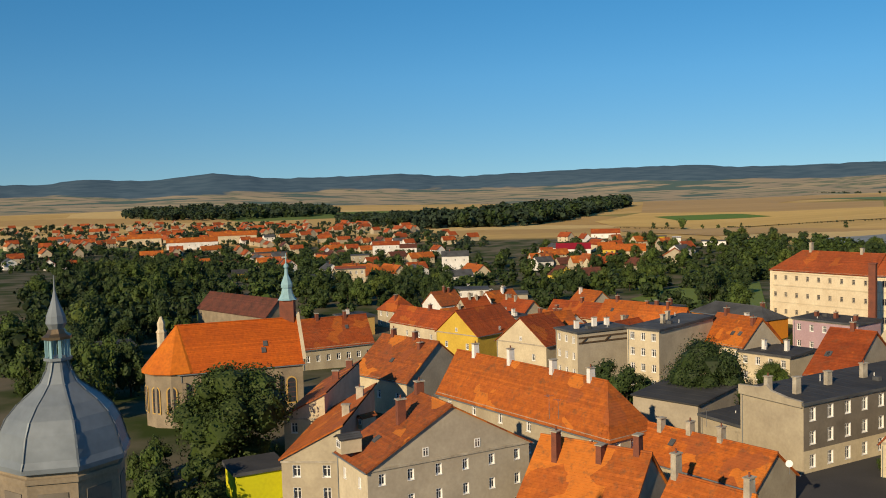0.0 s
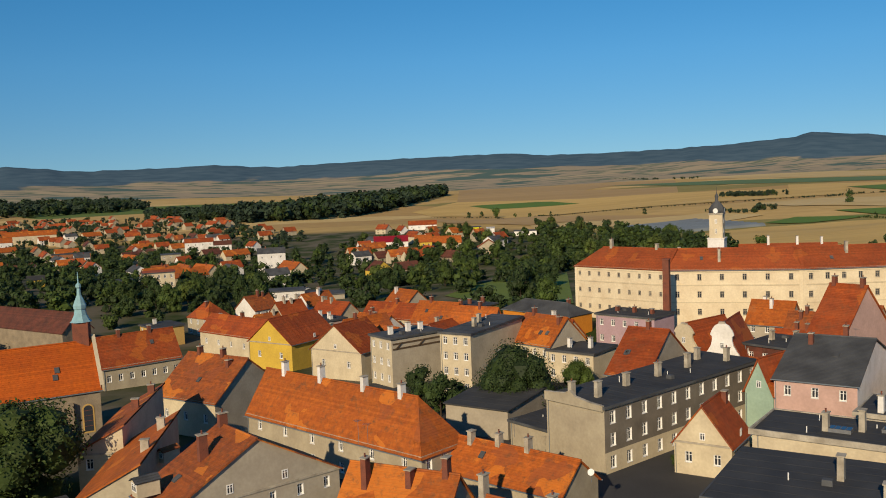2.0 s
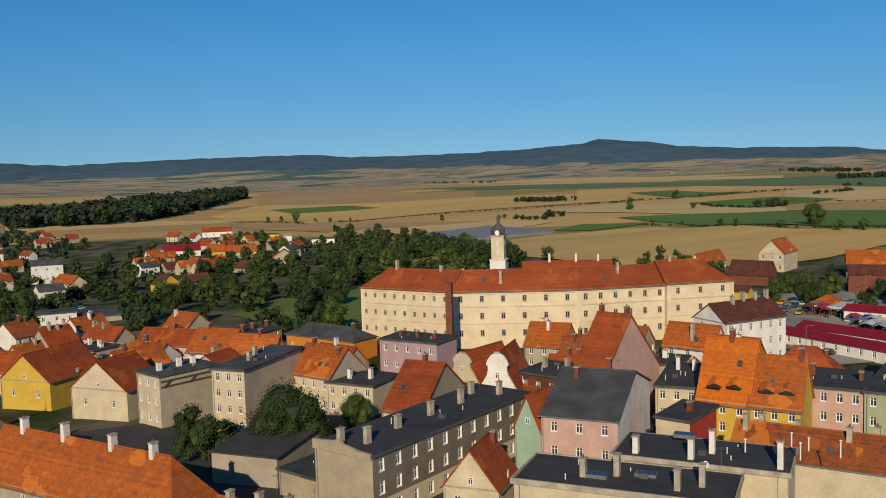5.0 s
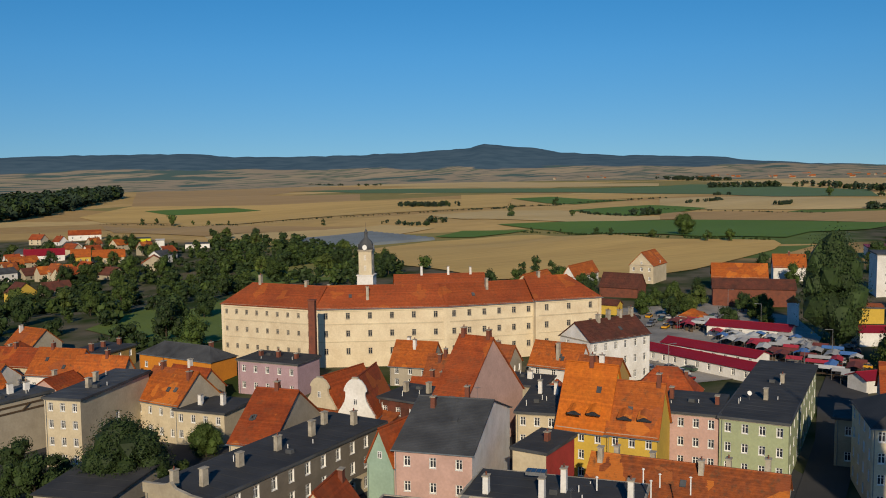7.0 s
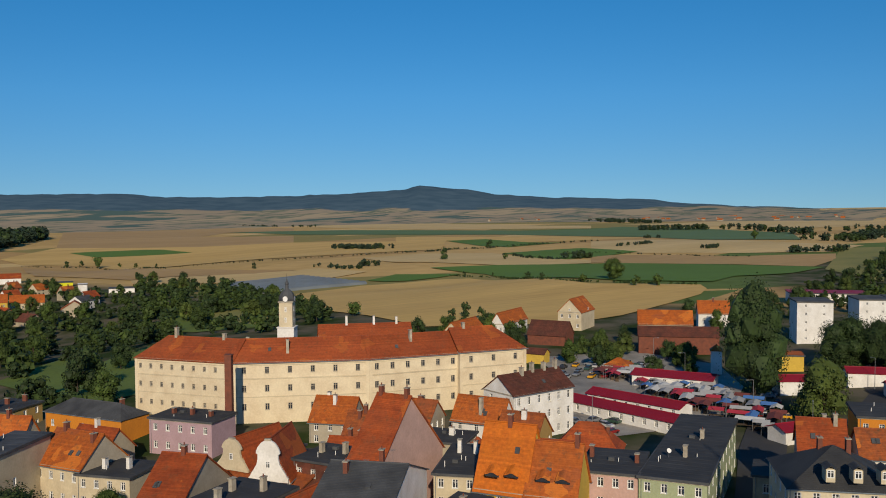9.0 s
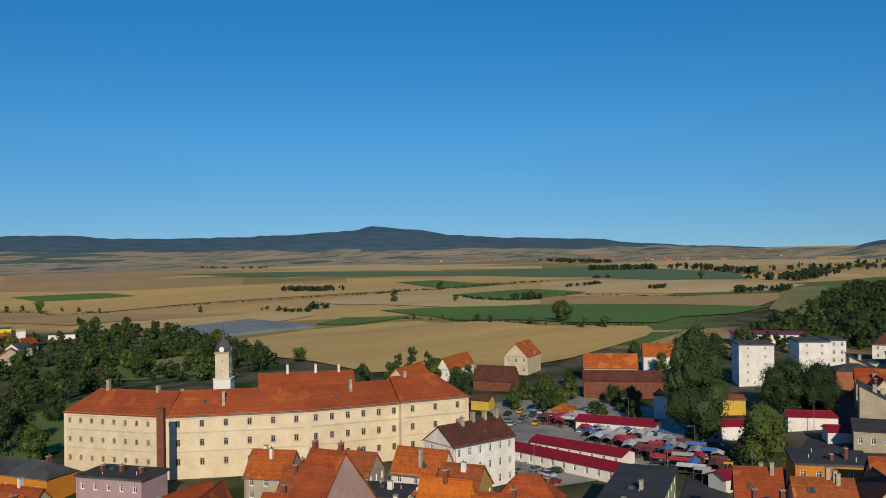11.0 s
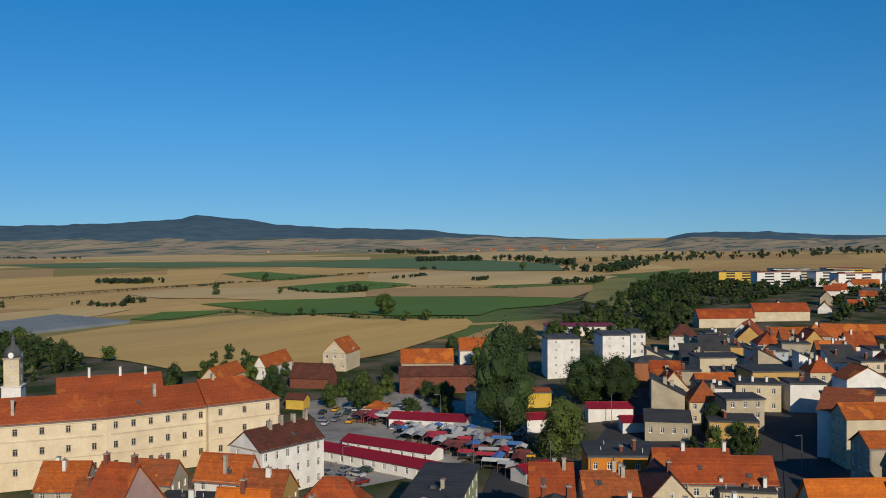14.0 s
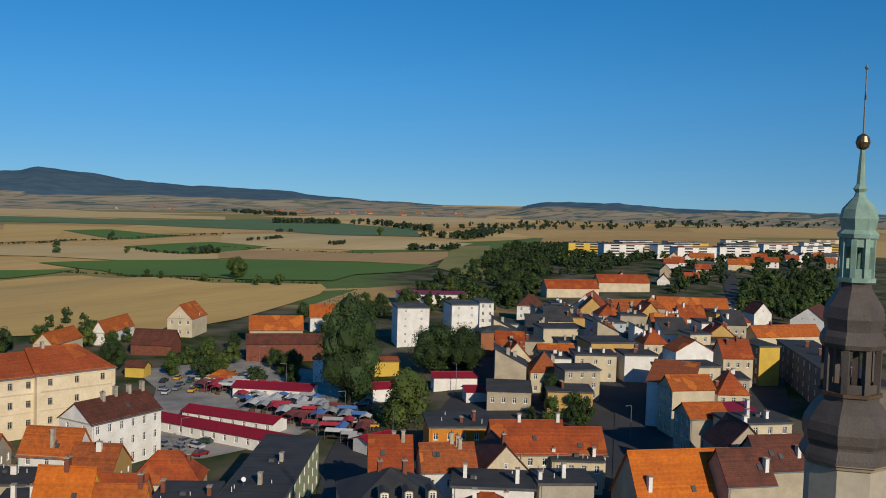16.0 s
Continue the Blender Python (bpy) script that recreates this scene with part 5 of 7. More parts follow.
def polytunnels(p0, p1, p2, rows):
    """Rows of film tunnels side by side: p0 to p1 is one tunnel's line, p2 lies at the last row's start."""
    for k in range(rows):
        f = k / (rows - 1)
        a = Vector((p0[0] + (p2[0] - p0[0]) * f, p0[1] + (p2[1] - p0[1]) * f, 0))
        b = a + Vector((p1[0] - p0[0], p1[1] - p0[1], 0)) * (1 - 0.25 * f)
        n = 12
        across = Vector((-(b - a).y, (b - a).x, 0)).normalized() * 3.6
        bm = bmesh.new()
        rows_v = []
        for i in range(n + 1):
            c = a.lerp(b, i / n)
            g = ground_z(c.x, c.y)
            rows_v.append([bm.verts.new(c + across * math.cos(t) + Vector((0, 0, g + 2.8 * math.sin(t) - 0.1))) for t in [math.pi * j / 7 for j in range(8)]])
        for i in range(n):
            for j in range(7):
                bm.faces.new((rows_v[i][j], rows_v[i + 1][j], rows_v[i + 1][j + 1], rows_v[i][j + 1]))
        tagged(part("polytunnel", bm, "greenhouse", smooth=True), "long low greenhouse tunnel of grey film", "greenhouse", "greenhouses")



def vent_pipe(x, y, z, h):
    top = empty("vent_pipe", pose(x, y, z), "thin white roof vent pipe with a cap", "pipe", "vent pipes")
    part("tube", lathe([(0.09, -0.6), (0.09, h)], 8), "frame", top)
    part("pipe_cap", lathe([(0.2, h + 0.08), (0.2, h + 0.14), (0.04, h + 0.24)], 8), "frame", top)


def satellite_dish(x, y, z, turn):
    top = empty("satellite_dish", pose(x, y, z, 0, 0, turn), "small white satellite dish on a roof", "satellite dish", "dishes")
    part("dish", lathe([(0.02, 0), (0.22, 0.04), (0.42, 0.14), (0.43, 0.16)], 14), "frame", top, m=pose(0, 0, 0.9, 62, 0, 0))
    part("bracket", boxes((-0.03, -0.03, -0.3, 0.03, 0.03, 0.85)), "steel", top)


def antenna(x, y, z, h, turn):
    top = empty("antenna", pose(x, y, z, 0, 0, turn), "thin steel television antenna on a roof", "antenna", "antennas")
    part("mast", lathe([(0.03, -0.5), (0.02, h)], 6), "steel", top)
    for k in range(4):
        part("rod", boxes((-0.55 + 0.08 * k, -0.3 + 0.25 * k, h - 0.12, 0.55 - 0.08 * k, -0.27 + 0.25 * k, h - 0.09)), "steel", top)


def dormer(x, y, z, turn, w=1.3, h=1.5, tiles="bitumen"):
    top = empty("dormer", pose(x, y, z, 0, 0, turn), "small roof dormer with white window", "dormer", "dormers")
    part("dormer_body", boxes((-w / 2, 0, -0.5, w / 2, 2.6, h)), "cream", top)
    bm = bmesh.new()
    slope(bm, (w / 2 + 0.2, -0.25, h - 0.05), (w / 2 + 0.2, 2.7, h - 0.05), (0, -0.25, h + 0.5), (0, 2.7, h + 0.5), thick=0.08)
    slope(bm, (-w / 2 - 0.2, 2.7, h - 0.05), (-w / 2 - 0.2, -0.25, h - 0.05), (0, 2.7, h + 0.5), (0, -0.25, h + 0.5), thick=0.08)
    part("dormer_roof", bm, tiles, top)
    window(top, w - 0.3, h - 0.35, pose(0, -0.075, 0.15))


def eyebrow(x, y, z, turn, tiles):
    """A low curved roof eye: tiled hood swelling out of the slope over a dark slit window."""
    top = empty("eyebrow_dormer", pose(x, y, z, 0, 0, turn), "low curved eyebrow dormer with a dark slit window", "dormer", "eyebrow dormers")
    n, w, h = 12, 2.4, 0.42
    arc = [(-w / 2 + w * k / n, h * (0.5 - 0.5 * math.cos(2 * math.pi * k / n)) + 0.04) for k in range(n + 1)]
    hood, eye = bmesh.new(), bmesh.new()
    for (a, za), (b, zb) in zip(arc, arc[1:]):
        quad(hood, (a, -0.3, za), (b, -0.3, zb), (b * 0.9, 1.4, zb + 1.0), (a * 0.9, 1.4, za + 1.0))
        quad(hood, (a, -0.3, za - 0.1), (b, -0.3, zb - 0.1), (b, -0.3, zb), (a, -0.3, za))
        quad(eye, (a, -0.12, -0.4), (b, -0.12, -0.4), (b, -0.12, zb - 0.04), (a, -0.12, za - 0.04))
    part("hood", hood, tiles, top)
    part("slit_window", eye, "glass", top, "dark slit window")


def skylight(x, y, z, turn, w=2.6, d=1.6):
    top = empty("skylight", pose(x, y, z, 0, 0, turn), "framed glass rooflight on a felt roof", "skylight", "skylights")
    part("curb", boxes((0, 0, -0.3, w, d, 0.16)), "steel", top)
    for k in range(4):
        part("pane", boxes((0.08 + k * w / 4, 0.08, 0.163, (k + 1) * w / 4 - 0.06, d - 0.08, 0.2)), "glass", top)


# ---- the old town round the church ----
house(-47.9, 161.0, 19.0, 22.1, 12.0, -6.0, 10.8, label='long church with steep orange tiled roof and stone walls', roof='gable', rise=7.6, wall='stone', tiles='tile_church', name='church', category='church', trim=True)
church_extras(-47.9, 161.0, 19.0, 22.1, 12.0, -6.0, 10.8, 7.6)
house(-35.5, 221.3, 27.0, 18.8, 10.0, -8.0, 6.0, label='long low red-roofed house behind the church', roof='gable', rise=6.5, wall='beige', tiles='tile_red', front=(7, 1), chimneys=((0.3, 0.5, 1.2), (0.7, 0.5, 1.2)))
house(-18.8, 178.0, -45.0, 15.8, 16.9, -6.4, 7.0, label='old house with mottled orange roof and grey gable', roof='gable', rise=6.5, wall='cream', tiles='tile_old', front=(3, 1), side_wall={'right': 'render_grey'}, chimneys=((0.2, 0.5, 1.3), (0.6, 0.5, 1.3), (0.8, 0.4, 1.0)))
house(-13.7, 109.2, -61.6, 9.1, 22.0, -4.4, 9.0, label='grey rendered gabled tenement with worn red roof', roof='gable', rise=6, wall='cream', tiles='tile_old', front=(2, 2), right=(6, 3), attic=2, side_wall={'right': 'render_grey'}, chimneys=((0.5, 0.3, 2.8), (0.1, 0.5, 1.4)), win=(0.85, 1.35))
house(-19.5, 141.8, -95.7, 25.2, 8.0, -4.6, 6.0, label='narrow old house with bright orange sloping roof', roof='mono', rise=4.6, wall='beige', tiles='tile_orange', right=(2, 2), chimneys=((0.3, 0.9, 1.4), (0.7, 0.9, 1.2)), cmat='trim')
house(-22.4, 164.0, -96.5, 26.2, 6.5, -5.2, 7.0, label='narrow cream house with faded red sloping roof', roof='mono', rise=3.8, wall='cream', tiles='tile_old', right=(2, 2), chimneys=((0.2, 0.9, 1.3), (0.6, 0.9, 1.5)), cmat='brick')
house(-1.7, 153.7, -54.0, 40.0, 9.3, -4.8, 6.5, label='long house with big mottled orange hipped roof', roof='half_right', rise=6.6, wall='beige', tiles='tile_orange', front=(6, 2), right=(3, 2), chimneys=((0.12, 0.5, 1.6), (0.35, 0.5, 1.9), (0.6, 0.5, 1.5), (0.8, 0.5, 1.4)), cmat='white')
house(24.9, 123.7, -52.2, 19.7, 9.0, -5.0, 3.9, rise=3.6, label='low orange-roofed outbuilding with many chimneys', wall='beige', tiles='tile_orange', chimneys=((0.12, 0.45, 1.5), (0.35, 0.5, 1.4), (0.6, 0.5, 1.6)), cmat='trim')
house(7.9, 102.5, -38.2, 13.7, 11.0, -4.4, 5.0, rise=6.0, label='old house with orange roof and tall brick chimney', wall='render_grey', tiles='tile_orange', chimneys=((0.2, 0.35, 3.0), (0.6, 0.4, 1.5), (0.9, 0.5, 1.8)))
house(20.8, 93.4, -50.9, 9.5, 9.0, -4.6, 4.5, rise=5.0, label='orange-roofed house with pale chimney stacks', wall='beige', tiles='tile_orange', chimneys=((0.02, 0.5, 2.2), (0.95, 0.5, 1.6)), cmat='trim')
house(38.2, 190.3, -44.1, 7.6, 23.0, -7.0, 13.0, label='four-storey beige block with flat felt roof', roof='flat', wall='cream', tiles='bitumen_grey', front=(3, 4), right=(1, 1), side_wall={'right': 'cream'}, chimneys=((0.5, 0.35, 1.8), (0.3, 0.55, 1.8)), cmat='trim')
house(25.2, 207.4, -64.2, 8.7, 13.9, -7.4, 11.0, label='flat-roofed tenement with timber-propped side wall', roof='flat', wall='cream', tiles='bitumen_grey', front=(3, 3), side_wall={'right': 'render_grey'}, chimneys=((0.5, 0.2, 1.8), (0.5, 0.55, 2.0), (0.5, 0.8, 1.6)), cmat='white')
house(43.9, 134.6, -61.0, 11.4, 41.2, -5.1, 10.0, label='soot-grey three-storey tenement with felt roof', roof='flat', wall='beige', tiles='bitumen', right=(11, 3), win=(1.25, 1.9), ground_wall={'right': 'cream'}, side_wall={'right': 'render_dark'}, chimneys=((0.3, 0.05, 2.2), (0.6, 0.1, 2.4), (0.5, 0.3, 2.0), (0.5, 0.5, 2.2), (0.5, 0.7, 2.4), (0.3, 0.85, 2.0), (0.7, 0.9, 2.2)), cmat='trim')
house(59.3, 122.7, -45.0, 8.3, 9.0, -5.0, 5.0, label='small beige house with pointed gable and tiled roof', roof='gable_y', rise=5.4, wall='cream', tiles='tile_red', front=(2, 1), attic=1, chimneys=((0.6, 0.9, 1.5),))
house(76.1, 132.3, -63.0, 4.9, 10.0, -5.0, 9.0, label='mint green gabled house wedged between tenements', roof='gable_y', rise=5, wall='mint', tiles='tile_red', attic=1)
house(78.3, 127.6, -46.5, 11.9, 27.0, -5.0, 11.4, label='pink and white tenement with grey felt roof', roof='gable', rise=4.6, wall='pink', tiles='bitumen_grey', front=(3, 3), side_wall={'right': 'white'}, chimneys=((0.25, 0.4, 1.6), (0.6, 0.6, 2.2)))
house(96.9, 150.6, -63.0, 6.8, 24.5, -5.0, 9.0, label='tall house with steep red roof and pink gable', roof='gable', rise=12, wall='white', tiles='tile_red', front=(3, 2), side_wall={'right': 'pink'}, chimneys=((0.9, 0.5, 1.4), (0.1, 0.5, 1.4)))
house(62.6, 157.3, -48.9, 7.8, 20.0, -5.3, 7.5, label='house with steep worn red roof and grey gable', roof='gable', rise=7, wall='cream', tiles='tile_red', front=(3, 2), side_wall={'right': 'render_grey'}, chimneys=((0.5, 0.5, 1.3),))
house(85.9, 164.8, -42.5, 7.4, 13.0, -5.1, 7.0, label='white house with curved baroque gable', roof='gable_y', rise=7, wall='white', tiles='tile_red', front=(4, 1), attic=2)
house(84.8, 177.2, -63.0, 7.8, 13.0, -5.3, 7.0, label='cream house with small curved gable', roof='gable_y', rise=5.5, wall='cream', tiles='tile_red', front=(3, 1))
house(93.9, 163.9, -62.2, 9.1, 11.0, -5.0, 9.0, label='narrow house with brown mansard roof', roof='flat', wall='tile_brown', ground_wall={'front': 'mint'}, tiles='bitumen', front=(3, 2), trim=False, chimneys=((0.3, 0.5, 1.8), (0.8, 0.6, 2.0)), cmat='trim')
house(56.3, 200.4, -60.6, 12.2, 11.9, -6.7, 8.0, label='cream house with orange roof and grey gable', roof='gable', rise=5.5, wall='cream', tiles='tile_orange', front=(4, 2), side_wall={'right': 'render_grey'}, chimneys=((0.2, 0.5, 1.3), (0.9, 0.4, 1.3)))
house(61.8, 190.1, -49.7, 11.4, 10.2, -6.1, 6.5, label='low cream house with flat felt roof', roof='flat', wall='cream', tiles='bitumen', front=(4, 2), chimneys=((0.3, 0.4, 2.0), (0.7, 0.5, 2.2)), cmat='white')
house(108.6, 139.3, -46.0, 7.5, 18.6, -4.9, 9.5, label='cream tenement with dark felt roof', roof='flat', wall='cream', tiles='bitumen', front=(3, 3), chimneys=((0.3, 0.7, 2.4), (0.7, 0.7, 2.2)), cmat='white')
house(110.9, 130.6, -59.8, 8.7, 11.0, -4.9, 9.0, label='yellow house with steep bright orange roof', roof='gable', rise=10, wall='yellow', tiles='tile_bright', front=(3, 3), chimneys=((0.5, 0.5, 1.4),))
house(115.2, 122.8, -55.1, 8.2, 11.0, -4.8, 9.0, label='yellow house with steep orange roof and eyebrow dormers', roof='gable', rise=7.5, wall='yellow', tiles='tile_orange', front=(3, 3), chimneys=((0.9, 0.5, 1.6),))
house(128.4, 124.6, -53.5, 10.1, 14.0, -4.7, 10.0, label='pink three-storey tenement with felt roof', roof='flat', wall='pink', tiles='bitumen', front=(4, 3), chimneys=((0.1, 0.6, 2.0), (0.9, 0.5, 1.5)))
house(134.0, 116.0, -58.0, 11.0, 47.1, -4.6, 10.0, label='long green corner tenement with felt roof', roof='flat', wall='green', tiles='bitumen', front=(4, 3), right=(9, 3), chimneys=((0.5, 0.3, 2.0), (0.6, 0.6, 1.6)), cmat='trim')
house(95.4, 121.5, -62.3, 5.6, 10.5, -4.9, 10.0, label='red and cream house with a dark flat top', roof='flat', wall='cream', tiles='bitumen', side_wall={'right': 'red_paint', 'left': 'red_paint'}, chimneys=((0.6, 0.5, 1.4),))
house(96.3, 105.7, -55.0, 26.0, 10.0, -4.8, 8.6, rise=3.4, label='row house with patched orange tiles and vent pipes', wall='cream', tiles='tile_old', right=(2, 3), chimneys=((0.05, 0.4, 1.8), (0.12, 0.6, 1.6), (0.3, 0.8, 2.0), (0.58, 0.4, 1.6), (0.7, 0.75, 2.2), (0.9, 0.6, 2.2)), cmat='trim')
house(60.4, 103.1, -47.2, 25.7, 10.0, -4.7, 11.0, label='tenement with broad dark felt roof and parapets', roof='flat', rim=0.6, edge='trim', wall='lemon', tiles='bitumen', side_wall={'front': 'cream'}, chimneys=((0.3, 0.4, 2.2), (0.45, 0.55, 2.6), (0.75, 0.3, 2.4), (0.85, 0.5, 2.6)), cmat='trim')
house(75.4, 103.9, -49.1, 21.5, 10.0, -4.6, 11.5, label='tenement with dark felt roof and white chimney stacks', roof='flat', rim=0.5, edge='trim', wall='cream', tiles='bitumen', chimneys=((0.12, 0.2, 2.2), (0.45, 0.2, 2.6), (0.55, 0.5, 3.0), (0.95, 0.2, 3.4)), cmat='white')
house(44.8, 85.5, -43.0, 27.3, 17.0, -4.6, 10.5, label='near tenement with dark felt roof', roof='flat', wall='white', tiles='bitumen', chimneys=((0.42, 0.6, 2.6), (0.6, 0.3, 2.0), (0.8, 0.5, 2.2)), cmat='trim')
house(139.3, 91.5, -45.0, 15.9, 16.0, -4.1, 13.0, label='cream corner tenement with black mansard roof', roof='hip', rise=4.5, wall='cream', tiles='bitumen', front=(6, 4), left=(4, 4), chimneys=((0.4, 0.6, 1.6), (0.65, 0.55, 2.2)))
house(153.5, 172.6, 2.0, 19.0, 11.0, -4.4, 11.4, label='white convent wing with brown tiled roof', roof='gable', rise=3.8, wall='white', tiles='tile_brown', front=(6, 3), left=(2, 3), win=(1.05, 1.9), chimneys=((0.35, 0.45, 1.6), (0.55, 0.5, 1.9), (0.75, 0.5, 1.6), (0.95, 0.5, 1.9)), cmat='trim')
house(141.7, 180.8, -63.0, 12.4, 8.0, -4.3, 6.0, label='white cottage with orange roof and tall chimney', roof='gable', rise=5, wall='white', tiles='tile_orange', front=(3, 2), chimneys=((0.55, 0.2, 3.2),), cmat='trim')
house(84.1, 218.7, -54.3, 16.6, 9.7, -5.3, 8.0, label='long mauve house with cluttered dark flat roof', roof='flat', wall='mauve', tiles='bitumen', front=(5, 2), chimneys=((0.2, 0.5, 1.2), (0.5, 0.5, 1.4), (0.8, 0.5, 1.2)))
house(68.1, 250.1, -60.7, 25.1, 9.0, -5.1, 6.0, label='orange house with grey hipped roof', roof='hip', rise=2.6, wall='orange', tiles='bitumen_grey', front=(5, 1), chimneys=((0.8, 0.6, 1.4),))
house(81.3, 174.6, -63.0, 19.9, 9.0, -5.1, 4.5, label='low brick wing with tiled roof', roof='mono', rise=3, wall='brick', tiles='tile_old')
house(-2.7, 243.5, -45.0, 15.2, 17.5, -8.8, 7.0, label='yellow gabled house with long red roof', roof='gable_y', rise=6, wall='yellow', tiles='tile_red', front=(2, 1), attic=1)
house(12.3, 220.7, -45.0, 15.4, 11.9, -7.8, 7.0, label='cream gabled house with red roof', roof='gable_y', rise=6, wall='cream', tiles='tile_red', front=(2, 1), attic=1)
house(31.0, 280.4, -45.0, 21.6, 9.0, -8.2, 5.0, label='long low house with faded red roof', roof='gable', rise=4, wall='cream', tiles='tile_red', front=(6, 1), chimneys=((0.5, 0.5, 1.3),))
house(41.3, 250.7, -45.0, 12.9, 11.3, -7.5, 6.0, label='orange-roofed house with white dormer gables', roof='gable', rise=5.5, wall='white', tiles='tile_orange', front=(3, 1), chimneys=((0.3, 0.5, 1.3),))
house(48.6, 233.8, -45.0, 13.2, 8.0, -6.8, 6.0, label='cream house with steep orange roof', roof='gable', rise=5.5, wall='cream', tiles='tile_orange', front=(3, 1), chimneys=((0.6, 0.5, 1.3),))
house(-17.4, 279.0, -52.1, 30.1, 9.0, -9.9, 6.0, label='long house with dark red roof', roof='gable', rise=4.5, wall='cream', tiles='tile_red', front=(5, 1), chimneys=((0.5, 0.5, 1.3),))
house(-82.9, 301.8, -45.0, 39.8, 10.0, -8.0, 7.0, label='dark-roofed hall behind the church', roof='gable', rise=5, wall='stone', tiles='tile_brown')
house(-83.9, 213.6, 27.0, 9.6, 10.0, -6.6, 7.0, label='ruined stone house among trees', roof='flat', wall='stone', tiles='bitumen', front=(3, 2))
house(-28.1, 117.2, 27.0, 6.7, 6.0, -4.6, 4.0, label='small bright lemon-yellow outbuilding', roof='flat', wall='lemon', tiles='bitumen')
house(32.1, 155.5, -45.0, 12.4, 14.0, -5.3, 5.0, label='low shed with dark felt roof', roof='mono', rise=1, wall='render_grey', tiles='bitumen')
house(40.5, 143.8, -63.0, 9.7, 9.0, -5.1, 4.0, label='low yard building with pale roof edge', roof='flat', wall='beige', tiles='bitumen')

party_wall(43.9, 134.6, -61.0, 11.4, 4.9)

# ---- the castle ----
house(90.8, 252.4, -54.2, 29.3, 12.0, -2.4, 14.0, label='long castle wing with small windows and red roof', roof='half_left', rise=5, wall='castle', tiles='tile_castle', name='castle_wing', wframe='trim', category='castle', front=(9, 3), win=(0.85, 1.3), left=(3, 3), chimneys=((0.3, 0.5, 2.2), (0.8, 0.5, 1.2)), cmat='trim')
house(108.0, 228.6, -26.5, 34.4, 12.0, -2.4, 14.0, label='main castle wing in pale yellow plaster under red tiles', roof='gable', rise=5, wall='castle', tiles='tile_castle', name='castle_wing', wframe='trim', category='castle', front=(6, 3), win=(1.1, 1.7), chimneys=((0.4, 0.2, 3.0), (0.1, 0.6, 1.2)), cmat='trim')
house(138.8, 213.3, -13.6, 25.3, 12.0, -2.4, 14.0, label='castle wing with pale yellow walls and red roof', roof='gable', rise=5, wall='castle', tiles='tile_castle', name='castle_wing', wframe='trim', category='castle', front=(6, 3), win=(1.1, 1.7), chimneys=((0.5, 0.35, 2.6),), cmat='trim')
house(162.3, 206.0, -12.4, 19.7, 14.0, -2.0, 14.0, label='end wing of the castle with hipped red roof', roof='half_right', rise=5.5, wall='castle', tiles='tile_castle', name='castle_wing', wframe='trim', category='castle', front=(3, 3), right=(3, 3), win=(1.1, 1.7), chimneys=((0.2, 0.5, 1.2),), cmat='trim')
house(154.3, 271.4, -23.8, 29.8, 10.0, -0.4, 8.8, label='rear castle range with dark red roof and white chimneys', roof='gable', rise=4, wall='castle', tiles='tile_castle', name='castle_wing', wframe='trim', category='castle', chimneys=((0.3, 0.5, 2.6), (0.6, 0.5, 2.4), (0.85, 0.5, 2.0)), cmat='white')
castle_bands(90.8, 252.4, -54.2, 29.3, -2.4, 14.0)
castle_bands(108.0, 228.6, -26.5, 34.4, -2.4, 14.0)
castle_bands(138.8, 213.3, -13.6, 25.3, -2.4, 14.0)
castle_bands(162.3, 206.0, -12.4, 19.7, -2.0, 14.0)

# ---- farms and houses past the market ----
house(287.1, 306.4, -63.0, 10.7, 17.0, -3.1, 8.0, label='cream gabled farmhouse with orange roof', roof='gable_y', rise=5.5, wall='cream', tiles='tile_orange', front=(3, 2), attic=1)
house(255.1, 312.8, -63.0, 6.0, 25.2, -3.6, 5.0, label='white farmhouse with orange tiled roof', roof='gable_y', rise=4.5, wall='white', tiles='tile_orange', front=(2, 1), right=(4, 1))
house(251.6, 284.6, -61.8, 15.5, 10.0, -3.5, 4.0, label='brick barn with brown tiled roof', roof='gable', rise=5, wall='brick', tiles='tile_brown')
house(225.9, 305.9, -63.0, 7.7, 21.5, -4.0, 5.0, label='small cottage with orange roof behind the castle', roof='gable_y', rise=4, wall='cream', tiles='tile_orange', front=(2, 1))
house(297.0, 268.8, -45.0, 21.4, 11.0, -2.4, 5.0, label='farmhouse with broad orange roof', roof='gable', rise=5, wall='beige', tiles='tile_orange', front=(5, 1))
house(268.3, 241.8, -45.0, 28.3, 9.0, -2.8, 6.0, label='long brick barn with brown roof', roof='gable', rise=3, wall='brick', tiles='tile_brown')
house(335.5, 270.2, -45.0, 13.1, 9.0, -2.0, 6.0, label='house with red roof and white gable', roof='gable', rise=5, wall='white', tiles='tile_orange', front=(3, 1), chimneys=((0.5, 0.5, 1.2),))
house(233.0, 223.4, -61.5, 7.6, 6.0, -3.8, 2.8, label='small pavilion with orange hipped roof', roof='hip', rise=1.8, wall='white', tiles='tile_orange', front=(3, 1))
house(257.0, 200.3, -49.8, 3.4, 4.0, -3.7, 8.0, label='small white tower house with orange top', roof='hip', rise=1.5, wall='white', tiles='tile_orange')
house(224.4, 252.9, -64.5, 6.6, 5.0, -3.8, 3.5, label='small yellow hut with brown roof', roof='gable', rise=1.5, wall='yellow', tiles='tile_brown')

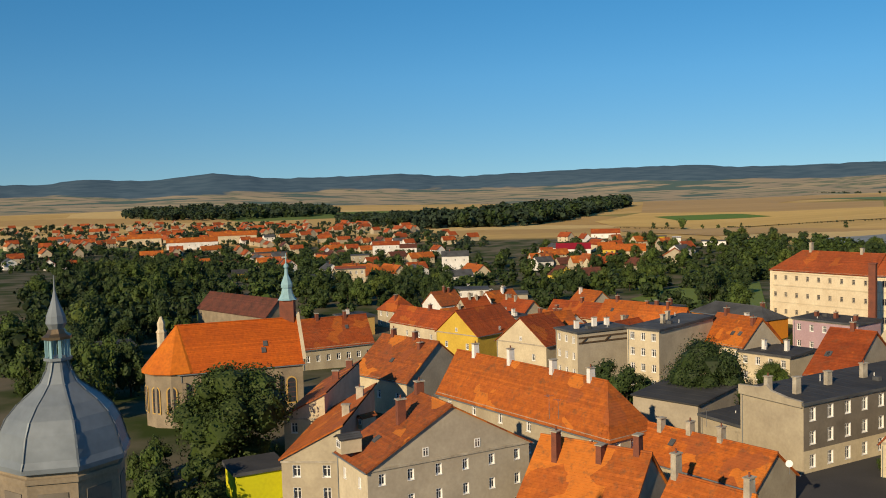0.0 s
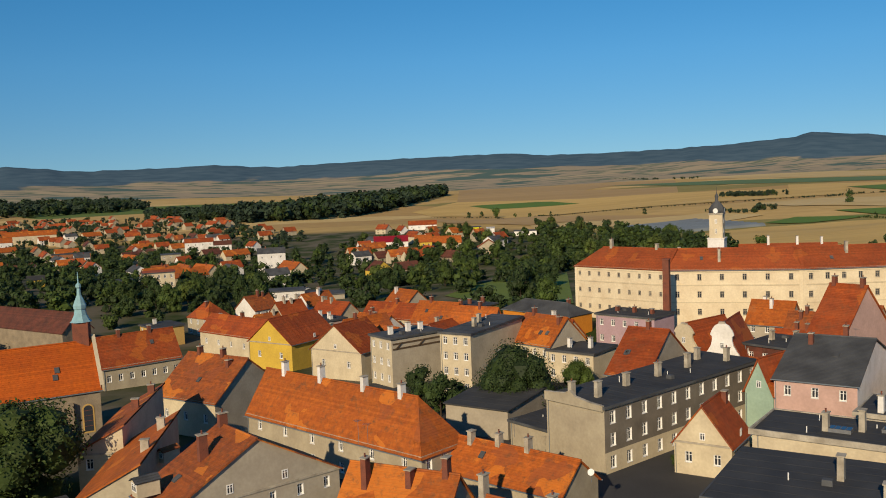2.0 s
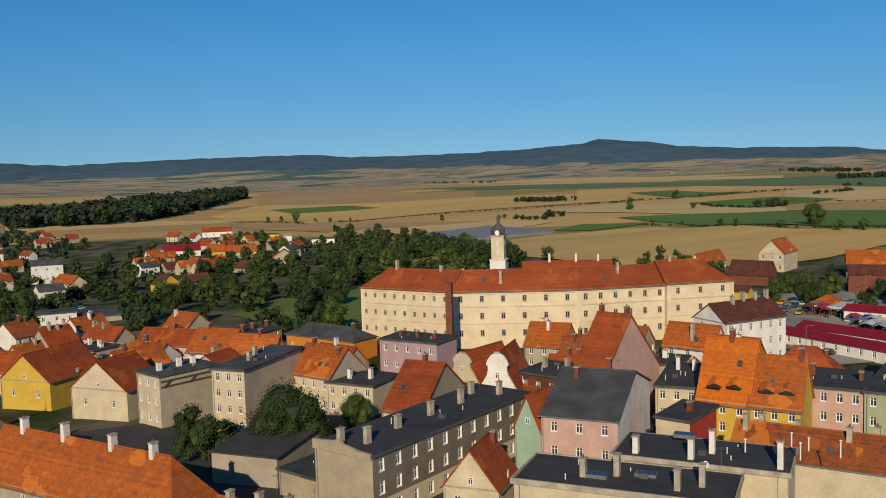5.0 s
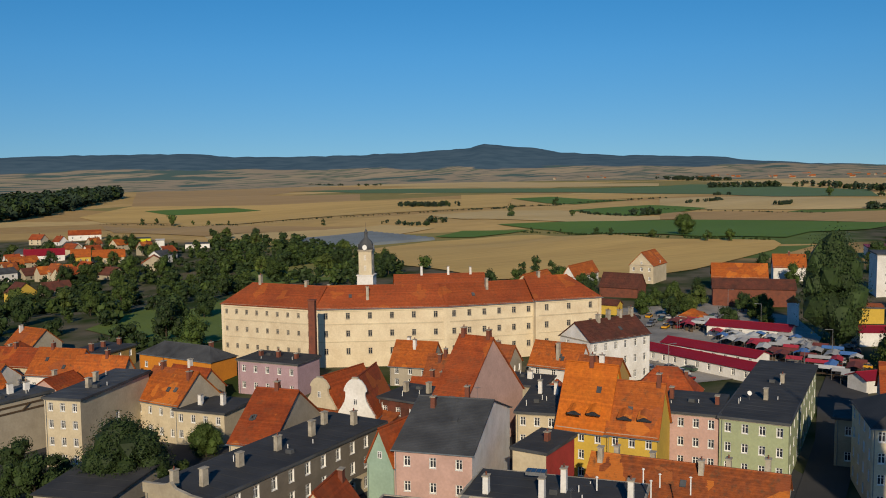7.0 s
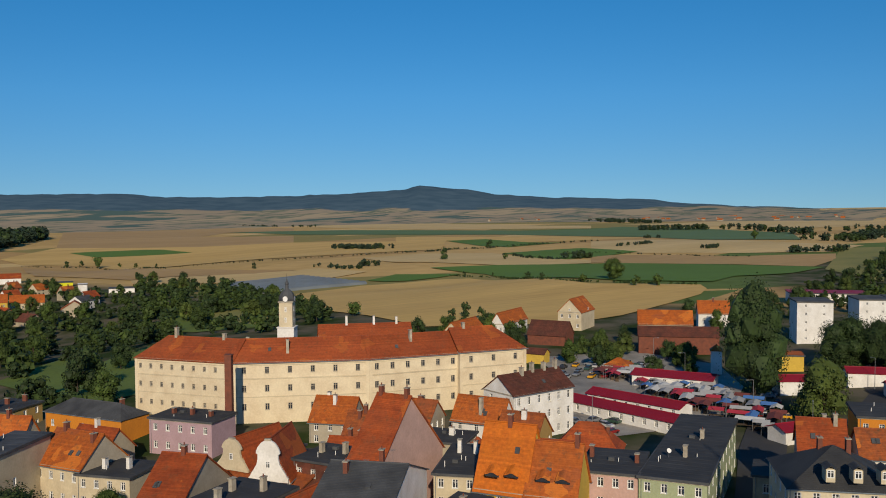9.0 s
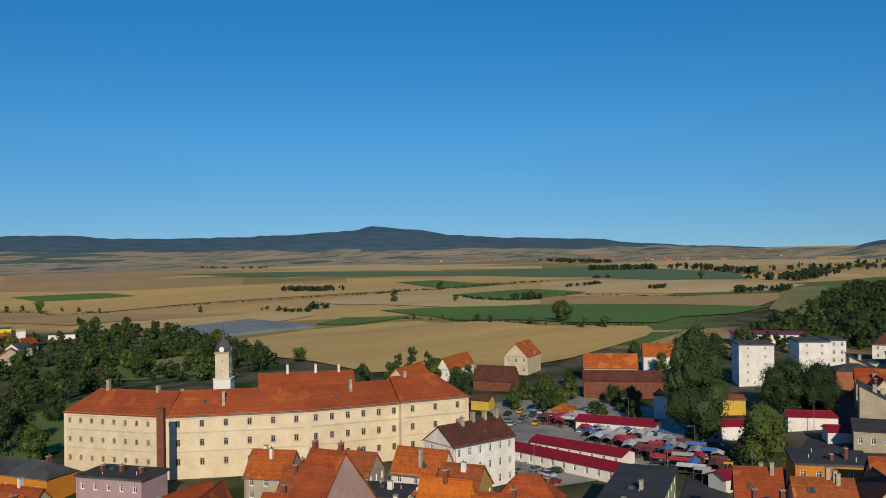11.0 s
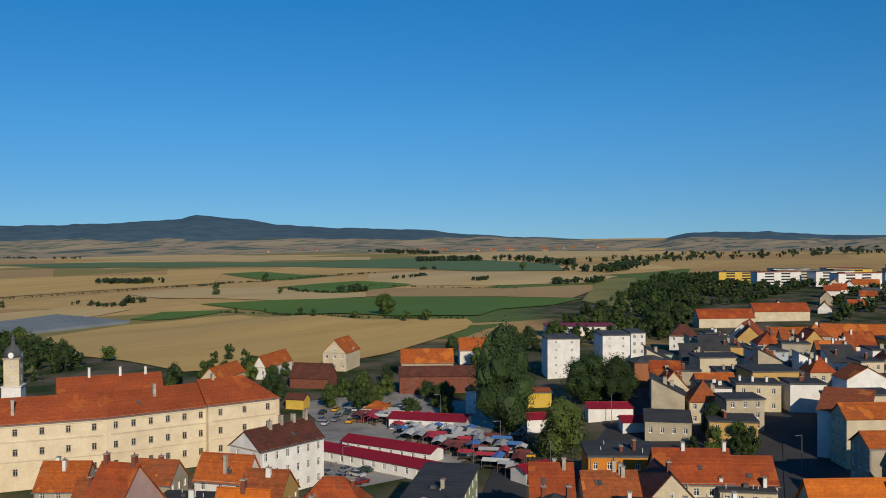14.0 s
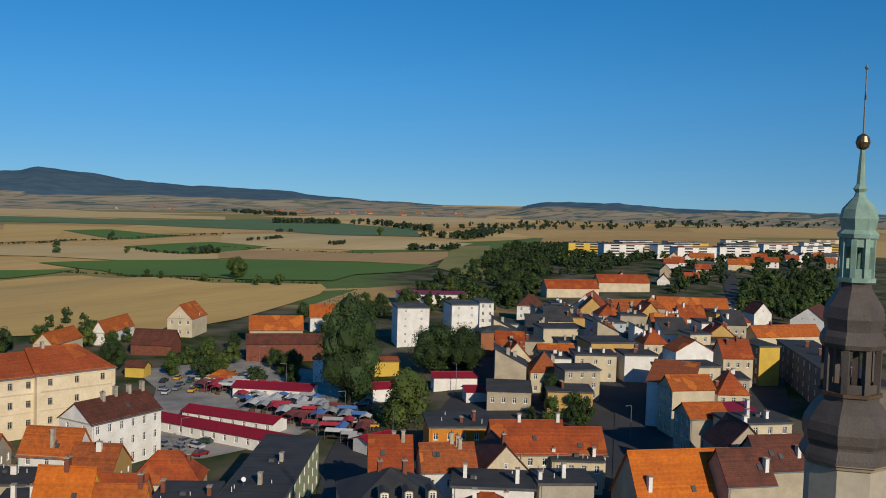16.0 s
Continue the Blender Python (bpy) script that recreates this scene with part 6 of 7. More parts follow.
# ---- the market: long stalls under red sheet roofs ----
house(186.6, 192.7, -84.7, 43.2, 6.5, -4.4, 3.2, label='long white market row under a crimson sheet roof', front=(12, 1), roof='gable', rise=1.1, wall='white', tiles='sheet_red', name='market_hall', category='market hall', over=0.5, trim=False)
house(197.7, 194.8, -80.2, 28.8, 6.5, -4.5, 3.2, label='white market row under crimson sheet metal', front=(8, 1), roof='gable', rise=1.1, wall='white', tiles='sheet_red', name='market_hall', category='market hall', over=0.5, trim=False)
house(224.7, 203.7, -63.0, 23.7, 9.0, -3.8, 3.4, label='market hall with broad crimson roof', front=(6, 1), roof='gable', rise=1.1, wall='white', tiles='sheet_red', name='market_hall', category='market hall', over=0.5, trim=False)
house(201.2, 134.5, -14.0, 8.8, 6.0, -3.6, 3.0, label='small white kiosk with dark red roof', roof='gable', rise=1.1, wall='white', tiles='sheet_red', name='market_hall', category='market hall', over=0.5, trim=False)
house(257.2, 141.8, -49.3, 7.6, 7.0, -1.4, 3.0, label='white kiosk with a crimson roof', roof='gable', rise=1.1, wall='white', tiles='sheet_red', name='market_hall', category='market hall', over=0.5, trim=False)
house(244.9, 166.5, -37.3, 7.8, 7.0, -3.0, 4.0, label='white kiosk with crimson roof beside the willow', roof='gable', rise=1.1, wall='white', tiles='sheet_red', name='market_hall', category='market hall', over=0.5, trim=False)
house(266.1, 159.0, -48.6, 13.7, 7.0, -1.3, 3.5, label='white shop with long crimson roof', roof='gable', rise=1.1, wall='white', tiles='sheet_red', name='market_hall', category='market hall', over=0.5, trim=False)
house(275.1, 192.4, -47.8, 11.2, 8.0, -3.2, 5.0, label='yellow shop with flat roof and orange edge', roof='flat', wall='yellow', tiles='tile_orange', name='shop', category='shop')
house(451.8, 305.3, -48.9, 39.5, 18.0, -1.8, 5.0, label='long white supermarket with red roof band', roof='flat', wall='white', tiles='sheet_red', name='shop', category='shop', front=(8, 1))

# ---- the eastern quarter ----
house(343.2, 201.5, -42.9, 11.2, 14.0, -0.2, 15.0, label='five-storey pale concrete apartment block', roof='flat', wall='white', tiles='bitumen_grey', front=(2, 5), win=(0.8, 1.0), name='apartment_block', category='apartment block')
house(320.9, 212.6, -45.0, 12.7, 14.0, -0.5, 15.0, label='pale five-storey apartment block', roof='flat', wall='white', tiles='bitumen_grey', front=(2, 5), right=(4, 5), win=(0.8, 1.0), name='apartment_block', category='apartment block')
house(375.3, 207.3, -45.0, 6.4, 14.0, -0.3, 13.0, label='white apartment block with red balcony bands', roof='flat', wall='white', tiles='bitumen_grey', front=(2, 4), name='apartment_block', category='apartment block')
house(322.8, 175.5, -45.7, 13.8, 10.0, -0.5, 9.0, label='orange brick house with dark curved roof', roof='hip', rise=1.8, wall='brick_orange', tiles='bitumen_grey')
house(351.7, 182.9, -45.0, 18.2, 8.0, -0.1, 8.0, label='pale green house with flat dark roof', roof='flat', wall='mint', tiles='bitumen', front=(4, 2))
house(305.7, 142.2, -45.0, 12.7, 8.0, 0.2, 6.0, label='cream house with orange roof strip', roof='gable', rise=3, wall='cream', tiles='tile_orange', front=(2, 1))
house(316.2, 128.5, -45.0, 15.4, 14.0, 0.3, 10.0, label='tenement with bare ochre end wall', roof='flat', wall='ochre', tiles='bitumen')
house(270.8, 116.9, -45.0, 10.8, 9.0, -0.1, 9.0, label='old brick and plaster house', roof='flat', wall='beige', tiles='bitumen', front=(3, 3))
house(338.8, 157.8, -45.0, 16.4, 12.0, -0.0, 10.0, label='tenement with bare cream end wall', roof='flat', wall='cream', tiles='bitumen')
house(369.8, 149.2, -45.0, 12.1, 14.0, 0.9, 9.0, label='pale blue tenement with grey roof', roof='flat', wall='blue', tiles='bitumen_grey', front=(3, 3))
house(429.4, 189.1, -75.8, 15.0, 22.0, 0.5, 7.0, label='white gabled house with red roof', roof='gable_y', rise=7, wall='white', tiles='tile_red')
house(423.2, 163.1, -45.0, 20.9, 12.0, 1.6, 8.0, label='white pedimented house with orange roof', roof='gable', rise=4, wall='white', tiles='tile_orange', front=(6, 2))
house(433.7, 146.8, -58.6, 32.1, 10.0, 1.6, 8.0, label='long house with orange roof and white walls', roof='gable', rise=6, wall='white', tiles='tile_orange', front=(8, 2))
house(543.6, 257.6, -45.0, 34.6, 12.0, -1.7, 6.0, label='long red-roofed factory hall building', roof='gable', rise=5, wall='cream', tiles='tile_red')
house(604.0, 248.5, -45.0, 37.0, 12.0, -1.1, 6.0, label='long hall with brick-red roof', roof='gable', rise=5, wall='cream', tiles='tile_red')
house(424.4, 214.9, -64.0, 12.9, 10.0, 0.0, 7.0, label='villa with brown mansard and white dormers', roof='hip', rise=5, wall='white', tiles='tile_brown', front=(3, 2))
# left wall darkened in colour to show its shaded side
house(333.7, 77.5, -45.0, 7.3, 14.0, -0.3, 13.0, label='tenement with sunlit yellow end wall', roof='flat', wall='yellow', tiles='bitumen', left=(4, 4), side_wall={'left': 'render_dark'})
# dark wall colour carries the shade on this street front
house(363.0, 78.7, -155.1, 82.2, 12.0, -1.5, 13.0, label='long tenement along the street with shade-dark walls', roof='flat', wall='render_dark', tiles='bitumen', front=(12, 4), chimneys=((0.2, 0.5, 2.0), (0.4, 0.5, 2.0), (0.6, 0.5, 2.0), (0.8, 0.5, 2.0)))
house(403.1, 95.1, -39.1, 31.6, 9.0, 1.4, 5.0, rise=4.0, label='orange-roofed house behind the tenements', wall='cream', tiles='tile_orange', chimneys=((0.3, 0.5, 1.3),))
house(482.2, 115.9, -43.9, 9.5, 10.0, 0.9, 6.0, label='white gabled house among trees', roof='gable_y', rise=5, wall='white', tiles='tile_brown', attic=1)
house(469.6, 96.7, -91.6, 16.0, 24.0, 1.1, 6.0, label='white gabled house with brown roof', roof='gable_y', rise=6, wall='white', tiles='tile_brown', attic=2)
house(349.3, 105.2, -45.0, 7.9, 9.0, 0.2, 12.0, label='cream tenement in the street row', roof='flat', wall='cream', tiles='bitumen', front=(2, 3), chimneys=((0.5, 0.5, 2.0),))
house(309.1, 97.0, -45.0, 12.8, 9.0, 0.1, 12.0, label='white tenement with stepped roof', roof='gable_y', rise=3.5, wall='white', tiles='tile_old')
house(263.5, 89.6, -77.2, 12.0, 18.3, -1.4, 12.0, label='white tenement wall with dark street front', roof='mono', rise=3, wall='white', tiles='tile_old', left=(3, 4))
house(285.5, 86.8, -45.0, 11.5, 9.0, -0.4, 12.0, label='cream tenement with terraces', roof='flat', wall='cream', tiles='bitumen', front=(2, 2))
house(257.0, 80.4, -45.0, 11.8, 8.0, -1.4, 12.0, label='house with patchy orange roof in the street row', roof='gable', rise=3, wall='cream', tiles='tile_orange', left=(3, 4))
# grey plaster stands in for the shade on this wall
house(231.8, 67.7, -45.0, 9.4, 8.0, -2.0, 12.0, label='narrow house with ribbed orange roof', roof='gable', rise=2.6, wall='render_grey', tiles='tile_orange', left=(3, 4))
house(235.7, 64.4, -45.0, 12.3, 7.0, -2.1, 12.5, label='cream house with crimson sheet roof', roof='mono', rise=1.2, wall='cream', tiles='sheet_red', chimneys=((0.9, 0.5, 1.8),), cmat='white')
house(228.2, 57.1, -45.0, 13.8, 9.0, -2.1, 13.0, label='cream tenement end wall with white chimneys', roof='flat', wall='cream', tiles='bitumen', front=(4, 4), chimneys=((0.4, 0.5, 1.8), (0.7, 0.4, 1.6)), cmat='white')
# the gable's shade is put into the grey wall colour
house(210.8, 54.5, -51.1, 9.9, 10.0, -2.4, 12.0, label='gabled house with dark brown roof', roof='gable_y', rise=5, wall='render_grey', tiles='tile_brown', chimneys=((0.55, 0.3, 1.6),), cmat='white')
house(199.1, 44.2, -45.0, 10.3, 10.0, -2.7, 13.0, label='gabled house with maroon tiled roof', roof='gable', rise=5, wall='beige', tiles='tile_brown', chimneys=((0.8, 0.2, 1.6),), cmat='white')
house(187.5, 47.0, -45.0, 8.8, 9.0, -3.0, 13.0, label='house with dark maroon tiled roof', roof='gable', rise=5, wall='beige', tiles='tile_brown', chimneys=((0.9, 0.2, 1.8),), cmat='white')
house(178.6, 58.8, -45.5, 19.0, 14.0, -3.2, 8.0, rise=9.0, label='big house with smooth bright orange roof', wall='beige', tiles='tile_bright', chimneys=((0.12, 0.2, 2.0), (0.95, 0.3, 2.2)), cmat='white')
house(179.6, 91.1, -45.0, 9.4, 11.0, -3.2, 9.0, label='cream gabled house with brown roof', roof='gable_y', rise=5, wall='cream', tiles='tile_brown', chimneys=((0.5, 0.2, 1.6),), attic=1)
house(193.5, 96.3, -51.2, 15.2, 12.0, -2.6, 8.0, label='cream house with broad orange roof', roof='gable', rise=5.5, wall='cream', tiles='tile_red', front=(5, 2), chimneys=((0.4, 0.5, 1.2), (0.95, 0.5, 1.4)), cmat='white')
house(203.4, 84.4, -51.2, 8.2, 10.0, -2.4, 7.5, label='orange-roofed side house by the street', roof='gable', rise=4.5, wall='cream', tiles='tile_red', front=(3, 2))
house(199.1, 85.8, -58.0, 10.5, 6.0, -2.5, 7.0, label='cream annexe with flat felt roof', roof='flat', wall='cream', tiles='bitumen', front=(4, 2), chimneys=((0.05, 0.5, 1.4), (0.85, 0.5, 1.8)), cmat='white')
house(199.6, 116.5, -50.5, 15.4, 13.0, -2.7, 9.0, label='orange-walled house with dark felt roof', roof='flat', wall='orange', tiles='bitumen', front=(5, 2), chimneys=((0.7, 0.4, 2.2), (0.5, 0.3, 1.2)), cmat='brick')
house(166.8, 89.7, -59.4, 14.5, 10.0, -3.6, 10.0, label='flat dark-roofed tenement with white chimneys', roof='flat', wall='white', tiles='bitumen', chimneys=((0.15, 0.5, 2.4), (0.8, 0.3, 2.6)), cmat='white')
house(176.6, 77.4, -51.9, 10.0, 8.0, -3.2, 10.0, label='flat-roofed house by the side street', roof='flat', wall='render_grey', tiles='bitumen', chimneys=((0.5, 0.4, 2.6), (0.05, 0.3, 1.4)), cmat='white')
house(252.5, 132.1, -59.7, 12.4, 10.0, -1.3, 5.0, label='old house with low dark roof', roof='mono', rise=1.5, wall='beige', tiles='bitumen', front=(4, 1))

# ---- packed houses between ----
infill([(313, 128), (398, 161), (427, 154), (436, 116), (316, 83), (310, 100), (322, 118)], 30, 71, 8.0, 11.0, dark=True)
infill([(267, 141), (390, 190), (450, 183), (353, 134), (299, 120), (254, 110)], 26, 73, dark=True)
infill([(152, 108), (170, 112), (179, 97), (168, 84), (152, 80), (142, 95)], 12, 74)
infill([(-43, 312), (8, 334), (56, 314), (75, 240), (77, 217), (39, 215), (-8, 249), (-35, 255)], 18, 75, 5.0, 7.0)
infill([(99, 206), (131, 202), (140, 174), (154, 152), (136, 133), (113, 148), (94, 171)], 10, 76, 5.0, 6.5)
infill([(403, 127), (401, 107), (257, 68), (253, 73), (285, 90)], 14, 72, 8.0, 10.0, dark=True)

# ---- single houses of the suburb ----
house(-2, 669, 0, 19.9, 10.0, -25.5, 12.5, roof='gable', rise=3.5, wall='white', tiles='bitumen_grey', front=(3, 2), label='white two-storey house with grey roof', trim=False, group='suburb houses', chimneys=((0.3, 0.5, 1.2),))
house(-379, 1085, 19, 39.3, 10.0, -21.3, 8.6, roof='gable', rise=5, wall='cream', tiles='tile_orange', front=(6, 1), label='long house with bright orange roof', trim=False, group='suburb houses')
house(-315, 1029, 17, 56.9, 10.0, -23.8, 8.0, roof='gable', rise=5, wall='white', tiles='tile_orange', front=(8, 1), label='long house with bright orange roof and white walls', trim=False, group='suburb houses')
house(-287, 1109, 15, 57.0, 10.0, -22.3, 9.3, roof='gable', rise=5, wall='cream', tiles='tile_orange', front=(8, 1), label='long cream house with bright orange roof', trim=False, group='suburb houses')
house(-72, 913, 5, 27.3, 10.0, -28.1, 10.2, roof='gable', rise=3.5, wall='white', tiles='tile_red', front=(4, 2), label='white house with red roof', trim=False, group='suburb houses')
house(-43, 878, 3, 16.4, 10.0, -26.7, 7.6, roof='gable', rise=3.5, wall='white', tiles='tile_brown', front=(3, 2), label='white house with brown roof', trim=False, group='suburb houses')
house(-78, 754, 6, 15.5, 10.0, -25.1, 8.5, roof='flat', rise=3, wall='beige', tiles='bitumen_grey', front=(3, 2), label='plain ochre flat-roofed suburban block', trim=False, group='suburb houses')
house(-190, 895, 12, 34.1, 10.0, -29.8, 8.0, roof='flat', rise=3, wall='brick_orange', tiles='bitumen', front=(6, 1), label='long brick works with flat roof', trim=False, group='suburb houses')
house(-52, 432, 7, 14.0, 10.0, -11.3, 10.8, roof='flat', rise=3, wall='cream', tiles='tile_red', front=(5, 3), label='flat-roofed cream block with red band', trim=False, group='suburb houses')
house(-70, 475, 9, 7.7, 10.0, -13.2, 5.4, roof='flat', rise=3, wall='red_paint', tiles='bitumen', front=(3, 2), label='red rendered block with flat roof', trim=False, group='suburb houses')
house(-129, 548, 13, 9.1, 10.0, -15.5, 4.2, roof='gable', rise=2, wall='yellow', tiles='bitumen', front=(2, 1), label='yellow house with low dark roof', trim=False, group='suburb houses')
house(64, 520, 23, 13.0, 10.0, -22.6, 7.8, roof='gable_y', rise=5, wall='yellow', tiles='tile_brown', front=(2, 1), label='yellow gabled house with dark roof', trim=False, group='suburb houses')
house(94, 761, -7, 28.6, 10.0, -22.9, 6.7, roof='gable', rise=4.5, wall='white', tiles='sheet_red', front=(4, 1), label='white house with crimson roof', trim=False, group='suburb houses')
house(115, 678, -10, 12.8, 10.0, -21.8, 10.2, roof='gable', rise=5, wall='yellow', tiles='tile_orange', front=(3, 2), label='yellow house with orange roof', trim=False, group='suburb houses')
house(132, 695, -11, 22.0, 10.0, -20.6, 6.2, roof='gable', rise=5, wall='cream', tiles='tile_orange', front=(4, 1), label='cream house with broad orange roof', trim=False, group='suburb houses')
house(150, 622, -14, 15.9, 10.0, -18.9, 5.6, roof='gable_y', rise=5, wall='beige', tiles='tile_orange', front=(2, 1), label='beige gabled house with orange roof', trim=False, group='suburb houses')
house(182, 830, -12, 21.1, 10.0, -16.1, 4.2, roof='flat', rise=3, wall='lemon', tiles='bitumen_grey', front=(0, 0), label='low pale yellow shed among gardens', trim=False, group='suburb houses')
house(209, 736, -16, 19.0, 10.0, -15.2, 3.8, roof='flat', rise=3, wall='white', tiles='bitumen_grey', front=(0, 0), label='low white shed among trees', trim=False, group='suburb houses')
house(147, 906, -9, 28.5, 10.0, -17.2, 5.7, roof='gable', rise=4, wall='white', tiles='tile_red', front=(4, 1), label='white house with dark red roof', trim=False, group='suburb houses')
house(194, 770, -14, 6.9, 10.0, -15.7, 5.9, roof='flat', rise=3, wall='white', tiles='white', front=(0, 0), label='small white silo-like farm shed', trim=False, group='suburb houses')
house(4, 376, -0, 14.0, 10.0, -10.0, 4.2, roof='flat', rise=3, wall='white', tiles='bitumen_grey', front=(3, 1), label='low white workshop with a flat roof', trim=False, group='suburb houses')
house(20, 371, -3, 13.8, 10.0, -9.8, 2.3, roof='flat', rise=3, wall='render_grey', tiles='bitumen_grey', front=(0, 0), label='low grey garage row', trim=False, group='suburb houses')

# ---- fields ----
patch('field', [(366, 1679), (543, 2468), (675, 3075), (918, 3067), (1179, 2449), (1000, 2073), (880, 2213), (697, 1905), (872, 1803), (737, 1519), (567, 1543)], 'straw_brown', 0.5, 'broad harvested brown field beyond the town')
patch('field', [(244, 1467), (366, 1679), (567, 1543), (737, 1519), (861, 1369), (659, 1042), (505, 1029), (426, 1049), (335, 997), (333, 1281), (255, 1352)], 'straw', 0.5, 'golden stubble field crossed by tracks')
patch('field', [(357, 1545), (391, 1550), (479, 1541), (501, 1521), (516, 1425), (479, 1423), (372, 1438)], 'crop', 0.75, 'narrow sliver of green crop in stubble')
patch('field', [(245, 1297), (322, 957), (372, 867), (410, 823), (382, 820), (295, 855), (256, 845), (200, 978)], 'straw_brown', 0.55, 'brown ploughed strip beside the houses')
patch('field', [(254, 839), (293, 849), (368, 829), (408, 818), (431, 821), (451, 756), (382, 726), (335, 762), (270, 779), (239, 770)], 'straw_pale', 0.6, 'pale stubble strip by the greenhouses')
patch('field', [(906, 2280), (1124, 2068), (1225, 1804), (1313, 1535), (1441, 1482), (1582, 1527), (1605, 1314), (1479, 1006), (1140, 757), (1065, 859), (1184, 1087), (1171, 1202), (1156, 1419), (903, 1867)], 'crop_hazed', 0.6, 'long green crop strip across the plain')
patch('field', [(1437, 2993), (1639, 2421), (1560, 1782), (1615, 1662), (1464, 1506), (1248, 1838), (1227, 2549)], 'straw_pale', 0.5, 'far pale field under the hills')
patch('field', [(659, 1042), (970, 1544), (1150, 1180), (1025, 1051), (925, 1104), (996, 1284), (918, 1295), (731, 1040)], 'straw', 0.55, 'golden harvested field on the plain')
patch('field', [(918, 1295), (996, 1284), (930, 1084), (943, 1021), (816, 998), (823, 1071)], 'crop', 0.6, 'small green field among stubble')
patch('field', [(543, 929), (645, 953), (705, 893), (669, 756), (688, 702), (654, 666), (579, 703), (524, 824)], 'straw_pale', 0.6, 'pale bare strip of ground')
patch('field', [(714, 881), (778, 882), (822, 856), (791, 732), (728, 731), (678, 731), (671, 768)], 'crop', 0.65, 'green meadow with bushes')
patch('field', [(510, 738), (583, 708), (648, 660), (670, 641), (706, 536), (721, 456), (647, 437), (588, 445), (524, 414), (477, 453), (471, 529), (510, 649)], 'crop', 0.7, 'broad bright green crop strip')
patch('field', [(411, 688), (458, 717), (501, 671), (472, 665), (434, 660), (417, 669)], 'crop', 0.7, 'grass verge by the greenhouses')
patch('field', [(308, 612), (383, 648), (461, 649), (480, 633), (444, 449), (498, 403), (480, 383), (451, 364), (343, 323), (300, 316), (248, 353), (255, 416), (257, 491)], 'straw', 0.5, 'mown straw-coloured stubble field with tractor lines')
patch('field', [(737, 752), (784, 639), (786, 597), (869, 538), (806, 499), (722, 467), (711, 540), (659, 672)], 'straw_brown', 0.6, 'brown harvested strip')
patch('field', [(985, 1009), (1060, 972), (1046, 796), (1015, 689), (1019, 596), (888, 550), (815, 619), (779, 704), (780, 797)], 'straw_pale', 0.55, 'pale harvested field')
patch('field', [(944, 578), (1004, 563), (619, 347), (699, 442)], 'meadow', 0.6, 'rough dry meadow with paths')
patch('field', [(208, 546), (218, 563), (239, 541), (244, 496), (215, 419), (203, 460)], 'meadow', 0.4, 'rough grassy slope behind the castle')
patch('field', [(1752, 1692), (2746, 1871), (2761, 1552), (2078, 1167), (1777, 1182)], 'straw_pale', 0.5, 'far pale field at the plain edge')
patch('lawn', [(190, 539), (259, 581), (261, 516), (227, 446), (203, 478)], 'grass', 0.3, 'grassy slope behind the castle')
patch('lawn', [(70, 344), (100, 385), (112, 328), (98, 279), (79, 299)], 'grass', 0.35, 'sunny lawn among trees below the castle')
patch('lawn', [(175, 520), (216, 570), (247, 491), (207, 420), (177, 451)], 'grass', 0.35, 'grassy bank behind the castle roofs')
patch('lawn', [(86, 328), (140, 403), (98, 275), (80, 271)], 'grass', 0.3, 'grass and gardens below the castle')

# ---- streets and yards ----
patch('pavement', [(-20, 88), (60, 68), (112, 80), (140, 92), (150, 120), (150, 165), (112, 200), (60, 208), (0, 205), (-18, 150)], 'asphalt', 0.12, 'worn asphalt yards and lanes of the old town')
patch('pavement', [(165, 58), (300, 60), (440, 96), (452, 185), (335, 212), (262, 150), (205, 128), (160, 100)], 'asphalt', 0.12, 'worn asphalt yards and lanes of the eastern quarter')
patch('road', [(6, 629), (18, 634), (29, 362), (28, 326), (17, 344)], 'asphalt', 0.25, 'asphalt road leading out of town')
patch('pavement', [(198, 208), (219, 231), (233, 259), (270, 246), (273, 210), (248, 181), (219, 163), (200, 160), (177, 164), (169, 172)], 'paving', 0.2, 'concrete market square and car park')
patch('road', [(205, 75), (288, 108), (347, 127), (329, 113), (260, 89), (206, 72)], 'asphalt', 0.25, 'narrow asphalt street')
patch('road', [(371, 97), (520, 135), (800, 223), (865, 233), (529, 129), (377, 90)], 'asphalt', 0.25, 'long asphalt street out of town')
patch('road', [(131, 99), (163, 119), (192, 140), (216, 155), (226, 150), (184, 123), (138, 95)], 'asphalt', 0.22, 'asphalt street beside the market')

# ---- trees ----
grove([(-87, 175), (-129, 261), (-104, 258), (-71, 204), (-56, 161), (-62, 146)], 22, 9.0, 14.0, 81, gap=4)
grove([(-51, 138), (-38, 131), (-27, 113), (-25, 97), (-34, 98)], 8, 5.0, 8.0, 82, gap=4)
grove([(31, 192), (43, 197), (58, 170), (55, 156), (35, 157), (28, 162)], 12, 5.0, 9.0, 83, gap=3)
tree(-32.3, 133.5, 17.0, width=19, kind='near', variant=0, label='large round leafy tree beside the church')
tree(46.3, 160.5, 14.0, width=15, kind='near', variant=1, label='dark leafy tree in a yard between tenements')
tree(64.2, 177.0, 7.0, width=7, kind='near', variant=0, label='small yard tree beside a tenement')
tree(61.2, 123.6, 3.0, width=4, kind='near', variant=0, label='low bush in front of a house')
tree(484, 467, 16.0, width=16, kind='near', variant=0, label='solitary broad tree at the field edge')
tree(240.5, 172.0, 33.0, width=24, kind='tall', label='very tall slender tree beside the market')
tree(293.0, 175.1, 17.0, width=21, kind='near', variant=1, label='broad tree in front of the apartment blocks')
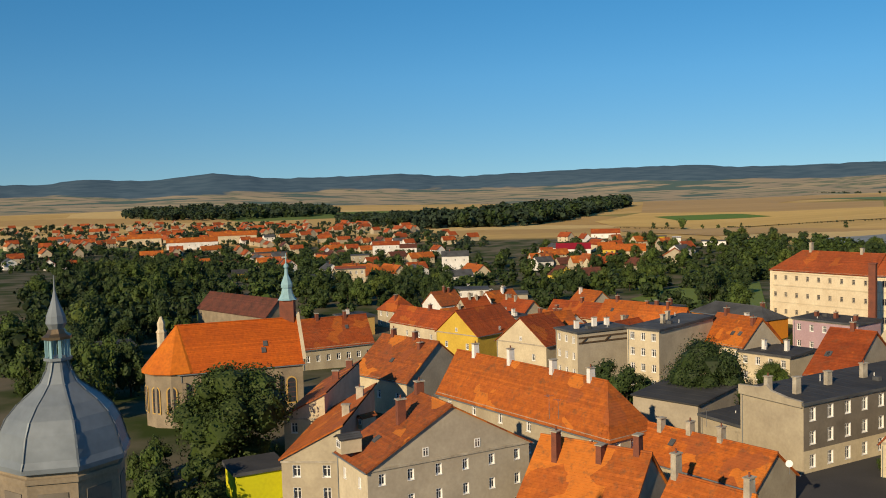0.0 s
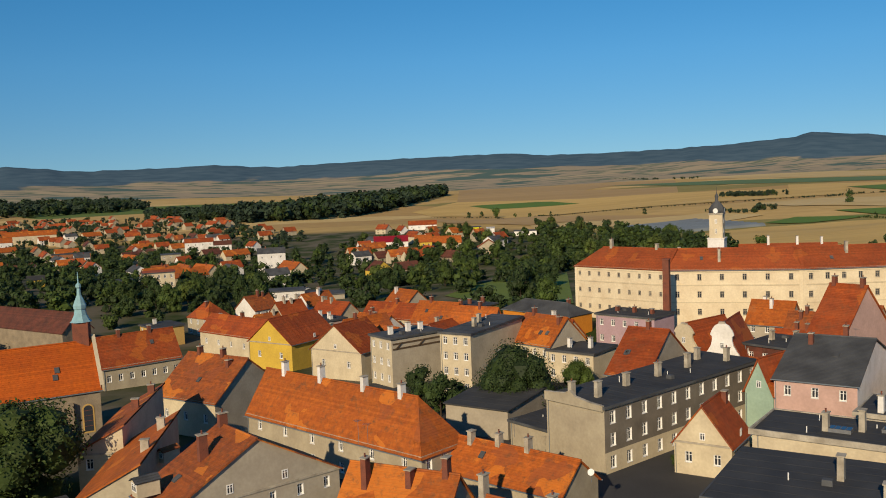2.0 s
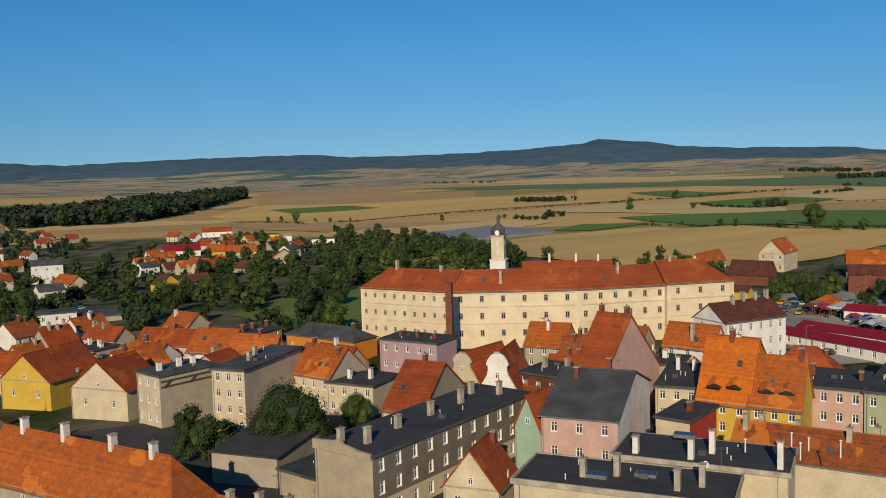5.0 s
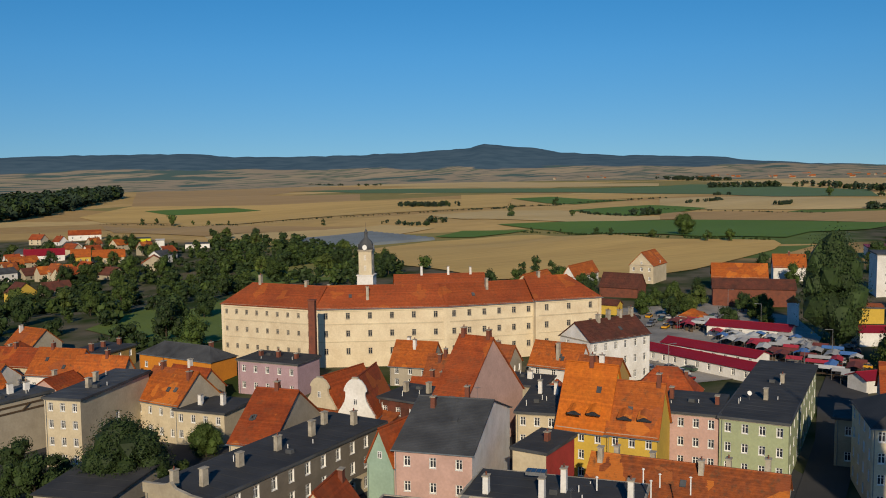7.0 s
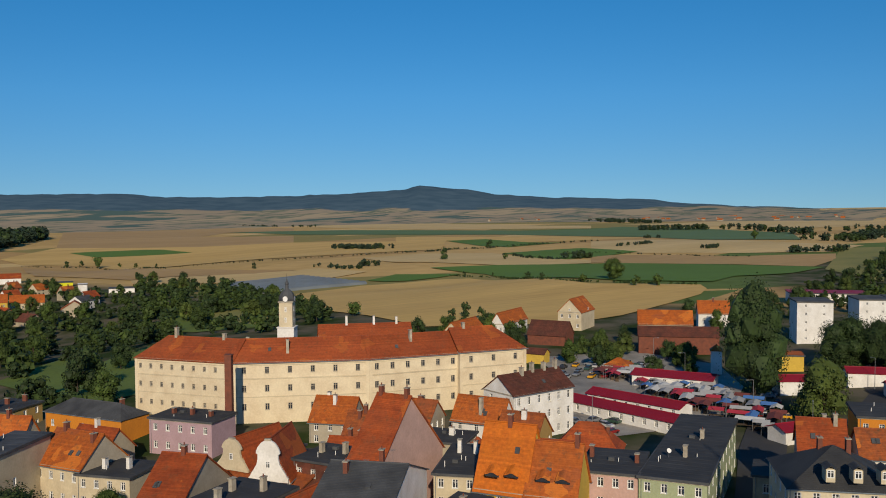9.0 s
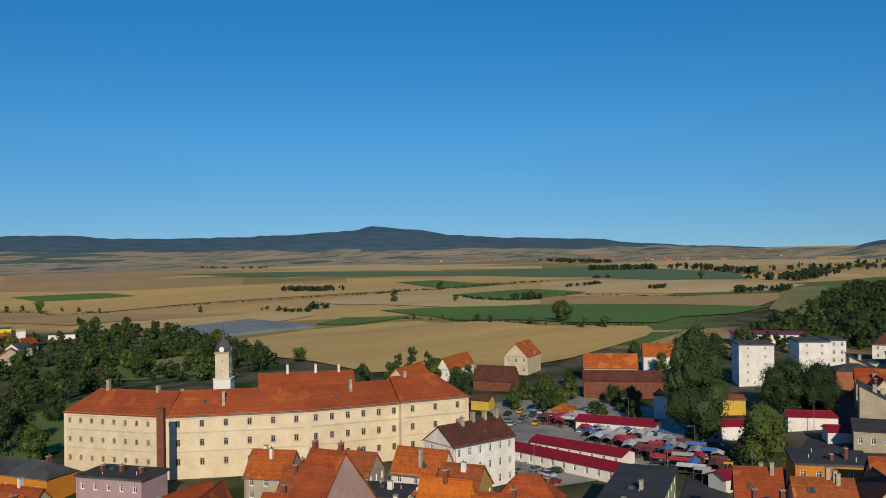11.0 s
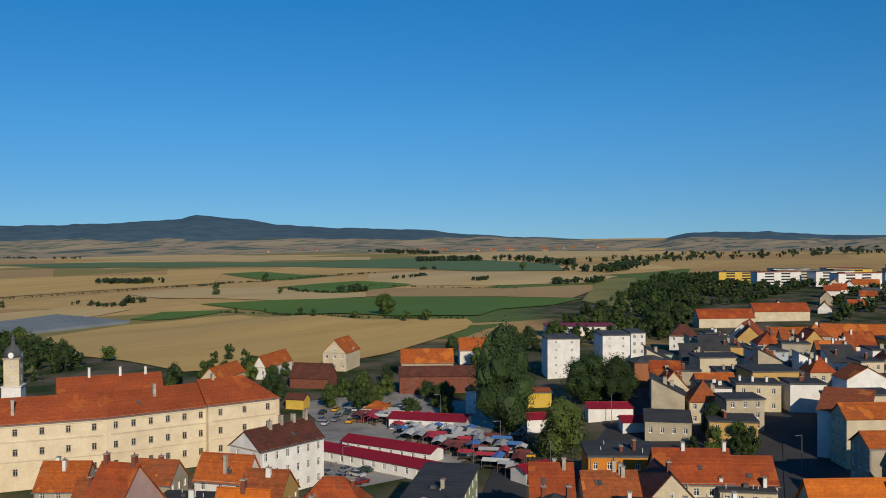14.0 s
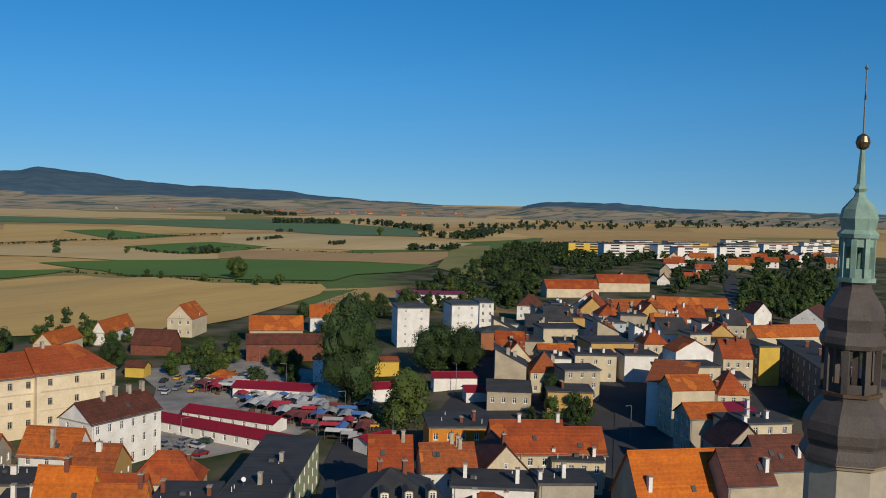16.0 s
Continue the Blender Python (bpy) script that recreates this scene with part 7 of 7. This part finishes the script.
tree(296.3, 166.8, 16.0, width=17, kind='near', variant=1, label='leafy tree beside the apartment blocks')
tree(226.9, 141.8, 17.0, width=16, kind='willow', label='drooping light green willow by the market')
grove([(249, 118), (270, 116), (258, 104), (227, 92), (230, 105)], 9, 5.0, 8.0, 84, gap=2.5)
tree(264.3, 117.8, 10.0, width=8, kind='near', variant=1, label='leafy tree between old houses')
tree(229.0, 265.3, 11.0, width=10, kind='near', variant=1, label='dark tree behind the castle end')
grove([(25, 732), (33, 361), (66, 286), (77, 249), (90, 252), (125, 351), (231, 556), (227, 684), (164, 824), (72, 826)], 50, 9.0, 15.0, 3, gap=4)
hedge_wood([(25, 732), (33, 361), (66, 286), (77, 249), (90, 252), (125, 351), (231, 556), (227, 684), (164, 824), (72, 826)], 130, 7, 14, 60, 'dense park trees below the castle', clear=True)
grove([(-129, 261), (-220, 485), (-279, 834), (-168, 663), (-82, 312), (-87, 257), (-87, 215), (-93, 187)], 45, 11.0, 17.0, 4, gap=4)
hedge_wood([(-129, 261), (-220, 485), (-279, 834), (-168, 663), (-82, 312), (-87, 257), (-87, 215), (-93, 187)], 140, 8, 14, 61, 'dense trees behind the church', clear=True)
grove([(-54, 385), (-30, 608), (4, 498), (7, 339), (-14, 319), (-48, 342)], 30, 8.0, 13.0, 5, gap=4)
grove([(265, 856), (307, 736), (260, 468), (207, 381), (177, 417), (175, 536)], 20, 8.0, 14.0, 6, gap=4)
hedge_wood([(265, 856), (307, 736), (260, 468), (207, 381), (177, 417), (175, 536)], 160, 6, 12, 64, 'dense trees beyond the castle', clear=True)
grove([(256, 267), (292, 262), (265, 203), (247, 193), (235, 216), (233, 241)], 26, 6.0, 9.0, 7, gap=2.5)
grove([(221, 338), (297, 338), (273, 288), (245, 281), (214, 313)], 14, 6.0, 10.0, 8, gap=4)
grove([(355, 300), (468, 329), (460, 284), (381, 252), (331, 258)], 20, 7.0, 11.0, 9, gap=3)
grove([(461, 319), (641, 389), (732, 355), (563, 270), (424, 225), (426, 268)], 25, 8.0, 13.0, 10, gap=4)
hedge_wood([(461, 319), (641, 389), (732, 355), (563, 270), (424, 225), (426, 268)], 120, 6, 11, 62, 'dense trees at the town edge', clear=True)
hedge_wood([(697, 413), (1033, 554), (1177, 477), (925, 312), (712, 295), (688, 333)], 420, 6.0, 12.0, 11, 'belt of trees among houses and fields', clear=True)
grove([(542, 144), (743, 183), (840, 139), (536, 82), (506, 104)], 25, 9.0, 15.0, 12, gap=4)
hedge_wood([(542, 144), (743, 183), (840, 139), (536, 82), (506, 104)], 110, 7, 13, 63, 'dense park trees east of the street', clear=True)
hedge_wood([(-173, 471), (-242, 1007), (-120, 1039), (28, 841), (36, 517), (-21, 373), (-94, 386)], 420, 6.0, 12.0, 13, 'belt of trees among houses and fields', clear=True)
hedge_wood([(-567, 1158), (-374, 1560), (-19, 1225), (63, 881), (-45, 843), (-368, 750)], 760, 5.0, 10.0, 14, 'belt of trees among houses and fields', clear=True)
hedge_wood([(578, 203), (784, 254), (1499, 249), (840, 139), (696, 187)], 130, 7.0, 13.0, 15, 'belt of trees among houses and fields', clear=True)
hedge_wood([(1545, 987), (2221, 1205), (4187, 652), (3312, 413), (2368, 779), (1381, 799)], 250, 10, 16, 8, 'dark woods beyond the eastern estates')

hedge_wood([(251, 1322), (327, 1246), (329, 969), (396, 993), (435, 988), (482, 984), (564, 998), (639, 1014), (641, 1008), (566, 992), (482, 978), (435, 982), (396, 987), (323, 967), (321, 1244), (247, 1318)], 200, 1.2, 2.6, 30, 'low dark hedge line between fields')
hedge_wood([(641, 1015), (683, 1002), (739, 1029), (782, 1009), (856, 1025), (943, 1025), (1006, 1018), (1006, 1010), (943, 1017), (856, 1017), (782, 1001), (739, 1021), (685, 994), (639, 1007)], 110, 2, 4, 31, 'low dark hedge line between fields')
hedge_wood([(488, 676), (498, 615), (450, 478), (471, 436), (500, 405), (496, 401), (467, 434), (446, 478), (494, 615), (484, 676)], 150, 1.2, 3, 32, 'low hedge along the stubble field')
hedge_wood([(771, 784), (772, 695), (778, 632), (797, 584), (791, 582), (772, 630), (766, 695), (765, 784)], 60, 1.2, 2.6, 33, 'low dark hedge line between fields')
hedge_wood([(702, 1278), (703, 1220), (723, 1141), (693, 1133), (671, 1216), (670, 1278)], 40, 7, 12, 34, 'clump of trees in the fields')
hedge_wood([(448, 844), (455, 810), (466, 788), (456, 782), (443, 806), (436, 842)], 26, 3, 6, 35, 'scrub row beside a track')
hedge_wood([(480, 815), (492, 799), (484, 793), (472, 809)], 9, 7, 10, 36, 'clump of trees beside a track')
hedge_wood([(682, 751), (701, 742), (715, 734), (709, 722), (695, 730), (676, 739)], 16, 7, 12, 37, 'bushes in a green meadow')
hedge_wood([(696, 846), (671, 771), (680, 737), (670, 735), (661, 773), (686, 850)], 40, 3, 5, 38, 'dark hedge round a meadow')
hedge_wood([(1463, 1364), (1568, 1272), (1550, 1250), (1445, 1342)], 34, 12, 18, 39, 'row of trees across the plain')
hedge_wood([(1605, 1276), (1606, 1142), (1371, 894), (1351, 914), (1582, 1156), (1577, 1276)], 36, 12, 20, 40, 'row of trees across the plain')
hedge_wood([(851, 827), (865, 816), (912, 826), (914, 816), (865, 806), (845, 819)], 20, 4, 7, 41, 'scrub row in the fields')
hedge_wood([(842, 686), (865, 676), (861, 666), (838, 676)], 10, 5, 8, 42, 'scrub row in the fields')
hedge_wood([(863, 588), (891, 568), (913, 557), (907, 543), (883, 554), (853, 576)], 22, 6, 11, 43, 'scrub row in the fields')
hedge_wood([(1165, 745), (1116, 697), (1377, 796), (1391, 758), (1120, 657), (1127, 759)], 60, 10, 16, 44, 'trees at the plain edge')
hedge_wood([(1137, 1049), (1170, 1042), (1168, 1030), (1135, 1037)], 8, 6, 9, 45, 'bushes in the fields')
hedge_wood([(2125, 2102), (1951, 1727), (1879, 1761), (2053, 2136)], 60, 12, 18, 46, 'far wood on the plain')
hedge_wood([(858, 3168), (1127, 2834), (1267, 2466), (1253, 2460), (1113, 2826), (846, 3158)], 80, 6, 10, 47, 'far hedge across the plain')
tree(493, 658, 5.0, kind='far', label='solitary field tree at a track', group='field trees')
tree(499, 625, 4.0, kind='far', label='solitary field tree at a track', group='field trees')
tree(474, 549, 6.0, kind='far', label='solitary field tree at a track', group='field trees')
tree(448, 502, 6.0, kind='far', label='solitary field tree at a track', group='field trees')
tree(446, 459, 7.0, kind='far', label='solitary field tree at a track', group='field trees')
tree(456, 420, 8.0, kind='far', label='solitary field tree at a track', group='field trees')
tree(467, 412, 9.0, kind='far', label='solitary field tree at a track', group='field trees')
tree(296, 1281, 9.0, kind='far', label='solitary field tree at a track', group='field trees')
tree(312, 1269, 9.0, kind='far', label='solitary field tree at a track', group='field trees')
tree(364, 1205, 8.0, kind='far', label='solitary field tree at a track', group='field trees')
tree(352, 1235, 7.0, kind='far', label='solitary field tree at a track', group='field trees')
tree(326, 1243, 18.0, kind='far', label='solitary field tree at a track', group='field trees')
tree(326, 994, 5.0, kind='far', label='solitary field tree at a track', group='field trees')
tree(387, 874, 7.0, kind='far', label='solitary field tree at a track', group='field trees')
tree(578, 811, 14.0, kind='far', label='solitary field tree at a track', group='field trees')
tree(784, 1000, 13.0, kind='far', label='solitary field tree at a track', group='field trees')
tree(631, 773, 8.0, kind='far', label='solitary field tree at a track', group='field trees')
tree(714, 743, 9.0, kind='far', label='solitary field tree at a track', group='field trees')
tree(1127, 825, 15.0, kind='far', label='solitary field tree at a track', group='field trees')
tree(251, 424, 9.0, kind='far', label='solitary field tree at a track', group='field trees')
tree(283, 368, 8.0, kind='far', label='solitary field tree at a track', group='field trees')
tree(282, 354, 7.0, kind='far', label='solitary field tree at a track', group='field trees')
tree(271, 363, 6.0, kind='far', label='solitary field tree at a track', group='field trees')
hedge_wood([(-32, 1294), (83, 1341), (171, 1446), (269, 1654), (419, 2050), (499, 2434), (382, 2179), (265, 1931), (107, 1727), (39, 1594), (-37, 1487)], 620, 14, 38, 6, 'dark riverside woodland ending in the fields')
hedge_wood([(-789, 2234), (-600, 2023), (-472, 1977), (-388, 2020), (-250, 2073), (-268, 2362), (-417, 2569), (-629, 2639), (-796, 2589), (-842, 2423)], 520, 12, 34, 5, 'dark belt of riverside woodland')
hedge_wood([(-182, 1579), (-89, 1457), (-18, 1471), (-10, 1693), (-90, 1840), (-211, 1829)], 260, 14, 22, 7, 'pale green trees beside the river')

hedge_wood([(-100, 300), (-60, 330), (20, 345), (60, 330), (76, 262), (110, 330), (150, 420), (190, 560), (180, 700), (100, 740), (50, 560), (36, 420), (-6, 420), (-20, 560), (-100, 560)], 150, 6, 11, 66, 'garden trees between town and suburb', clear=True)
hedge_wood([(-330, 660), (-480, 1000), (-240, 1000), (-60, 860), (-20, 560), (-110, 560), (-180, 720)], 240, 6, 12, 67, 'garden trees among suburb houses', clear=True)
hedge_wood([(-455, 928), (-871, 1782), (-631, 1896), (-240, 1714), (-20, 1247), (33, 971), (-122, 1049), (-340, 1017)], 620, 6, 12, 65, 'garden trees among far suburb houses')

# ---- suburbs ----
far_houses([(-455, 928), (-871, 1782), (-631, 1896), (-240, 1714), (-20, 1247), (33, 971), (-122, 1049), (-340, 1017)], 150, 47, 'far suburb houses with white walls and red roofs')
suburb([(-329, 669), (-532, 1087), (-390, 1168), (-160, 1139), (-17, 1060), (29, 854), (14, 523), (-21, 382), (-144, 629), (-271, 808)], 85, 41, 'small far house with red tiled roof in the northern suburb')
suburb([(54, 719), (113, 919), (175, 781), (184, 663), (128, 571), (82, 548)], 26, 42, 'small house with tiled roof beyond the castle park')
suburb([(650, 255), (890, 300), (1296, 214), (926, 153), (740, 199), (603, 194)], 36, 43, 'small house with tiled roof in the eastern suburb')
far_houses([(1453, 3384), (2084, 2572), (2998, 1820), (2635, 1600), (1837, 2266), (1295, 3011)], 110, 44, 'far villages of white houses with red roofs on the plain')
far_houses([(1300, 3000), (1600, 3200), (1900, 2850), (2250, 2500), (2400, 2250), (2150, 2200), (1800, 2600), (1500, 2850)], 120, 49, 'far villages of white houses under the hills')
estate([(940, 463), (1404, 233), (1130, 187), (814, 264), (854, 392)], 45)

# ---- towers, market, small things ----
castle_tower(124.5, 231.3, 16.4)
stack(102.3, 216.2, -4.0, 15.6, 1.7, 'brick', 'tall square brick chimney stack below the castle')
dome_tower(-18.2, 42.2, 24.3)
turret(-30.5, 174.3, 12.6)
town_hall_tower(91.1, 14.9, 42.3, 0.0338)
stalls([(218, 196), (235, 206), (237, 189), (231, 167), (222, 148), (206, 142), (212, 163), (218, 181)], 58, 51, -60)
stalls([(223, 219), (239, 220), (241, 197), (237, 189), (227, 203)], 32, 52, -55)
car_park([(214, 224), (228, 238), (249, 231), (252, 212), (238, 209), (226, 217)], 28, 53, 30)
car_park([(176, 180), (195, 193), (199, 171), (196, 157), (184, 156), (171, 170)], 12, 54, -85)
car_park([(222, 159), (251, 176), (249, 166), (222, 148), (206, 143)], 10, 55, 35)
car_park([(420, 113), (660, 177), (592, 151), (429, 105), (374, 94)], 8, 56, 32)
car_park([(10, 547), (20, 575), (27, 364), (23, 340)], 8, 57, 32)
street_lamp(175.2, 169.5, 9, 75)
street_lamp(222.0, 158.5, 9, 235)
street_lamp(204.8, 130.2, 10, 124)
street_lamp(262.0, 229.0, 8, 65)
street_lamp(248.1, 87.8, 9, 245)
street_lamp(241.1, 197.3, 9, 220)
street_lamp(267.6, 151.8, 9, 160)
street_lamp(205.5, 154.2, 9, 320)
polytunnels((285, 643), (396, 666), (305, 746), 12)
curved_gable(85.6, 164.5, -42.5, 7.4, 1.3, 7.6, 'white', 'white curved baroque gable with window')
curved_gable(84.4, 177.0, -63.0, 7.8, 1.1, 6.0, 'cream', 'cream curved gable beside a white one')
vent_pipe(89.9, 95.5, 8.2, 1.0)
vent_pipe(96.2, 94.0, 8.2, 1.3)
vent_pipe(93.6, 89.9, 8.2, 1.5)
vent_pipe(97.2, 92.1, 8.2, 1.0)
vent_pipe(98.5, 88.2, 8.2, 1.5)
skylight(73.8, 96.9, 6.9, -47)
skylight(84.9, 103.7, 8.4, -47)
skylight(68.4, 99.5, 6.9, -47)
antenna(83.1, 92.1, 7.2, 3.0, 74)
antenna(85.8, 84.0, 7.0, 2.6, 40)
antenna(12.3, 109.0, 8.4, 2.5, 36)
antenna(13.4, 108.9, 8.4, 2.0, 64)
antenna(98.5, 136.0, 8.6, 2.6, 5)
antenna(93.4, 135.9, 8.6, 1.8, 140)
antenna(35.3, 122.5, 3.2, 2.2, 50)
satellite_dish(39.9, 104.7, 2.0, -39)
satellite_dish(146.1, 120.2, 6.0, -20)
satellite_dish(181.6, 80.3, 7.4, 29)
satellite_dish(94.5, 216.6, 1.4, -5)
satellite_dish(81.0, 92.5, 7.4, 5)
dormer(142.7, 86.9, 10.6, -45)
dormer(145.5, 84.3, 10.6, -45)
dormer(148.2, 81.7, 10.6, -45)
for ex, ey, ez, turn, tiles in ((112.0, 127.3, 6.9, -60, 'tile_bright'), (114.2, 125.0, 6.9, -60, 'tile_bright'), (117.4, 121.0, 6.6, -55, 'tile_orange'), (119.4, 118.5, 6.6, -55, 'tile_orange')):
    eyebrow(ex, ey, ez, turn, tiles)
dormer(-12.5, 126.4, 3.2, -45, 1.0, 1.1, 'tile_old')
dormer(-13.0, 105.2, 6.0, -62, 1.6, 1.3, 'bitumen_grey')
prop_frame(29.0, 199.6, 25.8, 13.9, 3.6)
